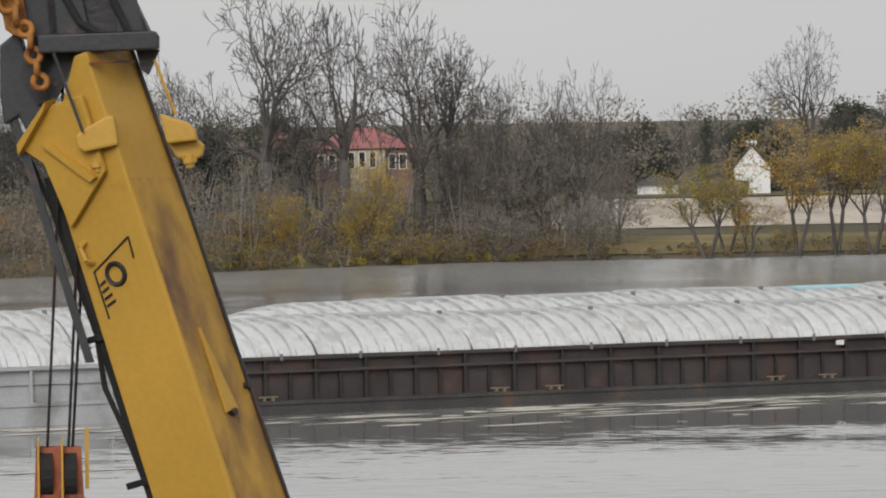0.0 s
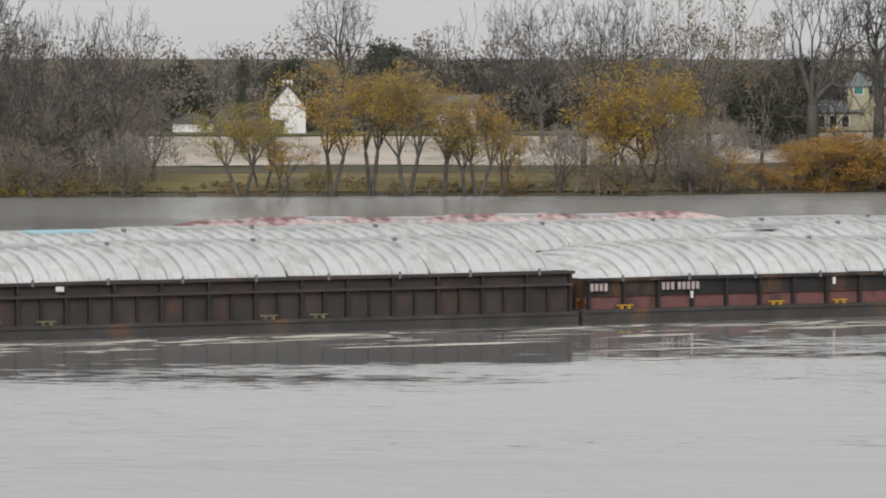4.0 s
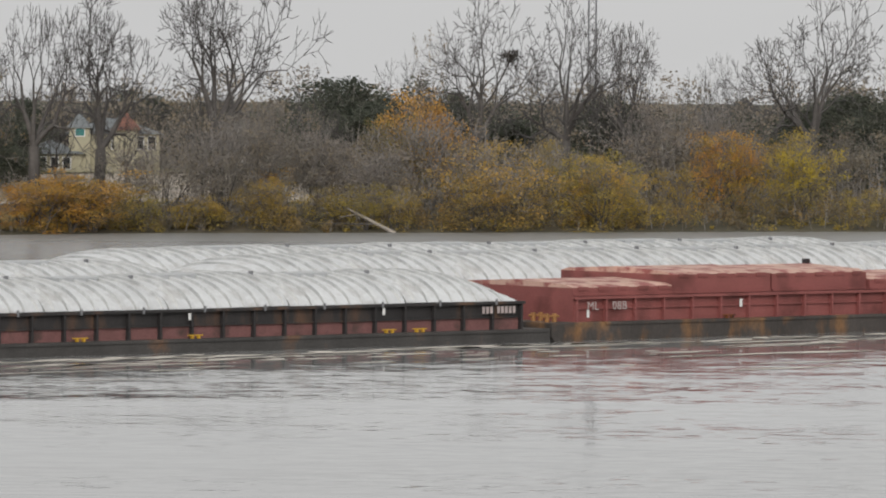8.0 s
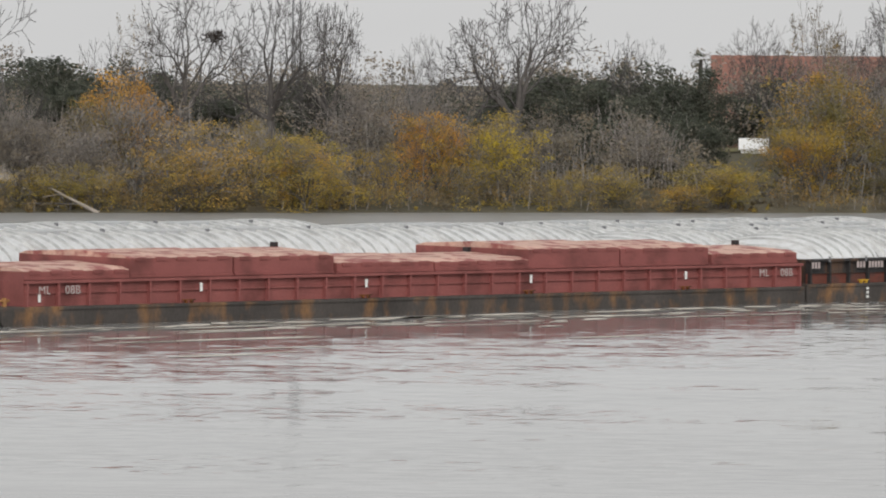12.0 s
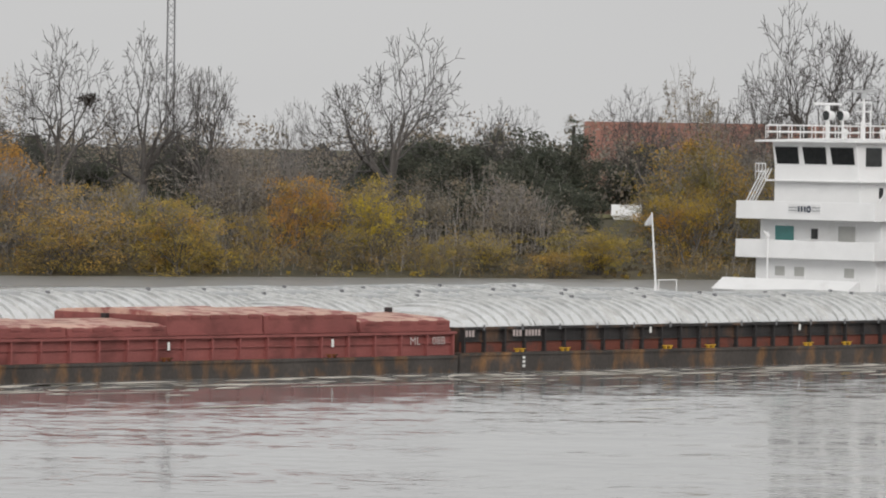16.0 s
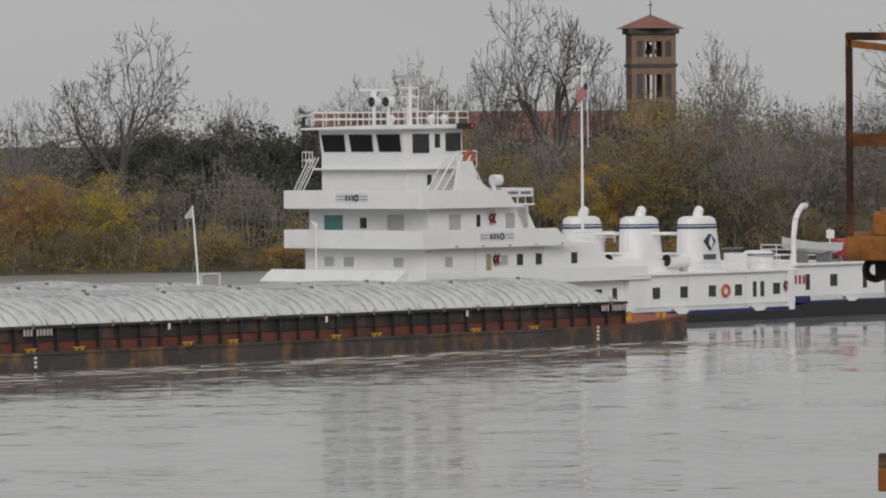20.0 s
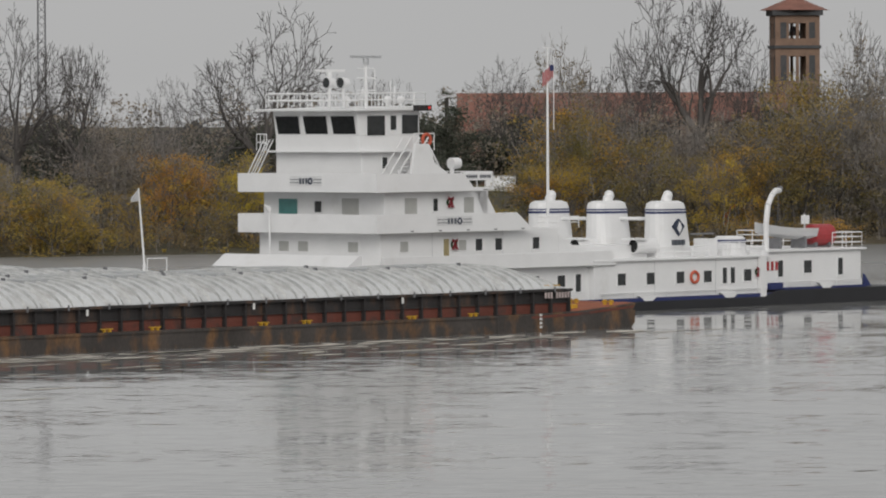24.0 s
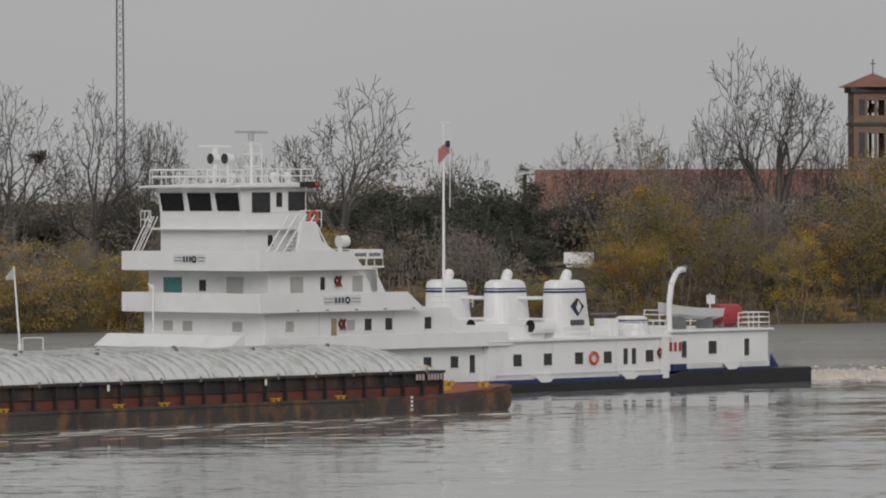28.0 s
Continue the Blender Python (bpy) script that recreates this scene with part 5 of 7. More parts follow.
# the boat's length and beam
for o in boat.children_recursive:
    o.data.transform(Matrix.Diagonal((1.043, 0.896, 1, 1)))
# broken water that follows the propellers
random.seed(5)
wv, wf = [], []
for k in range(900):
    u = random.random() ** 1.3
    x = 0.4 + u * 34
    y = random.gauss(0, 2.4 + u * 3.0)
    s = random.uniform(0.12, 0.5) * (1.25 - 0.75 * u)
    h = random.uniform(0.05, 0.75) * (1 - u) ** 1.2 + 0.03
    b = len(wv)
    for i in range(5):
        a = i * math.tau / 5 + random.random()
        wv.append((x + s * 1.6 * math.cos(a), y + s * math.sin(a), -0.05))
    wv.append((x + random.uniform(-0.1, 0.1), y, h))
    wf += [(b + i, b + (i + 1) % 5, b + 5) for i in range(5)]
wake = new("wake_foam", np_mesh("wake_foam", np.array(wv), np.array(wf), [FOAM]))
for p in wake.data.polygons:
    p.use_smooth = True
tagged(wake, "churned pale foam of the propeller wake", "wake", kind="stuff")
floats(wake, BX + 67.5, BY + W * 0.45, 0.2)
# ---- trees of the far bank ----
def limbs(rng, kind):
    """Segments (start, end, radius at either end, level) of a branching tree about 10 m high, and its twig tips."""
    segs, tips = [], []
    # stems, height of the first fork, spread of the main limbs, number of main limbs, levels, upward pull, trunk radius
    stems, fork, angle, mains, top, lift, thick = {
        "bare": (1, 3.6, 0.85, 4, 7, 0.02, 0.36), "haze": (1, 1.8, 0.75, 5, 6, 0.015, 0.17), "dense": (1, 1.8, 0.8, 6, 6, 0.03, 0.2), "syca": (1, 3.0, 0.7, 4, 6, 0.03, 0.18),
        "ever": (1, 1.6, 0.95, 6, 5, 0.02, 0.24), "ivy": (1, 8.6, 0.8, 3, 3, 0.05, 0.30), "yellow": (3, 1.2, 0.6, 3, 5, 0.12, 0.12),
        "orange": (2, 2.6, 0.7, 4, 5, 0.10, 0.15), "gold": (3, 1.4, 0.65, 3, 5, 0.10, 0.12), "olive": (2, 2.0, 0.6, 4, 5, 0.12, 0.14), "brush": (3, 0.9, 0.6, 3, 6, 0.08, 0.11),
        "willow": (2, 3.4, 0.55, 4, 5, 0.08, 0.17)}[kind]

    def bough(p, d, length, r, level):
        n = 3 if level < 3 else 2
        bend = Vector((rng.gauss(0, 0.09), rng.gauss(0, 0.09), lift))
        for k in range(n):
            d = (d + bend + Vector((rng.gauss(0, 0.10), rng.gauss(0, 0.10), rng.gauss(0, 0.07)))).normalized()
            q = p + d * (length / n)
            segs.append((p, q, r, r * 0.88, level))
            p, r = q, r * 0.88
            if k < n - 1 and level + 2 <= top and rng.random() < (0.4 if kind == "bare" else 0.6):
                side = d.cross(Vector((rng.gauss(0, 1), rng.gauss(0, 1), rng.gauss(0, 1)))).normalized()
                bough(p, (d * 0.6 + side * 0.8).normalized(), length * rng.uniform(0.4, 0.6), r * 0.5, level + 2)
        if level >= top:
            tips.append(p)
            return
        if level >= top - 2:
            tips.append(p)
        turn = rng.random() * math.tau
        kids = 3 if rng.random() < 0.3 else 2
        for c in range(kids):
            u = d.orthogonal().normalized()
            v = d.cross(u)
            b = turn + c * math.tau / kids + rng.uniform(-0.5, 0.5)
            a = rng.uniform(0.3, 0.85) if level > 1 else rng.uniform(0.3, 0.6)
            nd = d * math.cos(a) + (u * math.cos(b) + v * math.sin(b)) * math.sin(a)
            bough(p, nd.normalized(), length * rng.uniform(0.66, 0.88), r * rng.uniform(0.58, 0.76), level + 1)

    for s in range(stems):
        a = s * math.tau / stems + rng.random()
        lean = 0.03 if stems == 1 else 0.42 if kind == "willow" else 0.26
        p = Vector((0, 0, -0.6))
        d = Vector((math.cos(a) * lean, math.sin(a) * lean, 1)).normalized()
        r = thick
        n = 5
        for k in range(n):
            d = (d + Vector((rng.gauss(0, 0.05), rng.gauss(0, 0.05), 0.03))).normalized()
            q = p + d * ((fork + 0.6) / n)
            segs.append((p, q, r, r * 0.95, 0))
            p, r = q, r * 0.95
        turn = rng.random() * math.tau
        for c in range(mains):
            b = turn + c * math.tau / mains + rng.uniform(-0.4, 0.4)
            t = angle * (0.2 + 1.25 * ((c * 0.618 + 0.3) % 1.0))
            nd = Vector((math.cos(b) * math.sin(t), math.sin(b) * math.sin(t), math.cos(t)))
            bough(p, nd, rng.uniform(1.7, 2.5), r * rng.uniform(0.55, 0.72), 1)
    return segs, tips


def wood_mesh(segs, lo, hi, h, spread, material=None):
    """Tapered bars for the segments between two levels, scaled to the given height and spread."""
    pts = np.array([(*p, *q) for p, q, *_ in segs])
    kz = h / np.percentile(pts[:, 5], 99.7)
    kr = spread / 2 / max(np.percentile(np.hypot(pts[:, 3], pts[:, 4]), 97.0), 0.3)
    if spread == 0:
        kr = 1.0
    verts, faces = [], []
    for p, q, r, r2, level in segs:
        if not lo <= level <= hi:
            continue
        p, q = Vector((p.x * kr, p.y * kr, p.z * kz)), Vector((q.x * kr, q.y * kr, q.z * kz))
        n = 6 if level == 0 else 4 if level <= 2 else 3
        r, r2 = max(r, 0.015), max(r2, 0.011)
        d = q - p
        if d.length < 1e-4:
            continue
        d.normalize()
        a = d.orthogonal().normalized()
        b = d.cross(a)
        k0 = len(verts)
        if level >= 5 and material is not BARETWIG:
            # the finest twigs among leaves are slim two-sided spikes
            verts += [p - a * r, p + a * r, q + a * r2, q - a * r2]
            faces.append((k0, k0 + 1, k0 + 2, k0 + 3))
            continue
        for c, rr in ((p, r), (q, r2)):
            for k in range(n):
                ang = k * math.tau / n
                verts.append(c + (a * math.cos(ang) + b * math.sin(ang)) * rr)
        for k in range(n):
            faces.append((k0 + k, k0 + (k + 1) % n, k0 + n + (k + 1) % n, k0 + n + k))
    return np_mesh("wood", np.array(verts), np.array(faces), [BARK if lo == 0 else material]), kr, kz


def clumped(rs, centres, reach, n):
    """Leaf places in rounded clumps about the given centres."""
    k = rs.randint(0, len(centres), n)
    d = rs.normal(size=(n, 3))
    d /= np.linalg.norm(d, axis=1, keepdims=True)
    return centres[k] + d * (reach[k] * rs.uniform(0, 1, n) ** 0.42)[:, None]


def leaf_mesh(name, pts, size, material, seed):
    """Small bent leaf clumps, one quad each, at the given points."""
    rs = np.random.RandomState(seed)
    n = len(pts)
    s = size * rs.uniform(0.5, 1.3, (n, 1))
    a = rs.normal(size=(n, 3))
    a /= np.linalg.norm(a, axis=1, keepdims=True)
    b = np.cross(a, rs.normal(size=(n, 3)))
    b /= np.linalg.norm(b, axis=1, keepdims=True)
    a, b = a * s, b * s * 0.62
    v = np.stack([pts - a, pts - b * 0.9 + a * 0.1, pts + a, pts + b], 1).reshape(-1, 3)
    f = np.arange(4 * n).reshape(-1, 4)
    return np_mesh(name, v, f, [material])


KINDS = {
    # leaf material, leaves, clumps, clump radius, leaf size, label, category
    "bare": (None, 0, 0, 0.0, 0.0, "leafless grey tree with spreading bare limbs", "tree"),
    "dense": (None, 0, 0, 0.0, 0.0, "leafless twiggy tree with a rounded grey crown", "tree"),
    "haze": (None, 0, 0, 0.0, 0.0, "leafless grey tree behind the levee", "tree"),
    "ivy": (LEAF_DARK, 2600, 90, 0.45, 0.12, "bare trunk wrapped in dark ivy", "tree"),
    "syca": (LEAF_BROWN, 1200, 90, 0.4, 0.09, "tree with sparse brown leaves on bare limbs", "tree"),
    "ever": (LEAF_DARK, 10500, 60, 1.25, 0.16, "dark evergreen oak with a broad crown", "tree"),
    "yellow": (LEAF_YELLOW, 4600, 85, 0.80, 0.10, "willow with yellow-green autumn leaves", "tree"),
    "orange": (LEAF_ORANGE, 4800, 85, 0.80, 0.10, "tree with orange autumn leaves", "tree"),
    "gold": (LEAF_GOLD, 5200, 85, 0.80, 0.10, "small tree with golden autumn leaves", "tree"),
    "olive": (LEAF_OLIVE, 4600, 95, 0.80, 0.10, "tree with dull olive-brown autumn leaves", "tree"),
    "brush": (LEAF_WOOD, 4300, 120, 0.75, 0.085, "grey-brown winter thicket tree with few leaves", "tree"),
    "willow": (LEAF_YELLOW, 5200, 130, 0.62, 0.088, "willow with thin yellow leaves and dark bare lower stems", "tree"),
}
PROTOS = {}


def proto(kind, variant):
    """One tree of a kind at unit height 10 m and spread 8 m, kept below ground as the pattern for its copies."""
    key = (kind, variant)
    if key in PROTOS:
        return PROTOS[key]
    rng = random.Random(sum(map(ord, kind)) * 31 + variant)
    leaf, per, clumps, reach, size, label, category = KINDS[kind]
    segs, tips = limbs(rng, kind)
    wide = 0 if kind == "ivy" else 8.0
    me, kr, kz = wood_mesh(segs, 0, 2, 10.0, wide)
    tw = wood_mesh(segs, 3, 9, 10.0, wide, TWIG if per else BARETWIG)[0]
    lm = None
    if per:
        rs = np.random.RandomState(variant + 7)
        base = np.array([(p.x * kr, p.y * kr, p.z * kz) for p in tips])
        if kind == "ivy":
            base = np.stack([rs.normal(0, 0.3, 600), rs.normal(0, 0.3, 600), rs.uniform(0.2, 9.0, 600)], 1)
        elif kind in ("yellow", "gold", "orange", "ever", "brush", "olive"):
            m = len(base) // 2
            a, rad, zz = rs.uniform(0, math.tau, m), 3.4 * np.sqrt(rs.uniform(0, 1, m)), rs.uniform(0.2, 6.0, m)
            base = np.concatenate([base, np.stack([rad * np.cos(a), rad * np.sin(a), zz], 1)])
        base = base[rs.permutation(len(base))[:clumps]]
        pts = clumped(rs, base, reach * rs.uniform(0.7, 1.3, len(base)), per)
        pts[:, 2] = np.maximum(pts[:, 2], 0.1)
        lm = leaf_mesh("leaves", pts, size, leaf, variant)
    PROTOS[key] = (me, tw, lm, leaf, label, category)
    return PROTOS[key]


COUNT = {}


def plant(kind, az, dist, h, spread):
    """Sets a tree at a bearing and distance, with its height and spread."""
    n = COUNT[kind] = COUNT.get(kind, 0) + 1
    me, tw, lm, leaf, label, category = proto(kind, n % 5)
    p = polar(az, dist)
    p.z = height(p.x, p.y) - 0.1
    ob = thing("tree", label, category, group="trees of the far bank")
    if kind in ("bare", "dense", "haze"):
        spread = max(spread, 0.5 * h)
    h *= {"ever": 0.84, "yellow": 0.93, "gold": 0.93, "orange": 0.93, "olive": 0.93}.get(kind, 1.0)
    s = max(spread, 2.5) / 8.0 * {"yellow": 1.15, "gold": 1.15, "orange": 1.15, "olive": 1.2, "ever": 1.15, "brush": 1.2, "ivy": 3.0, "willow": 1.6, "bare": 1.4}.get(kind, 1.25)
    ob.matrix_basis = Matrix.Translation(p) @ Matrix.Rotation(n * 1.7, 4, "Z") @ Matrix.Diagonal((s, s, max(h, 2.5) / 10.0, 1))
    part("trunk", me, BARK, ob)
    part("crown", tw, TWIG, ob)
    if lm:
        part("foliage", lm, leaf, ob)


plant("haze", -17.90, 600, 12.1, 10.0)
plant("orange", -17.76, 500, 3.9, 6.0)
plant("dense", -17.69, 506, 12.7, 8.1)
plant("bare", -17.34, 510, 18.3, 7.1)
plant("haze", -16.83, 602, 9.4, 8.8)
plant("yellow", -16.17, 495, 2.2, 5.4)
plant("bare", -16.09, 521, 15.7, 6.8)
plant("ever", -15.81, 535, 9.2, 6.4)
plant("haze", -15.70, 597, 12.4, 7.9)
plant("yellow", -15.52, 496, 3.7, 5.7)
plant("yellow", -15.37, 496, 1.7, 6.5)
plant("bare", -15.17, 501, 24.9, 8.5)
plant("yellow", -15.07, 495, 3.8, 5.2)
plant("yellow", -15.06, 500, 5.4, 4.0)
plant("haze", -14.99, 589, 11.2, 9.1)
plant("bare", -14.80, 512, 17.3, 3.0)
plant("brush", -14.67, 509, 9.5, 9.9)
plant("bare", -14.40, 504, 21.7, 7.6)
plant("haze", -14.26, 588, 10.2, 9.9)
plant("yellow", -14.16, 501, 8.3, 5.7)
plant("yellow", -13.97, 489, 2.0, 6.1)
plant("bare", -13.62, 511, 22.2, 6.1)
plant("yellow", -13.47, 492, 1.7, 5.2)
plant("bare", -13.37, 512, 20.1, 5.6)
plant("brush", -13.35, 507, 11.0, 8.0)
plant("dense", -13.06, 504, 12.5, 5.5)
plant("haze", -12.81, 585, 12.0, 7.9)
plant("dense", -12.74, 507, 15.9, 7.1)
plant("brush", -12.43, 505, 10.8, 10.0)
plant("dense", -12.42, 508, 14.6, 9.6)
plant("dense", -12.03, 504, 16.0, 8.5)
plant("haze", -11.90, 582, 9.2, 9.7)
plant("brush", -11.63, 507, 9.7, 6.1)
plant("ever", -11.40, 585, 8.9, 4.7)
plant("willow", -10.73, 493, 8.3, 6.0)
plant("ivy", -10.72, 541, 10.5, 2.2)
plant("willow", -10.30, 493, 5.1, 3.9)
plant("ever", -10.17, 582, 9.5, 7.0)
plant("willow", -9.81, 495, 12.0, 6.9)
plant("bare", -9.68, 558, 16.4, 6.7)
plant("willow", -9.43, 496, 11.1, 6.0)
plant("ever", -9.23, 583, 10.7, 7.0)
plant("willow", -9.05, 496, 11.5, 6.4)
plant("bare", -8.70, 563, 10.8, 7.3)
plant("willow", -8.67, 496, 9.9, 5.6)
plant("ever", -8.33, 584, 9.4, 7.0)
plant("willow", -8.32, 496, 9.0, 5.2)
plant("willow", -8.05, 496, 7.3, 4.3)
plant("haze", -7.75, 582, 12.4, 8.9)
plant("brush", -7.50, 499, 6.4, 8.0)
plant("dense", -7.27, 514, 16.5, 11.3)
plant("haze", -6.86, 583, 12.4, 9.3)
plant("orange", -6.76, 508, 11.7, 12.2)
plant("brush", -6.30, 504, 6.9, 8.1)
plant("syca", -5.99, 525, 18.0, 10.5)
plant("brush", -5.88, 508, 6.5, 8.6)
plant("yellow", -5.82, 504, 4.4, 5.1)
plant("haze", -5.69, 605, 10.4, 8.6)
plant("ever", -5.30, 557, 9.7, 8.4)
plant("haze", -5.17, 598, 9.7, 8.5)
plant("bare", -4.93, 517, 20.1, 6.7)
plant("orange", -4.85, 511, 5.0, 7.7)
plant("orange", -4.57, 513, 5.9, 11.3)
plant("yellow", -4.33, 514, 5.3, 8.7)
plant("bare", -4.30, 526, 22.3, 10.0)
plant("haze", -3.91, 606, 12.0, 8.8)
plant("brush", -3.59, 520, 10.7, 8.9)
plant("yellow", -3.28, 519, 3.5, 5.7)
plant("dense", -3.24, 538, 14.3, 6.5)
plant("bare", -3.09, 532, 24.4, 13.3)
plant("haze", -3.08, 624, 11.4, 8.7)
plant("brush", -3.01, 523, 10.5, 9.4)
plant("brush", -2.61, 526, 11.3, 9.5)
plant("orange", -2.61, 520, 5.1, 5.7)
plant("yellow", -2.55, 520, 4.6, 4.7)
plant("brush", -2.10, 531, 9.4, 7.4)
plant("dense", -2.09, 547, 11.1, 6.6)
plant("haze", -1.98, 629, 10.0, 10.6)
plant("brush", -1.86, 532, 7.9, 10.6)
plant("ever", -1.70, 577, 11.1, 9.2)
plant("yellow", -1.58, 522, 4.6, 5.7)
plant("brush", -1.47, 527, 7.8, 9.5)
plant("yellow", -1.29, 522, 4.5, 5.8)
plant("haze", -1.26, 633, 12.9, 8.2)
plant("orange", -1.07, 548, 12.2, 9.9)
plant("syca", -0.95, 565, 16.7, 4.6)
plant("brush", -0.95, 538, 9.9, 11.8)
plant("yellow", -0.50, 524, 5.3, 7.9)
plant("bare", -0.45, 551, 21.8, 3.9)
plant("yellow", -0.26, 525, 8.7, 10.2)
plant("haze", 0.20, 637, 12.1, 8.2)
plant("bare", 0.45, 555, 21.6, 7.8)
plant("haze", 0.76, 637, 13.6, 8.8)
plant("yellow", 0.80, 528, 7.4, 9.1)
plant("bare", 1.05, 567, 18.4, 9.7)
plant("dense", 1.10, 569, 13.1, 10.2)
plant("brush", 1.33, 551, 12.1, 11.0)
plant("brush", 1.85, 555, 11.0, 11.1)
plant("dense", 2.00, 573, 14.4, 6.8)
plant("haze", 2.17, 660, 13.8, 9.3)
plant("orange", 2.19, 546, 8.9, 8.2)
plant("yellow", 2.81, 547, 9.0, 7.1)
plant("haze", 2.92, 658, 13.2, 8.7)
plant("bare", 2.95, 572, 22.1, 13.7)
plant("brush", 3.25, 560, 9.1, 10.1)
plant("ever", 3.26, 605, 9.3, 9.6)
plant("yellow", 3.43, 538, 4.1, 4.4)
plant("ever", 3.77, 607, 8.5, 10.3)
plant("yellow", 3.86, 551, 3.7, 7.7)
plant("dense", 4.04, 595, 12.5, 7.7)
plant("haze", 4.15, 670, 13.6, 8.6)
plant("ever", 4.20, 607, 10.9, 9.5)
plant("brush", 4.22, 566, 8.0, 9.6)
plant("orange", 4.62, 541, 2.6, 5.0)
plant("ever", 4.62, 605, 10.5, 7.6)
plant("yellow", 4.91, 554, 4.1, 8.4)
plant("haze", 5.27, 661, 11.8, 10.3)
plant("dense", 5.47, 614, 14.1, 9.2)
plant("olive", 5.69, 564, 7.3, 6.7)
plant("olive", 6.04, 573, 13.3, 11.5)
plant("syca", 6.04, 597, 18.5, 6.5)
plant("haze", 6.25, 668, 14.1, 10.2)
plant("brush", 6.31, 577, 15.1, 10.4)
plant("dense", 6.77, 591, 20.1, 6.5)
plant("haze", 6.88, 670, 11.3, 8.8)
plant("brush", 7.20, 573, 12.0, 9.8)
plant("bare", 7.37, 590, 25.8, 11.2)
plant("olive", 7.37, 567, 8.2, 7.4)
plant("haze", 7.78, 678, 14.4, 9.1)
plant("brush", 7.78, 573, 11.5, 11.4)
plant("dense", 7.80, 594, 19.0, 7.1)
plant("olive", 8.03, 566, 10.0, 8.5)
plant("olive", 8.37, 570, 15.5, 10.8)
plant("brush", 8.75, 576, 13.7, 11.5)
plant("dense", 8.98, 617, 19.7, 4.9)
plant("brush", 9.00, 579, 17.7, 11.6)
plant("syca", 9.00, 617, 19.3, 5.6)
plant("olive", 9.20, 570, 8.6, 6.9)
plant("brush", 9.34, 570, 12.7, 10.2)
plant("brush", 9.61, 575, 11.3, 11.5)
plant("dense", 9.67, 617, 13.8, 11.1)
plant("olive", 9.84, 570, 5.5, 6.3)
plant("brush", 9.96, 580, 14.5, 11.6)
plant("dense", 10.12, 626, 13.0, 8.1)
plant("brush", 10.18, 580, 12.3, 10.4)
plant("haze", 10.28, 675, 12.1, 9.3)
plant("olive", 10.47, 573, 4.9, 4.0)
plant("brush", 10.64, 580, 13.5, 11.6)
plant("dense", 10.70, 617, 15.5, 8.7)
plant("haze", 11.05, 681, 12.3, 9.9)
plant("bare", 11.19, 618, 26.1, 9.3)
plant("brush", 11.61, 580, 13.7, 12.8)
plant("dense", 11.72, 618, 18.3, 12.4)
plant("haze", 11.72, 683, 10.7, 10.1)

plant("haze", 5.75, 661, 13.4, 8.6)
plant("haze", 6.29, 666, 14.9, 9.6)
plant("dense", 6.84, 662, 13.0, 8.7)
plant("haze", 7.39, 666, 14.4, 8.7)
plant("haze", 7.84, 664, 12.5, 7.7)
plant("willow", -10.52, 495, 6.9, 4.3)
plant("haze", -4.72, 562, 9.7, 7.9)
plant("haze", -4.02, 565, 10.6, 8.0)
plant("brush", -4.67, 520, 5.8, 7.1)
plant("brush", -3.92, 526, 7.2, 8.0)
plant("yellow", -14.15, 493, 7.8, 5.7)
plant("yellow", -14.92, 489, 5.7, 4.8)
plant("yellow", -9.92, 496, 2.7, 3.0)
plant("yellow", -7.97, 497, 2.9, 3.4)
plant("haze", -8.17, 553, 13.5, 9.3)
plant("haze", -7.67, 549, 14.8, 10.1)
plant("haze", -6.87, 552, 15.3, 10.2)
plant("haze", -6.27, 556, 13.7, 9.4)
plant("willow", -8.47, 496, 6.9, 4.7)
plant("orange", -6.59, 508, 11.4, 9.5)
plant("orange", -6.97, 508, 9.4, 6.9)
plant("brush", -6.87, 498, 4.3, 6.9)
plant("brush", -6.17, 503, 4.8, 7.0)
plant("syca", -5.47, 525, 14.9, 7.0)
plant("yellow", -3.87, 517, 4.5, 6.3)
plant("brush", -12.87, 493, 5.2, 7.8)
plant("brush", -11.92, 493, 6.0, 6.9)

# autumn crowns along the waterline and evergreen oaks behind them
plant("yellow", -0.05, 532, 8.3, 10.1)
plant("yellow", 0.76, 532, 7.5, 8.0)
plant("orange", 2.07, 546, 8.9, 7.6)
plant("gold", 2.82, 543, 9.0, 7.6)
plant("orange", 1.59, 537, 6.3, 4.8)
plant("yellow", 3.85, 542, 4.4, 8.1)
plant("yellow", 4.99, 545, 4.8, 8.7)
plant("olive", 6.07, 567, 12.6, 8.5)
plant("orange", 5.96, 557, 8.2, 8.4)
plant("yellow", -1.87, 524, 4.0, 6.8)
plant("olive", -1.36, 546, 9.2, 8.2)
plant("orange", -0.97, 562, 11.7, 10.7)
plant("olive", -0.45, 533, 5.1, 6.4)
plant("gold", 1.16, 532, 3.1, 4.8)
plant("olive", 2.42, 540, 4.4, 6.5)
plant("orange", -4.60, 515, 5.3, 11.3)
plant("gold", -3.29, 520, 3.3, 6.2)
plant("orange", -2.55, 527, 5.5, 4.7)
plant("orange", -1.74, 527, 3.9, 6.3)
plant("orange", -5.06, 513, 4.3, 6.2)
plant("olive", -1.29, 543, 9.7, 6.0)
plant("orange", -5.45, 511, 2.6, 8.2)
plant("orange", -4.59, 516, 5.0, 9.8)
plant("orange", -6.42, 525, 9.8, 8.4)
plant("gold", -14.12, 494, 9.4, 5.4)
plant("orange", -15.07, 489, 6.6, 3.9)
plant("yellow", -15.51, 481, 2.8, 5.8)
plant("orange", 5.86, 559, 6.4, 7.8)
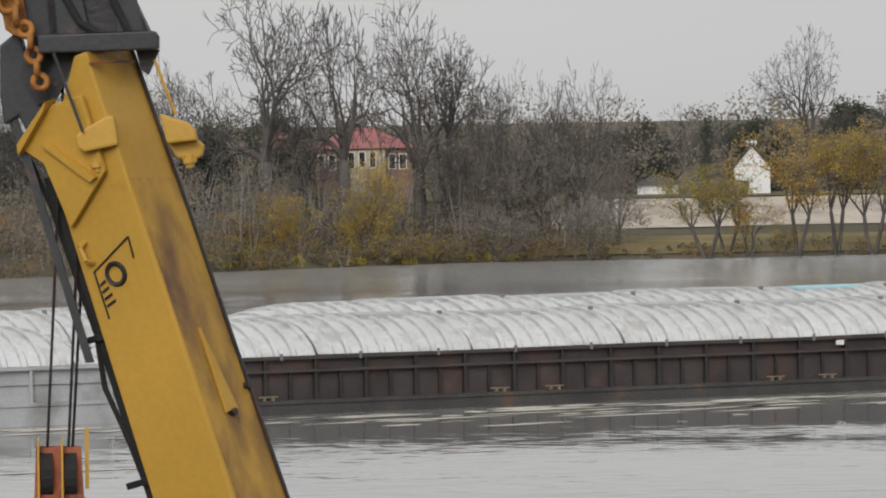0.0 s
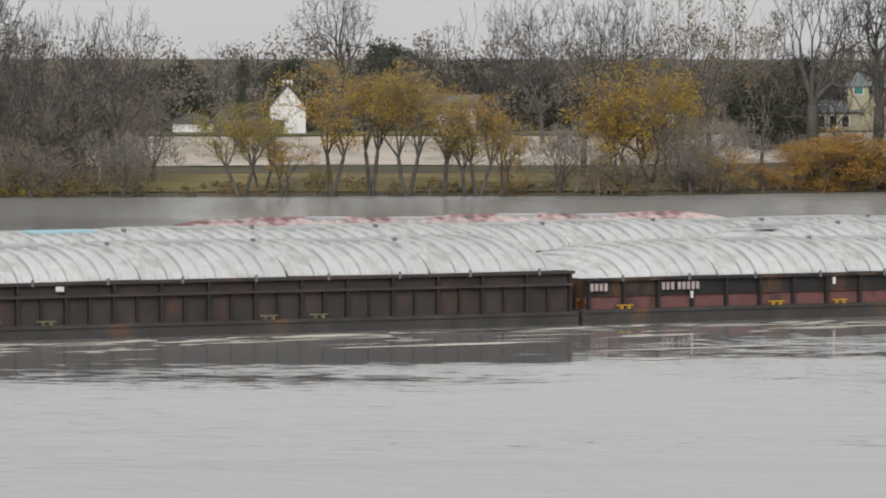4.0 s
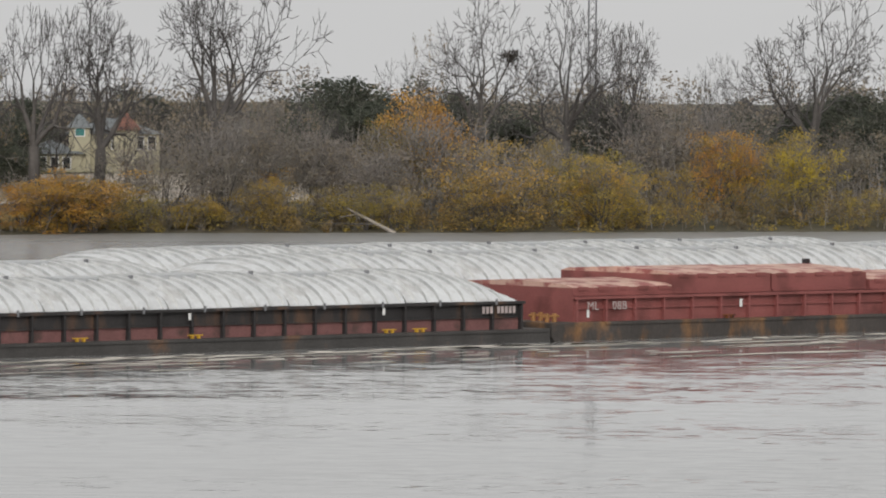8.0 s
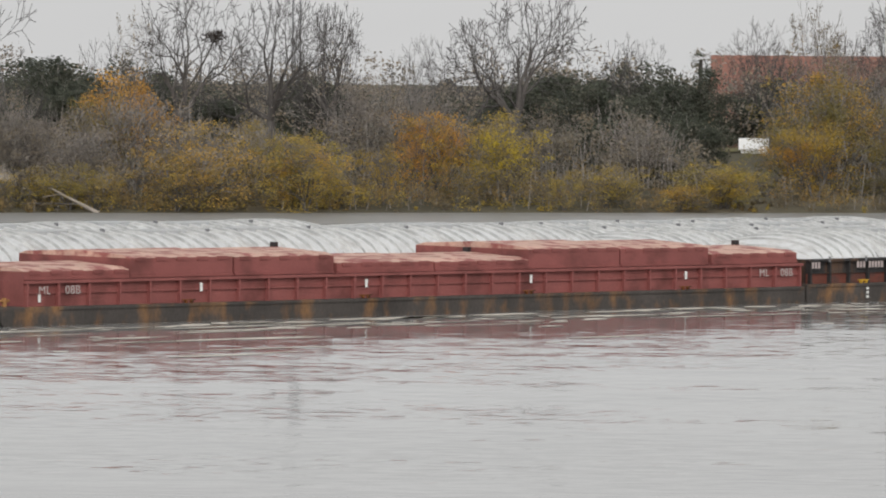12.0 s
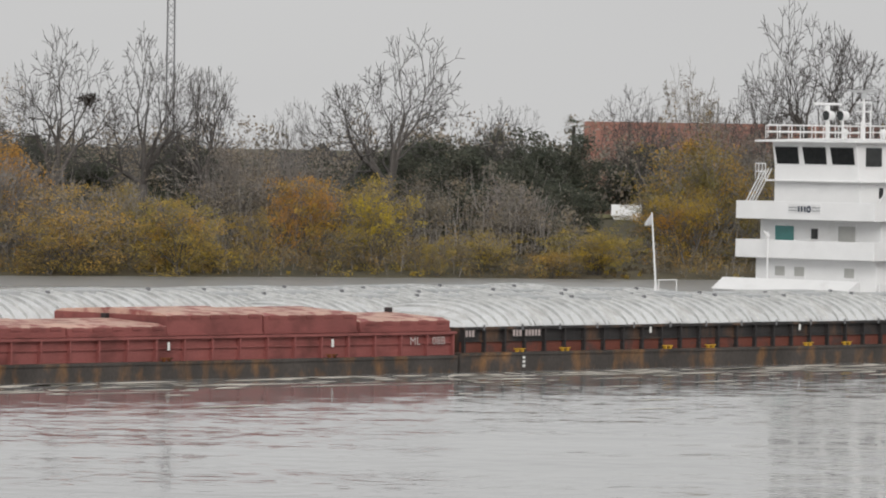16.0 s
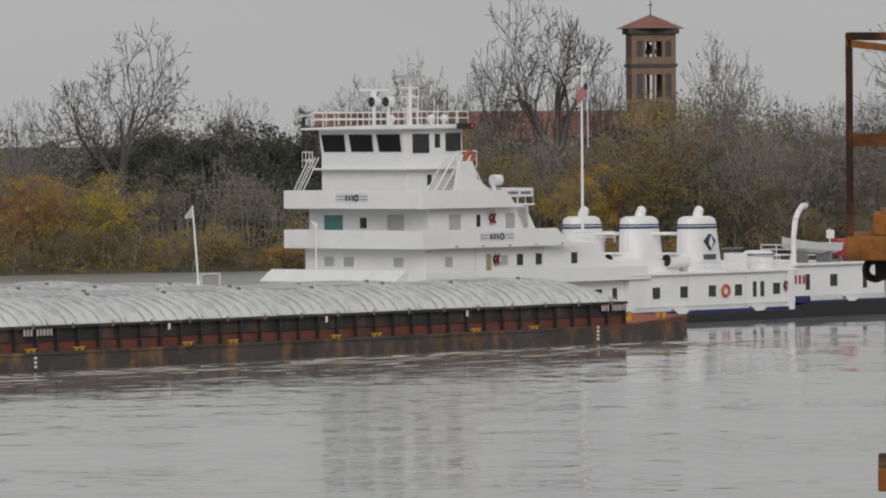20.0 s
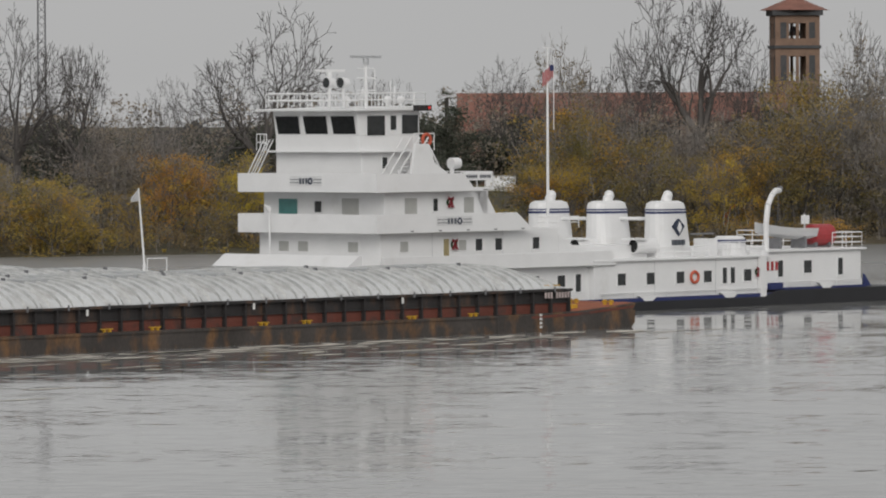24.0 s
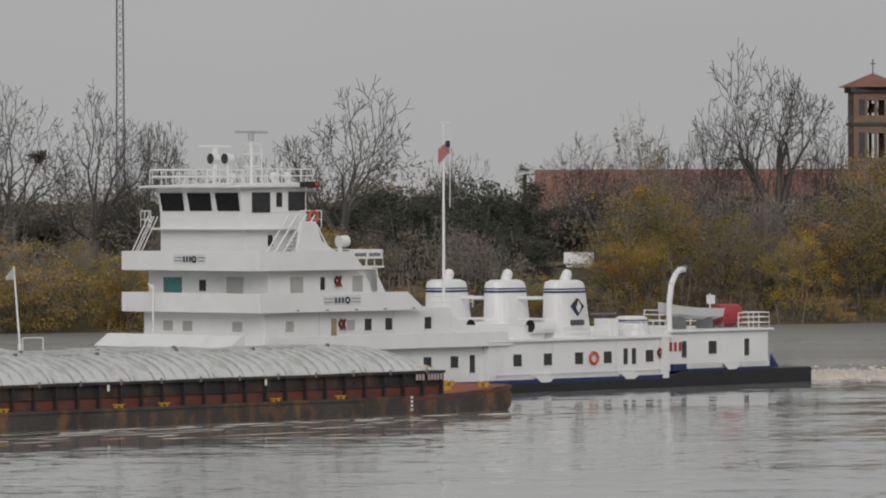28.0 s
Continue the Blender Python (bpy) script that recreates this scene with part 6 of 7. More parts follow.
plant("olive", 6.25, 578, 13.0, 8.7)
plant("orange", 2.08, 546, 8.4, 6.0)
plant("gold", 0.77, 532, 7.1, 6.9)
plant("gold", 5.07, 545, 4.7, 7.1)
plant("orange", 6.14, 571, 12.6, 10.8)
plant("gold", 7.51, 561, 8.5, 6.2)
plant("olive", 8.19, 570, 11.7, 11.4)
plant("olive", 8.43, 583, 16.6, 11.1)
plant("orange", 7.79, 564, 9.7, 8.5)
plant("olive", 6.82, 563, 10.7, 8.4)
plant("gold", 8.65, 561, 2.0, 5.6)
plant("gold", 7.96, 556, 2.2, 3.9)
plant("gold", 0.70, 535, 6.8, 9.1)
plant("olive", 0.30, 537, 7.7, 5.9)
plant("ever", 4.07, 580, 11.9, 11.6)
plant("ever", 3.50, 596, 10.5, 11.9)
plant("ever", 4.82, 570, 7.8, 5.7)
plant("ever", 2.93, 595, 9.0, 8.9)
plant("ever", -1.77, 586, 10.7, 14.1)
plant("ever", -2.28, 579, 9.6, 8.7)
plant("ever", 3.67, 583, 10.9, 10.5)
plant("ever", 4.24, 579, 10.5, 6.9)
plant("ever", 4.48, 573, 6.4, 6.3)
plant("ever", 1.04, 594, 8.7, 11.9)
plant("ever", -0.34, 593, 8.0, 9.5)
plant("ever", -9.23, 607, 10.5, 7.9)
plant("ever", -10.23, 606, 8.8, 6.7)
plant("ever", -8.37, 605, 9.5, 9.7)
plant("ever", -5.34, 568, 8.6, 8.5)
plant("ever", -7.85, 605, 7.6, 7.3)
plant("ever", -11.29, 601, 8.5, 5.4)
plant("brush", -12.71, 512, 10.5, 8.2)
plant("ever", -9.26, 605, 10.7, 7.3)
plant("ever", -10.23, 602, 8.9, 6.6)
plant("ever", -14.09, 586, 9.6, 10.0)
plant("ever", -15.81, 535, 9.4, 8.0)
plant("ever", -15.12, 549, 9.8, 8.2)
plant("ever", -11.40, 592, 8.9, 6.5)
plant("ever", -5.36, 566, 8.4, 7.9)
plant("ever", -1.70, 584, 10.9, 9.3)
plant("ever", -1.07, 581, 11.7, 9.3)
plant("brush", -2.78, 542, 11.6, 7.6)
plant("olive", 6.56, 563, 2.0, 7.3)
plant("olive", 9.08, 586, 14.5, 10.5)
plant("brush", 9.94, 588, 11.1, 11.8)
plant("ever", 2.96, 591, 9.6, 10.6)
# the ragged skyline behind the levee: bare crowns and evergreens by turns
rng = random.Random(31)
for k in range(120):
    az = -18.5 + 32.5 * (k + rng.uniform(0.1, 0.9)) / 120
    far = bank(az) * rng.uniform(95, 150)
    kind = rng.choice(("haze", "dense", "haze", "dense", "ever"))
    plant(kind, az, shore(az) + far, bank(az) * rng.uniform(7.0, 11.5), rng.uniform(6.0, 11.0))


# unbroken wood behind the single trees, and the undergrowth along the waterline
def wood_band(name, label, n, az0, az1, o0, o1, h0, h1, size, material, seed, twigs, low=0.0):
    rs = np.random.RandomState(seed)
    m = n // 55
    az = rs.uniform(az0, az1, m)
    off = rs.uniform(o0, o1, m)
    hill = np.array([0.5 + 0.75 * noise.noise(Vector((a * 1.6, seed * 3.1, 0))) + 0.75 * noise.noise(Vector((a * 6.0, seed, 1))) for a in az])
    top = (h0 + (h1 - h0) * np.clip(hill, 0, 1)) * np.where((np.abs(az - 5.3) < 0.27) & (o1 < 80), 0.12, 1.0) * np.where((np.abs(az + 14.2) < 0.5) & (o1 < 80), 0.6, 1.0)
    k = np.interp(az, SHORE_AZ, BANK_SIZE)
    d = np.array([shore(a) for a in az]) + off * k
    top *= k
    x, y = d * np.sin(np.radians(az)), d * np.cos(np.radians(az))
    g = k * np.interp(off, (0, 15, 45, 70, 80, 100), (0.05, 1.2, 2.0, 5.2, 5.4, 4.5))
    r = np.minimum(size * 8.0 * rs.uniform(0.6, 1.4, m), top * 0.5 + 0.15)
    z = g + r * 0.5 + np.maximum(top - 1.5 * r, 0.0) * rs.uniform(low, 1, m)
    pts = clumped(rs, np.stack([x, y, z], 1), r, n)
    pts[:, 2] = np.maximum(pts[:, 2], 0.05)
    me = leaf_mesh(name, pts, size, material, seed)
    ob = tagged(new(name, me), label, "woods", kind="stuff")
    if twigs:
        m = int(twigs)
        az = rs.uniform(az0, az1, m)
        off = rs.uniform(o0, o1, m)
        k = np.interp(az, SHORE_AZ, BANK_SIZE)
        d = np.array([shore(a) for a in az]) + off * k
        g = k * np.interp(off, (0, 15, 45, 70, 80, 100), (0.05, 1.2, 2.0, 5.2, 5.4, 4.5))
        hill = np.array([0.5 + 0.75 * noise.noise(Vector((a * 1.6, seed * 3.1, 0))) + 0.75 * noise.noise(Vector((a * 6.0, seed, 1))) for a in az])
        hh = k * (h0 + (h1 - h0) * np.clip(hill, 0, 1)) * rs.uniform(0.4, 1.25, m) * np.where(np.abs(az - 5.3) < 0.3, 0.12, 1.0)
        base = np.stack([d * np.sin(np.radians(az)), d * np.cos(np.radians(az)), g - 0.2], 1)
        tip = base + np.stack([rs.normal(0, 0.16, m) * hh, rs.normal(0, 0.16, m) * hh, hh], 1)
        start = base + (tip - base) * rs.uniform(0, 0.7, (m, 1)) * (rs.uniform(size=(m, 1)) > 0.3)
        r = rs.uniform(0.015, 0.05, (m, 1))
        side = np.stack([np.ones(m), np.zeros(m), np.zeros(m)], 1) * r
        deep = np.stack([np.zeros(m), np.ones(m), np.zeros(m)], 1) * r
        v = np.stack([start - side - deep * 0.6, start + side - deep * 0.6, start + deep, tip], 1).reshape(-1, 3)
        k = np.arange(m)[:, None] * 4
        f = np.concatenate([k + np.array([[0, 1, 3]]), k + np.array([[1, 2, 3]]), k + np.array([[2, 0, 3]])])
        tagged(new(name + "_stems", np_mesh(name + "_stems", v, f, [TWIG])), "grey bare stems in the undergrowth", "woods", kind="stuff")


wood_band("far_woods", "dark continuous woodland behind the levee", 50000, -19, 15, 84, 105, 7.5, 13.0, 0.24, LEAF_WOOD, 3, 0)
# the last wood on the horizon: a long uneven wall of crowns
n = 2600
az = np.linspace(-21, 17, n)
rag = np.array([2.2 * noise.noise(Vector((u * 1.1, 4.0, 0))) + 1.5 * noise.noise(Vector((u * 4.7, 9.0, 0))) + 0.9 * noise.noise(Vector((u * 17.0, 2.0, 0))) + 0.6 * noise.noise(Vector((u * 55.0, 7.0, 0))) for u in az])
rows = []
crest = np.interp(az, (-16, -10, -7, -4.5, -1.5, 0, 5, 14), (8.4, 8.0, 8.2, 9.4, 10.2, 10.6, 11.2, 11.4))
for d, z in ((900.0, np.full(n, 2.0)), (903.0, crest + rag), (915.0, crest - 0.4 + rag[::-1]), (918.0, np.full(n, 2.0))):
    rows.append(np.stack([d * np.sin(np.radians(az)), d * np.cos(np.radians(az)), z], 1))
k = np.arange(n - 1)[:, None]
faces = np.concatenate([k + np.array([[j * n, j * n + 1, (j + 1) * n + 1, (j + 1) * n]]) for j in range(3)])
tagged(new("distant_treeline", np_mesh("distant_treeline", np.concatenate(rows), faces, [TREELINE])), "long grey-brown line of distant treetops", "woods", kind="stuff")
wood_band("horizon_woods", "distant grey woodland along the horizon", 34000, -19, 15, 130, 175, 11.0, 15.5, 0.22, LEAF_WOOD, 5, 0, 0.4)
wood_band("mid_woods_west", "grey-brown winter woodland on the batture", 44000, -19, -11.7, 12, 50, 3.5, 12, 0.17, LEAF_WOOD, 11, 1500)
wood_band("mid_woods", "grey-brown winter woodland on the batture", 84000, -3.4, 15, 12, 60, 3.5, 11.0, 0.17, LEAF_WOOD, 12, 3000)
wood_band("undergrowth_west", "low brown undergrowth by the water", 18000, -19, -11.6, 0.2, 9, 0.3, 4.6, 0.13, LEAF_BROWN, 21, 300)
wood_band("undergrowth_gap", "low sparse brown undergrowth by the water", 3600, -7.6, -3.2, 1, 12, 0.8, 3.6, 0.13, LEAF_BROWN, 22, 700)
wood_band("undergrowth", "low brown undergrowth by the water", 34000, -4, 14, 0.2, 9, 0.2, 5.0, 0.13, LEAF_BROWN, 23, 500)
wood_band("undergrowth_meadow", "sparse brown weeds on the grass by the water", 3600, -11.6, -7.5, 0.2, 10, 0.1, 1.9, 0.12, LEAF_BROWN, 27, 500)
wood_band("low_bushes", "low yellow-green bushes at the waterline", 3500, -16.5, -12.5, 0.5, 6, 0.3, 1.8, 0.12, LEAF_YELLOW, 24, 0)
wood_band("low_bushes_east", "low yellow-green bushes at the waterline", 5200, -5, 6.5, 0.5, 7, 0.1, 3.4, 0.12, LEAF_YELLOW, 25, 0)


# ---- buildings behind the levee ----
def house(name, label, category, az, dist, turn=0.0, size=1.0):
    p = polar(az, dist)
    return thing(name, label, category, Matrix.Translation((p.x, p.y, height(p.x, p.y) - 0.2)) @ Matrix.Rotation(radians(-az + turn), 4, "Z") @ Matrix.Scale(size, 4))


def gable(parent, x0, x1, y0, y1, z0, z1, ridge, wall, roof, along="y", over=0.35):
    """A walled block with a pitched roof whose ridge runs along x or y."""
    bm = bmesh.new()
    if along == "y":
        prism(bm, [(x0, z0), (x1, z0), (x1, z1), ((x0 + x1) / 2, ridge - 0.15), (x0, z1)], y0, y1)
    else:
        prism(bm, [(y0, z0), (y1, z0), (y1, z1), ((y0 + y1) / 2, ridge - 0.15), (y0, z1)], x0, x1, axis="x")
    w = part("wall", bm, wall, parent)
    bm = bmesh.new()
    if along == "y":
        m = (x0 + x1) / 2
        k = (ridge - z1) / (m - x0) * over
        prism(bm, [(x0 - over, z1 - k), (m, ridge), (x1 + over, z1 - k), (x1 + over, z1 - k + 0.14), (m, ridge + 0.16), (x0 - over, z1 - k + 0.14)], y0 - over, y1 + over)
    else:
        m = (y0 + y1) / 2
        k = (ridge - z1) / (m - y0) * over
        prism(bm, [(y0 - over, z1 - k), (m, ridge), (y1 + over, z1 - k), (y1 + over, z1 - k + 0.14), (m, ridge + 0.16), (y0 - over, z1 - k + 0.14)], x0 - over, x1 + over, axis="x")
    part("roof", bm, roof, parent)
    return w


def hip(parent, x0, x1, y0, y1, z0, z1, apex, wall, roof, over=0.5):
    """A walled block under a hipped roof."""
    w = bar("wall", wall, parent, x0, x1, y0, y1, z0, z1)
    bm = bmesh.new()
    xm, ym, r = (x0 + x1) / 2, (y0 + y1) / 2, max(0.0, (x1 - x0) - (y1 - y0)) / 2
    b = [bm.verts.new(p) for p in ((x0 - over, y0 - over, z1), (x1 + over, y0 - over, z1), (x1 + over, y1 + over, z1), (x0 - over, y1 + over, z1))]
    t = [bm.verts.new((xm - r - 0.01, ym, apex)), bm.verts.new((xm + r + 0.01, ym, apex))]
    bm.faces.new((b[0], b[1], t[1], t[0]))
    bm.faces.new((b[1], b[2], t[1]))
    bm.faces.new((b[2], b[3], t[0], t[1]))
    bm.faces.new((b[3], b[0], t[0]))
    bm.faces.new(b[::-1])
    part("roof", bm, roof, parent)
    return w


def house_windows(parent, xs, z0, z1, y, wide, material=DARKPANE, trim=HOUSEWHITE):
    for x in xs:
        f = bar("window", trim, parent, x - wide / 2 - 0.1, x + wide / 2 + 0.1, y - 0.08, y - 0.004, z0 - 0.1, z1 + 0.1)
        bar("pane", material, f, x - wide / 2, x + wide / 2, y - 0.1, y - 0.084, z0, z1)


# house with the dusty rose roof
h = house("rose_roof_house", "brick house with a dusty rose metal hip roof", "house", -14.21, 548, size=0.857)
w = hip(h, -5.8, 5.8, 0, 9, 0, 6.3, 8.6, BRICK, ROOFRED, 0.6)
w2 = hip(h, -2.6, 2.6, -1.0, 6.5, 0, 6.35, 8.2, STUCCO, ROOFRED, 0.5)
house_windows(w2, (-1.2, 0.0, 1.2), 4.2, 5.9, -1.0, 0.6)
house_windows(w, (-4.6, -3.4, 3.4, 4.6), 4.0, 5.6, 0, 0.7)
h = house("orange_roof_house", "low house with an orange tile roof", "house", -15.12, 560, size=0.856)
gable(h, -3.0, 2.6, 0, 7, 0, 6.8, 8.4, BRICK, TILE, "x")
# white gabled house with a small cupola
h = house("white_house", "white clapboard house with a steep gable end", "house", -10.26, 556, size=0.840)
w = gable(h, -2.1, 2.1, 0, 11, 0, 3.4, 5.95, HOUSEWHITE, DARKROOF, "y", 0.2)
house_windows(w, (-0.9,), 0.5, 1.9, 0, 0.9, DARKPANE)
for x in (-0.45, 0.0, 0.45):
    bm = bmesh.new()
    tube(bm, (x, 0.4, 5.9), (x, 0.4, 6.3), 0.07, n=6)
    bmesh.ops.create_uvsphere(bm, u_segments=8, v_segments=6, radius=0.2, matrix=Matrix.Translation((x, 0.4, 6.4)))
    part("finial", bm, HOUSEWHITE, h)
h = house("dark_roof_cottage", "low cottage with a charcoal shingle roof", "house", -11.22, 558, size=0.843)
hip(h, -2.4, 2.4, 0, 6, 0, 1.5, 2.7, HOUSEWHITE, DARKROOF)
h = house("white_cabin", "small white cabin behind the orange tree", "house", -6.52, 563, size=0.850)
w = gable(h, -2.0, 2.0, 0, 6, 0, 2.6, 3.8, HOUSEWHITE, SLATE, "x")
house_windows(w, (-1.0, 0.6), 0.9, 2.0, 0, 0.7)
h = house("grey_shed", "low shed with a dark grey roof", "shed", -5.52, 571, size=0.863)
gable(h, -2.6, 2.6, 0, 6, 0, 1.6, 2.4, STUCCO, DARKROOF, "x")
h = house("grey_roof_cottage", "cottage with a pale roof among the yellow trees", "house", -8.57, 558, size=0.841)
gable(h, -2.5, 2.5, 0, 6, 0, 3.4, 4.7, HOUSEWHITE, SLATE, "x")
# yellow house with turret
h = house("yellow_house", "pale yellow house with blue-grey roofs and a small turret", "house", -4.42, 574, size=0.880)
w = hip(h, -7.6, -0.5, 0, 8, 0, 2.5, 4.1, HOUSEYELLOW, SLATE, 0.5)
house_windows(w, (-6.4, -5.0, -3.6, -2.2), 0.8, 2.1, 0, 0.8)
w = hip(h, -2.0, 8.5, 1.5, 10, 0, 4.8, 6.6, HOUSEYELLOW, SLATE, 0.5)
house_windows(w, (3.4, 4.8, 6.2, 7.6), 3.1, 4.5, 1.5, 0.8)
w = hip(h, -1.9, 0.5, 0.4, 3, 0, 5.5, 7.3, HOUSEYELLOW, SLATE, 0.35)
house_windows(w, (-0.7,), 4.6, 5.4, 0.4, 1.0, TEALPANE)
hip(h, 3.2, 6.0, 0.6, 4, 0, 5.3, 7.4, HOUSEYELLOW, TILE, 0.4)
# pale house glimpsed between the trees
h = house("pale_house", "pale house glimpsed between trees", "house", -1.17, 584, size=0.906)
w = gable(h, -3, 3, 0, 6, 0, 3.4, 5.2, STUCCO, SLATE, "x")
house_windows(w, (-1.8, 1.6), 1.4, 3.0, 0, 0.8, HOUSEWHITE)
h = house("white_shed", "small white gabled shed", "shed", 5.32, 608, size=0.959)
h.location.z -= 1.5
w = gable(h, -1.2, 1.7, 0, 4, 0, 2.3, 3.3, HOUSEWHITE, HOUSEWHITE, "x", 0.25)
house_windows(w, (-0.1,), 0.3, 1.3, 0, 0.7)
# the church: long tile roof, low aisle, bell tower
h = house("church", "long brick church with a terracotta tile roof", "church", 6.49, 690, size=0.959)
w = gable(h, -19.5, 21.5, 0, 14, 0, 8.6, 11.9, BRICK, TILE, "x", 0.6)
house_windows(w, [-16 + 4.0 * k for k in range(10)], 4.0, 7.2, 0, 0.9, DARKPANE, STUCCO)
hip(h, -20.5, -14.5, -6, 0, 0, 3.2, 5.2, BRICK, TILE, 0.5)
w = hip(h, -20.2, -15.5, -2, 0, 0, 7.2, 9.0, BRICK, TILE, 0.4)
bar("portal", STUCCO, h, 10.0, 13.5, -2.0, -0.01, 0, 8.3)
h = house("bell_tower", "tan brick bell tower with arched openings and a tile cap", "tower", 8.32, 709, 8.0, size=0.959)
tw = 2.9
bar("shaft", BRICK, h, -tw, tw, -tw, tw, 0, 12.6)
for z0, z1 in ((12.6, 17.7), (18.1, 22.0)):
    for sx in (-1, 1):
        for sy in (-1, 1):
            x0, y0 = (sx * tw - (1.8 if sx > 0 else 0)), (sy * tw - (1.8 if sy > 0 else 0))
            pier = bar("corner_pier", BRICK, h, x0, x0 + 1.8, y0, y0 + 1.8, z0, z1)
            xm, ym = x0 + (0.65 if sx < 0 else 0.4), y0 + (0.65 if sy < 0 else 0.4)
            yf, xf = (y0 - 0.012 if sy < 0 else y0 + 1.8), (x0 - 0.012 if sx < 0 else x0 + 1.8)
            for u0, u1, v0, v1 in ((xm, xm + 0.8, yf, yf + 0.012), (xf, xf + 0.012, ym, ym + 0.8)):
                bar("louvre", DARKROOF, pier, u0, u1, v0, v1, z0 + 0.9, z1 - 0.9)
    for s in (-1, 1):
        q = s * (tw - 0.25)
        for axis in (0, 1):
            for name, u0, u1, a0, a1 in (("mullion", -0.18, 0.18, z0, z1), ("arch_head", -1.15, -0.18, z1 - 1.0, z1), ("arch_head", 0.18, 1.15, z1 - 1.0, z1),
                                         ("parapet", -1.15, -0.18, z0, z0 + 0.9), ("parapet", 0.18, 1.15, z0, z0 + 0.9)):
                if axis:
                    bar(name, BRICK, h, q - 0.25, q + 0.25, u0, u1, a0, a1)
                else:
                    bar(name, BRICK, h, u0, u1, q - 0.25, q + 0.25, a0, a1)
bar("string_course", DARKROOF, h, -tw - 0.2, tw + 0.2, -tw - 0.2, tw + 0.2, 17.7, 18.1)
bar("cornice", DARKROOF, h, -tw - 0.4, tw + 0.4, -tw - 0.4, tw + 0.4, 22.0, 22.7)
bm = bmesh.new()
tube(bm, (0, 0, 22.7), (0, 0, 24.5), 4.6, 0.2, n=8)
part("cap_roof", bm, TILE, h)
bm = bmesh.new()
tube(bm, (0, 0, 24.4), (0, 0, 26.4), 0.07, n=6)
tube(bm, (-0.35, 0, 25.8), (0.35, 0, 25.8), 0.06, n=6)
part("cross", bm, GREASE, h)
bm = bmesh.new()
tube(bm, (0, 0, 19.4), (0, 0, 20.6), 0.85, 0.45, n=14)
part("bell", bm, GREASE, h)
h = house("pavilion", "small pavilion with a terracotta hip roof and white posts", "pavilion", 9.44, 626, size=0.963)
w = hip(h, -2.2, 2.2, 0, 4, 4.4, 5.0, 6.4, HOUSEWHITE, TILE, 0.7)
for x in (-2.0, 0, 2.0):
    for y in (0.2, 3.8):
        bar("post", HOUSEWHITE, h, x - 0.12, x + 0.12, y - 0.12, y + 0.12, 0, 4.4)
# lattice radio mast with dishes
h = house("radio_mast", "tall grey lattice radio mast with two dishes", "mast", 0.69, 659, size=0.915)
for k in range(3):
    a = k * math.tau / 3
    bm = bmesh.new()
    tube(bm, (0.75 * math.cos(a), 0.75 * math.sin(a), 0), (0.5 * math.cos(a), 0.5 * math.sin(a), 40), 0.11, n=5)
    part("mast_leg", bm, STEEL, h)
bm = bmesh.new()
for i in range(40):
    for k in range(3):
        a, b = k * math.tau / 3, ((k + 1) % 3) * math.tau / 3
        r0 = 0.75 - 0.25 * i / 40
        tube(bm, (r0 * math.cos(a), r0 * math.sin(a), i), (r0 * math.cos(b), r0 * math.sin(b), i + 1), 0.05, n=4, caps=False)
part("mast_bracing", bm, STEEL, h)
for z, x in ((36.2, 0.9), (37.6, -0.7), (38.4, 0.8)):
    bm = bmesh.new()
    tube(bm, (x, -0.6, z), (x + 0.1, -0.9, z), 0.5, 0.42, n=14)
    part("dish", bm, GREASE if x > 0.8 else STEEL, h)
# osprey nest, washed-up log, palm, orange excavator arm on the bank
p = polar(-0.12, 552)
nest = thing("stick_nest", "dark ball of sticks high in a bare tree", "nest", Matrix.Translation((p.x, p.y, 16.48)))
rng = random.Random(2)
NEST = mat("dark_nest_sticks", (0.03, 0.022, 0.016), 0.95)
for k in range(110):
    c = Vector((rng.gauss(0, 0.4), rng.gauss(0, 0.4), rng.gauss(0, 0.3)))
    d = Vector((rng.gauss(0, 1), rng.gauss(0, 1), rng.gauss(0, 0.6))).normalized() * rng.uniform(0.3, 0.7)
    bm = bmesh.new()
    tube(bm, c - d, c + d, 0.05, 0.03, n=4)
    part("stick", bm, NEST, nest)
bm = bmesh.new()
chain(bm, [(0, 0, -0.2), (-0.9, 0, -2.0), (-1.7, 0, -3.6), (-3.1, 0, -5.6)], 0.09, n=5)
part("perch_limb", bm, BARK, nest)
p = polar(-1.57, 521)
lg = thing("drift_log", "bleached drift log lying on the waterline", "log", Matrix.Translation((p.x, p.y, 0.3)))
bm = bmesh.new()
tube(bm, (-1.8, 0, 1.9), (0.9, 0, 0.5), 0.07, 0.16, n=7)
tube(bm, (0.9, 0, 0.5), (2.6, 0, -0.35), 0.16, 0.2, n=7)
tube(bm, (-0.9, 0, 1.4), (-2.6, 0.2, 1.1), 0.06, 0.03, n=6)
part("trunk", bm, DRIFTWOOD, lg)
bm = bmesh.new()
tube(bm, (0.9, 0, 0.5), (-4.5, 0.4, 0.5), 0.1, 0.05, n=6)
part("limb", bm, BARK, lg)
p = polar(4.78, 619)
palm = thing("palm_tree", "tall fan palm with a shaggy crown", "palm", Matrix.Translation((p.x, p.y, height(p.x, p.y))))
bm = bmesh.new()
tube(bm, (0, 0, -0.3), (0.2, 0, 9.8), 0.26, 0.2, n=8)
part("trunk", bm, BARK, palm)
bm = bmesh.new()
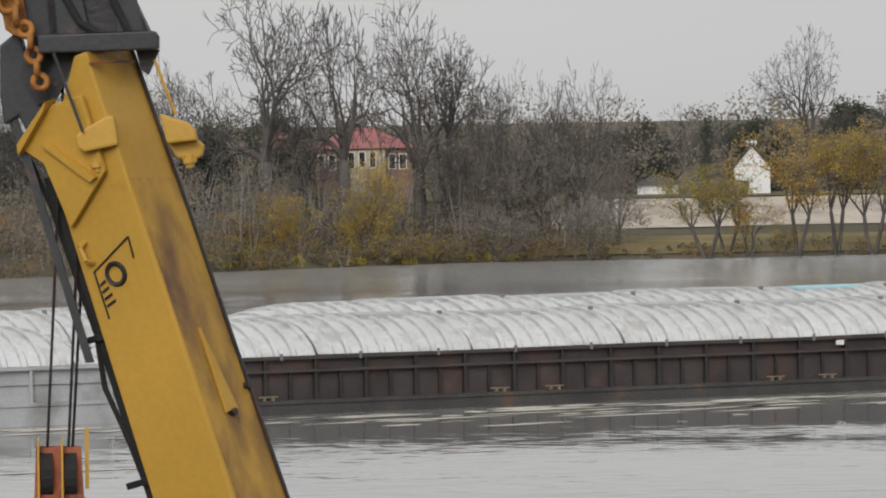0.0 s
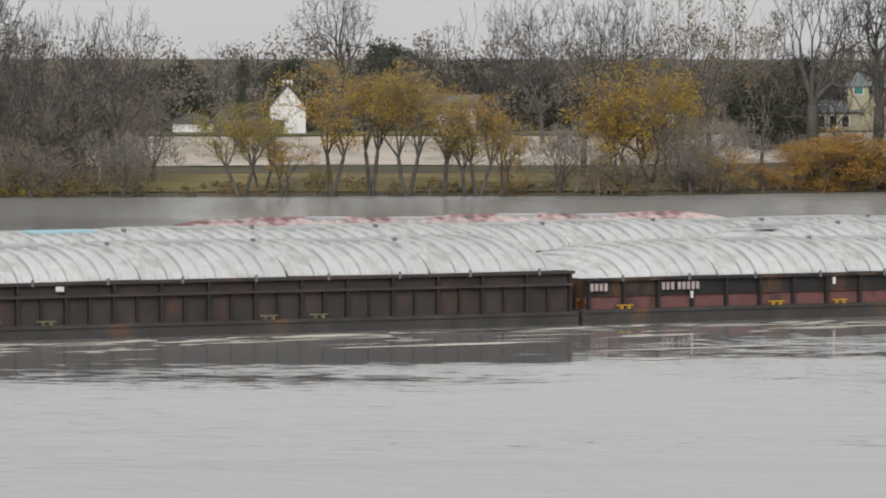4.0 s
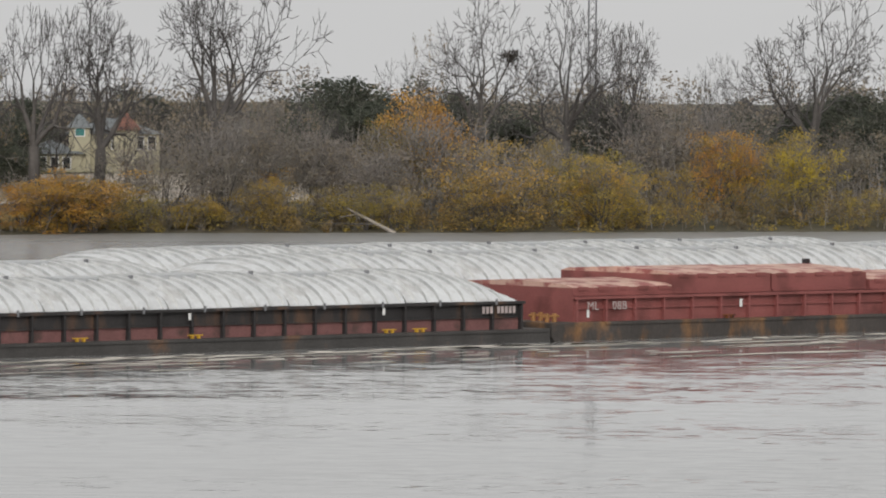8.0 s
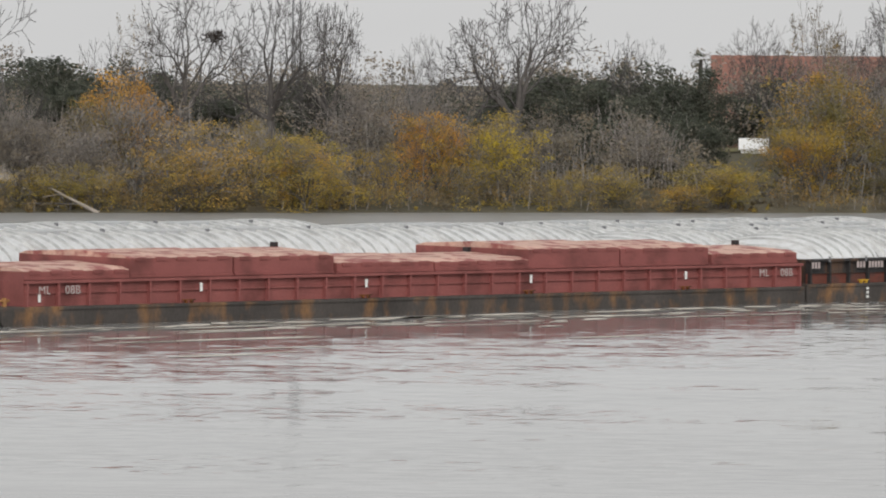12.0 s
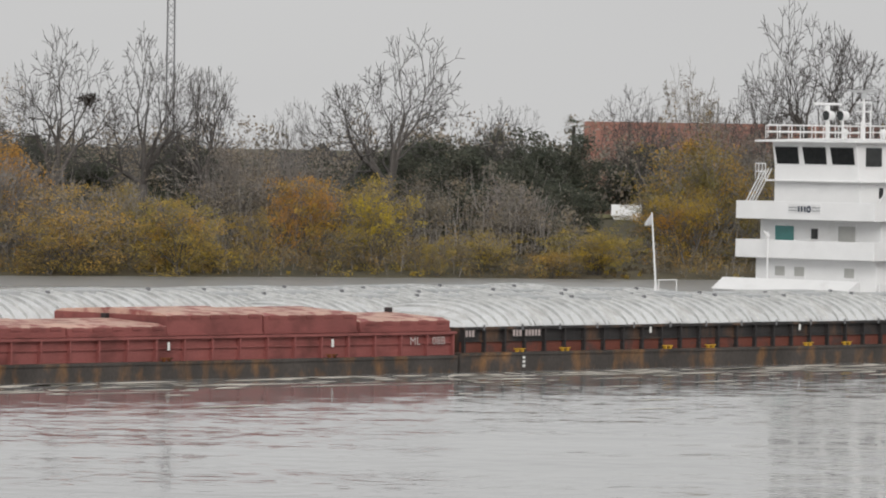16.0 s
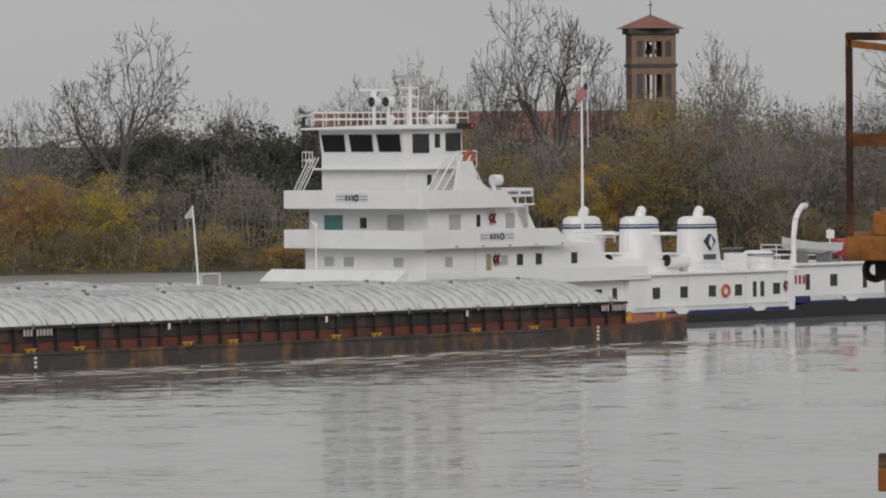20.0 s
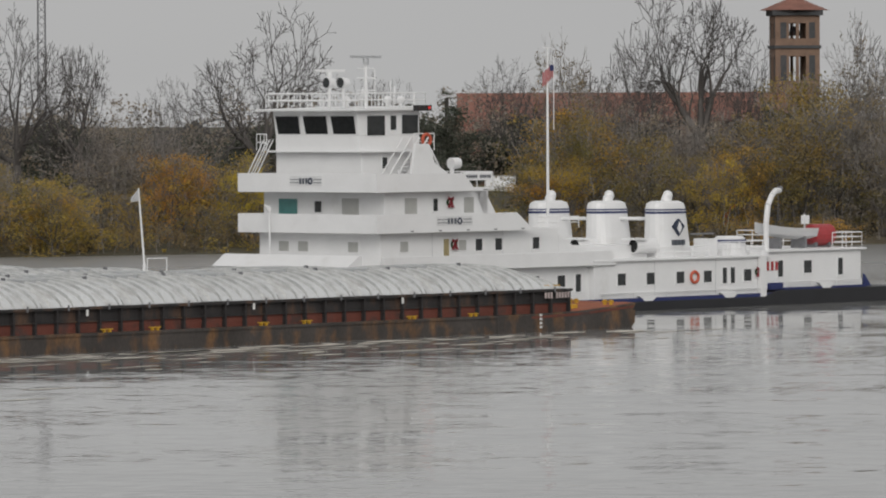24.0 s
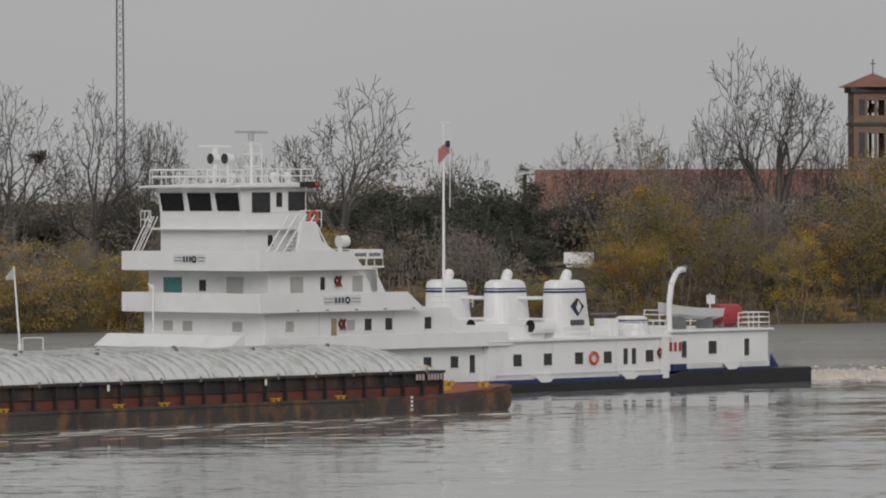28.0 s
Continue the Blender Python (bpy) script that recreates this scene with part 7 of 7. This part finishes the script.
for k in range(46):
    a, e = rng.random() * math.tau, rng.uniform(-0.7, 1.2)
    d = Vector((math.cos(a) * math.cos(e), math.sin(a) * math.cos(e), math.sin(e)))
    c = Vector((0.2, 0, 9.8))
    s = d.cross(Vector((0, 0, 1))).normalized()
    for q in range(-3, 4):
        tip = c + d * 1.5 + s * q * 0.22 + Vector((0, 0, -0.06 * q * q))
        m0 = c + d * 0.6
        bm.faces.new([bm.verts.new(v) for v in (m0 - s * 0.03, m0 + s * 0.03, tip)])
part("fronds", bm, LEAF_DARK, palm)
p = polar(7.71, 569)
ex = thing("excavator_arm", "small orange excavator arm standing at the bank", "excavator", Matrix.Translation((p.x, p.y, height(p.x, p.y))))
bm = bmesh.new()
chain(bm, [(-0.8, 0, 0.2), (-0.9, 0, 1.6), (-0.2, 0, 2.5), (0.5, 0, 2.6)], 0.16, n=6)
part("arm", bm, ORANGE, ex)
bar("bucket", GREASE, ex, -1.2, -0.5, -0.4, 0.4, 0.0, 0.6, bevel=0.05)
# ---- yellow crane boom by the lookout ----
lean = pose(0, 0, EYE) @ pose(0, 0, 0, -0.285, 0.34, -0.037) @ pose(0, 0, -EYE)
boom_at = lean @ pose(-11.98, 41.26, 11.38, 0, 0, 16.04) @ pose(0, 0, 0, 0, -17.4, 0) @ pose(0, 0, 0, 0, 0, -33.0)
crane = thing("crane_boom", "worn yellow telescopic crane boom with a dark steel head", "crane", boom_at)
bw = 0.35


def taper(z):
    """Half width of the boom at a height along it."""
    return bw * float(np.interp(z, (-1.8, 1.3, 2.34), (1.03, 0.93, 0.87)))


bm = bmesh.new()
rows = [[bm.verts.new((x * taper(z), y * taper(z), z)) for x, y in ((back, -1), (1, -1), (1, 1), (back, 1))] for z, back in ((-9.6, -1), (-1.8, -1), (1.3, -1), (1.9, -0.5), (2.36, 0.62))]
for a, b in zip(rows, rows[1:]):
    for k in range(4):
        bm.faces.new((a[k], a[(k + 1) % 4], b[(k + 1) % 4], b[k]))
bm.faces.new(rows[0][::-1])
bm.faces.new(rows[-1])
part("boom_section", bm, CRANE, crane, bevel=0.02)
# the face that is rubbed to rust and primer below the outer section's mouth
bm = bmesh.new()
prism(bm, [(-taper(-3) + 0.03, -3.0), (taper(-3) - 0.03, -3.0), (taper(1.3) - 0.03, 1.245), (-taper(1.3) + 0.03, 1.36)], 0, 0.008, axis="x")
for v in bm.verts:
    v.co.x += taper(v.co.z) + 0.003
part("worn_face", bm, CRANEWORN, crane, "boom face worn to rust and primer")
bm = bmesh.new()
prism(bm, [(-0.10, -0.55), (0.05, -0.55), (-0.10, 0.12)], taper(0) + 0.014, taper(0) + 0.04, axis="x")
part("weld_plate", bm, CRANE, crane)
for y, z in ((-0.02, -0.57), (0.28, -0.42)):
    bm = bmesh.new()
    tube(bm, (taper(z), y, z), (taper(z) + 0.05, y, z), 0.03, n=8)
    part("bolt_head", bm, GREASE, crane)
bm = bmesh.new()
chain(bm, [(taper(2.3) + 0.02, taper(2.3) - 0.03, 2.3), (taper(1.0) + 0.02, taper(1.0) - 0.03, 1.0), (taper(-1.8) + 0.02, taper(-1.8) - 0.03, -1.8), (taper(-4) + 0.02, taper(-4) - 0.03, -4.0)], 0.016, n=6)
part("guide_rod", bm, GREASE, crane)
# flange plate that stiffens the mouth of the outer section
bm = bmesh.new()
prism(bm, [(0.195, 2.06), (-0.09, 2.06), (-0.454, 1.80), (-0.32, 1.66), (-0.267, 1.13), (0.185, 1.46)], -0.39, -0.34)
fl = part("mouth_flange", bm, CRANE, crane, bevel=0.012)
bm = bmesh.new()
prism(bm, [(-0.08, 2.10), (-0.12, 2.04), (-0.47, 1.78), (-0.45, 1.86)], -0.46, -0.30)
part("flange_lip", bm, CRANE, fl)
bm = bmesh.new()
prism(bm, [(-0.26, 1.80), (-0.20, 1.80), (0.12, 1.44), (0.06, 1.42)], -0.44, -0.392)
part("flange_rib", bm, CRANE, fl)
# head of the boom: it stands level, turned to the river
head_at = boom_at.inverted() @ pose(-12.386, 41.078, 13.070, 0, -1.04, 13.42)


def plate(name, material, pts, y0, y1, parent, label="", bevel=0.0):
    """A plate of the boom head, its outline in centimetres across and up."""
    bm = bmesh.new()
    prism(bm, [(x / 100, z / 100) for x, z in pts], y0, y1)
    ob = part(name, bm, material, parent, label, bevel)
    if parent is crane:
        ob.matrix_basis = head_at
    return ob


def head_rod(name, material, pts, r, parent, n=8):
    bm = bmesh.new()
    chain(bm, [(x / 100, y, z / 100) for x, y, z in pts], r, n)
    ob = part(name, bm, material, parent)
    if parent is crane:
        ob.matrix_basis = head_at
    return ob


hd = plate("head_beam", HEADSTEEL, [(-48.1, 60.1), (39.9, 60.1), (42.5, 55.8), (42.0, 46.3), (-48.1, 46.3)], -0.34, -0.12, crane, "dark grey steel beam of the boom head", 0.015)
plate("head_body", GREASE, [(-47.2, 167.3), (10.7, 167.3), (23.6, 85.8), (35.2, 59.2), (-42.9, 59.2)], -0.10, 0.30, hd, "greasy black sheave housing", 0.02)
plate("cheek_plate", HEADSTEEL, [(-42.0, 167.3), (-30.9, 167.3), (-10.7, 66.5), (-10.7, 60.1), (-34.3, 60.1)], -0.16, -0.11, hd, bevel=0.01)
plate("cheek_plate", HEADSTEEL, [(0.0, 167.3), (10.7, 167.3), (30.9, 60.1), (10.7, 60.1)], -0.16, -0.11, hd, bevel=0.01)
plate("head_gusset", GREASE, [(24.0, 46.3), (41.6, 46.3), (32.6, 27.5), (27.5, 30.9)], -0.12, 0.05, hd)
plate("head_gusset", GREASE, [(-55.8, 60.1), (-16.3, 47.2), (-39.5, 9.4), (-51.5, 8.6), (-64.4, 30.0)], -0.10, 0.10, hd)
for x in (-1.0, 12.0):
    plate("bolt_head", HEADSTEEL, [(x - 1.4, 41.3), (x + 1.4, 41.3), (x + 1.4, 43.2), (x - 1.4, 43.2)], -0.36, -0.345, hd)
plate("seam_strip", RUST, [(-10.3, 38.6), (24.5, 39.0), (24.5, 36.9), (-10.3, 36.5)], -0.37, -0.345, crane)
arm = plate("rear_arm", HEADSTEEL, [(-79.4, 53.6), (-64.4, 65.2), (-54.9, 30.0), (-39.5, 10.7), (-59.2, -17.2), (-66.9, 0.0), (-78.1, -6.4), (-80.7, 17.2)], -0.05, 0.20, crane, "dark steel rear arm", 0.02)
plate("rear_strut", HEADSTEEL, [(-75.5, 4.3), (-69.5, 4.3), (-17.2, -188.8), (-23.6, -188.8)], -0.02, 0.06, arm)
for pts in (([(-18.0, -12.9), (1.3, -2.6), (7.3, -2.6), (9.9, -24.5), (-16.3, -29.2), (-21.0, -24.9), (-22.3, -17.2)], [(-18.4, -28.3), (9.4, -24.5), (6.9, -33.9), (-0.9, -39.5), (-11.6, -40.3), (-17.6, -36.0)], (-7.7, -34.3)), ([(41.2, -2.1), (62.6, -9.9), (67.4, -15.4), (69.1, -23.2), (46.3, -24.9)], [(46.3, -24.5), (69.1, -22.7), (73.8, -27.5), (72.1, -34.8), (64.4, -39.0), (52.3, -35.6)], (61.8, -33.5))):
    pad = plate("pad_bracket", CRANE, pts[0], -0.42, -0.12, crane, bevel=0.02)
    plate("pad_seat", CRANE, pts[1], -0.30, -0.14, pad, bevel=0.02)
    x, z = pts[2]
    head_rod("bolt", CRANE, [(x, -0.33, z), (x + 1.2, -0.33, z - 10.0)], 0.032, pad)
    head_rod("nut", CRANE, [(x + 0.4, -0.33, z - 2.5), (x + 0.9, -0.33, z - 6.5)], 0.056, pad, 6)
plate("side_frame", HEADSTEEL, [(-60.9, 167.3), (-38.6, 167.3), (-33.5, 59.2), (-42.0, 21.5), (-51.5, 38.6), (-59.2, 68.7)], -0.10, 0.12, hd, bevel=0.015)
plate("hose_block", OCHRE, [(-90.1, 167.3), (-64.4, 167.3), (-59.2, 90.1), (-55.8, 64.4), (-64.4, 59.2), (-73.8, 65.2), (-75.5, 77.2), (-86.7, 85.8)], -0.16, 0.04, hd, "ochre hydraulic block", 0.02)
head_rod("hydraulic_hose", RUBBER, [(-33.5, -0.2, 150.2), (-30.9, -0.2, 94.4), (-17.2, -0.2, 68.7), (-5.1, -0.2, 60.9)], 0.028, crane)
head_rod("hydraulic_hose", RUBBER, [(2.6, -0.2, 150.2), (6.4, -0.2, 90.1), (13.7, -0.2, 72.9), (19.3, -0.2, 60.1)], 0.028, crane)
links = thing("hoist_chain", "rust-ochre painted hoist chain hanging by the boom head", "chain", boom_at @ head_at)
for k, (x, z) in enumerate(((-78, 96), (-70, 86), (-64, 75), (-58, 65), (-54, 55), (-52, 45), (-50, 35), (-48, 25))):
    bm = bmesh.new()
    ring(bm, (x / 100, -0.28, z / 100), 0.052 if k > 2 else 0.075, 0.026, axis="y" if k % 2 else "x", n=12, m=6)
    part("link", bm, OCHRE, links, smooth=True)
head_rod("stay_rod", HEADSTEEL, [(-36.5, -0.36, 46.3), (-16.3, -0.45, -13.7)], 0.012, crane)
head_rod("stay_rod", CRANE, [(38.2, -0.20, 38.6), (52.8, -0.20, -3.4)], 0.012, crane)
# framed emblem on the near face: plain shapes only
face = -taper(0.6) - 0.004
bm = bmesh.new()
for a, b in (((-0.223, 0.762), (0.17, 0.942)), ((0.17, 0.942), (0.159, 0.775)), ((-0.223, 0.389), (-0.223, 0.762))):
    tube(bm, (a[0], face, a[1]), (b[0], face, b[1]), 0.008, n=4)
em = part("emblem_frame", bm, GREASE, crane)
bm = bmesh.new()
ring(bm, (-0.04, face, 0.70), 0.08, 0.02, n=18, m=5)
part("emblem_disc", bm, GREASE, em)
for k in range(4):
    bm = bmesh.new()
    z = 0.66 - 0.055 * k
    prism(bm, [(-0.205, z - 0.02), (-0.205, z), (-0.15 + 0.012 * k, z + 0.025), (-0.15 + 0.012 * k, z + 0.005)], face - 0.006, face)
    part("emblem_stroke", bm, GREASE, em)
bm = bmesh.new()
chain(bm, [(-0.22, face, 1.0), (-0.24, face - 0.06, 0.97), (-0.22, face - 0.06, 0.86), (-0.2, face, 0.83)], 0.022, n=6)
part("pull_handle", bm, CRANE, crane)
bm = bmesh.new()
chain(bm, [(-0.42, -0.22, 1.55), (-0.42, -0.24, 0.9), (-0.42, -0.22, 0.0), (-0.43, -0.22, -1.2), (-0.43, -0.2, -4.0)], 0.05, n=6)
part("hydraulic_hose", bm, RUBBER, crane)
bm = bmesh.new()
chain(bm, [(-0.62, -0.2, 2.2), (-0.5, -0.2, 1.3), (-0.44, -0.25, 0.3), (-0.52, -0.25, -0.1), (-0.46, -0.25, -0.55), (-0.44, -0.2, -1.4), (-0.44, -0.2, -3.5)], 0.022, n=6)
part("hydraulic_hose", bm, RUBBER, crane)
for z in (0.25, -0.9):
    bar("hose_clamp", GREASE, crane, -0.58, -0.33, -0.30, -0.24, z, z + 0.05)
# pedestal on the bank that carries the boom, below every view
ped = thing("crane_pedestal", "plain steel crane pedestal on the bank", "crane base", pose(-8.6, 42.2, 0))
bm = bmesh.new()
tube(bm, (0, 0, height(-8.6, 42.2) - 0.5), (0, 0, height(-8.6, 42.2) + 0.9), 1.2, 1.0, n=16)
part("drum", bm, CRANE, ped)

# hook block hanging on wire ropes from the boom's head
block = thing("hook_block", "rusty orange crane hook block with black sheaves", "hook block", lean @ pose(-12.82, 41.03, 10.25, 0, 0, 17))
bm = bmesh.new()
prism(bm, [(-0.17, 0.42), (-0.19, 0.0), (-0.15, -0.4), (0.15, -0.4), (0.19, 0.0), (0.17, 0.42)], -0.12, -0.09)
prism(bm, [(-0.17, 0.42), (-0.19, 0.0), (-0.15, -0.4), (0.15, -0.4), (0.19, 0.0), (0.17, 0.42)], 0.09, 0.12)
part("cheek_plate", bm, mat("faded_orange_block", (0.34, 0.10, 0.045), 0.7, vary=0.2, scale=6, stain=(0.12, 0.04, 0.02), stain_scale=5), block, bevel=0.008)
for x in (-0.09, 0.09):
    bm = bmesh.new()
    tube(bm, (x - 0.045, 0, 0.22), (x + 0.045, 0, 0.22), 0.2, n=20)
    part("sheave", bm, RUBBER, block)
    bar("sheave_guard", CRANE, block, x - 0.07, x - 0.055, -0.2, 0.2, 0.02, 0.48)
bar("crosspiece", RUST, block, -0.2, 0.2, -0.2, 0.2, -0.08, 0.02, bevel=0.01)
bar("side_arm", CRANE, block, 0.2, 0.23, -0.05, 0.05, 0.1, 0.56)
bm = bmesh.new()
chain(bm, [(0, 0, -0.4), (0, 0, -0.6), (0.13, 0, -0.72), (0.16, 0, -0.86), (0.05, 0, -0.98), (-0.1, 0, -0.94), (-0.15, 0, -0.82)], 0.045, n=8)
part("hook", bm, GREASE, block)
bm = bmesh.new()
for x0, x1, y in ((-0.09, 0.1, -0.05), (0.07, 0.26, -0.05), (0.1, 0.32, 0.05)):
    tube(bm, (x0, y, 0.3), (x1, y, 3.7), 0.012, n=5)
part("wire_rope", bm, GREASE, block)

# ---- rusty mooring dolphin with a railed platform ----
c = polar(10.735, 31.45)
dol = thing("mooring_dolphin", "heavily rusted steel mooring pile with a railed platform", "mooring pile", Matrix.Translation((c.x, c.y, -0.027)) @ Matrix.Rotation(radians(-10.735), 4, "Z"))
bm = bmesh.new()
tube(bm, (0.70, 0.66, height(c.x, c.y) - 1.0), (0.70, 0.66, 12.34), 0.665, 0.665, n=40)
part("pile", bm, RUST, dol, smooth=False)
bar("cap_plate", RUSTLIGHT, dol, -0.25, 1.75, -0.15, 1.5, 12.32, 12.455, bevel=0.012)
bm = bmesh.new()
prism(bm, [(-0.10, -0.02), (0.2, -0.14), (1.5, -0.14), (1.62, 0.1), (1.62, 1.3), (-0.1, 1.3)], 12.455, 12.575, axis="z")
part("hatch_coaming", bm, RUSTLIGHT, dol, bevel=0.01)
bar("hatch_lid", RUSTLIGHT, dol, -0.04, 1.5, 0.0, 1.2, 12.575, 12.60)
for x0, x1 in ((0.12, 0.36), (0.55, 0.72)):
    bm = bmesh.new()
    box(bm, x0, x1, -0.146, -0.142, 12.49, 12.56)
    part("paint_patch", bm, OLDPAINT, dol, "peeling grey-green paint")
bm = bmesh.new()
chain(bm, [(0.28, 0.1, 12.6), (0.28, 0.1, 12.72), (0.46, 0.1, 12.72), (0.46, 0.1, 12.6)], 0.016, n=8)
part("lifting_handle", bm, STEEL, dol)
bm = bmesh.new()
chain(bm, [(0.34, 0.3, 12.6), (0.34, 0.3, 12.715), (0.50, 0.3, 12.715), (0.50, 0.3, 12.6)], 0.014, n=8)
part("lifting_handle", bm, RUSTLIGHT, dol)
bar("corner_post", RUST, dol, -0.245, -0.205, -0.14, -0.10, 12.455, 13.58, bevel=0.004)
bar("corner_post", RUST, dol, 1.66, 1.70, -0.14, -0.10, 12.455, 13.5, bevel=0.004)
bar("corner_post", RUST, dol, 1.66, 1.70, 1.4, 1.44, 12.455, 13.6, bevel=0.004)
bm = bmesh.new()
prism(bm, [(-0.245, 13.545), (1.70, 13.30), (1.70, 13.26), (-0.245, 13.505)], -0.14, -0.10)
part("top_rail", bm, RUSTLIGHT, dol)
bm = bmesh.new()
v = [(-0.24, -0.10), (-0.20, -0.10), (1.70, 1.40), (1.66, 1.44)]
prism(bm, v, 13.54, 13.585, axis="z")
part("top_rail", bm, RUST, dol)
bm = bmesh.new()
prism(bm, [(-0.245, 13.02), (1.70, 13.07), (1.70, 12.99), (-0.245, 12.95)], -0.135, -0.105)
part("mid_rail", bm, RUSTLIGHT, dol)
bm = bmesh.new()
ring(bm, (-0.09, 0.35, 12.26), 0.052, 0.022, n=24, m=8)
part("shackle_ring", bm, GREASE, dol)
bar("ring_bracket", GREASE, dol, -0.09, 0.02, 0.3, 0.4, 12.2, 12.32)
random.seed(8)
for k in range(26):
    a = random.uniform(-2.6, -0.7)
    z = random.uniform(11.2, 12.2)
    x, y = 0.70 + 0.667 * math.cos(a), 0.66 + 0.667 * math.sin(a)
    bm = bmesh.new()
    w, hgt = random.uniform(0.004, 0.016), random.uniform(0.03, 0.13)
    tx, ty = -math.sin(a), math.cos(a)
    lean = random.uniform(-0.4, 0.4)
    pts = [(x + tx * w * u + tx * v * lean, y + ty * w * u + ty * v * lean, z + v) for u, v in ((-1, 0.02), (0.2, -hgt * 0.5), (1, 0.0), (0.6, hgt), (-0.3, hgt * 0.8))]
    f = bm.faces.new([bm.verts.new(q) for q in pts])
    bmesh.ops.solidify(bm, geom=[f], thickness=0.004)
    part("scrape", bm, RUSTPALE, dol, "pale scraped patch")
bar("lower_ledge", RUST, dol, -0.08, 1.7, -0.1, 1.4, 11.04, 11.17, bevel=0.01)


# ---- what moves: the whole tow, thing by thing ----
def motions():
    for ob, m, slack in AFLOAT:
        walk(ob, [(t, tow_pose(t) @ m @ Matrix.Translation((slack * (t - 22), 0, 0))) for t in TOW_TIMES])


motions()
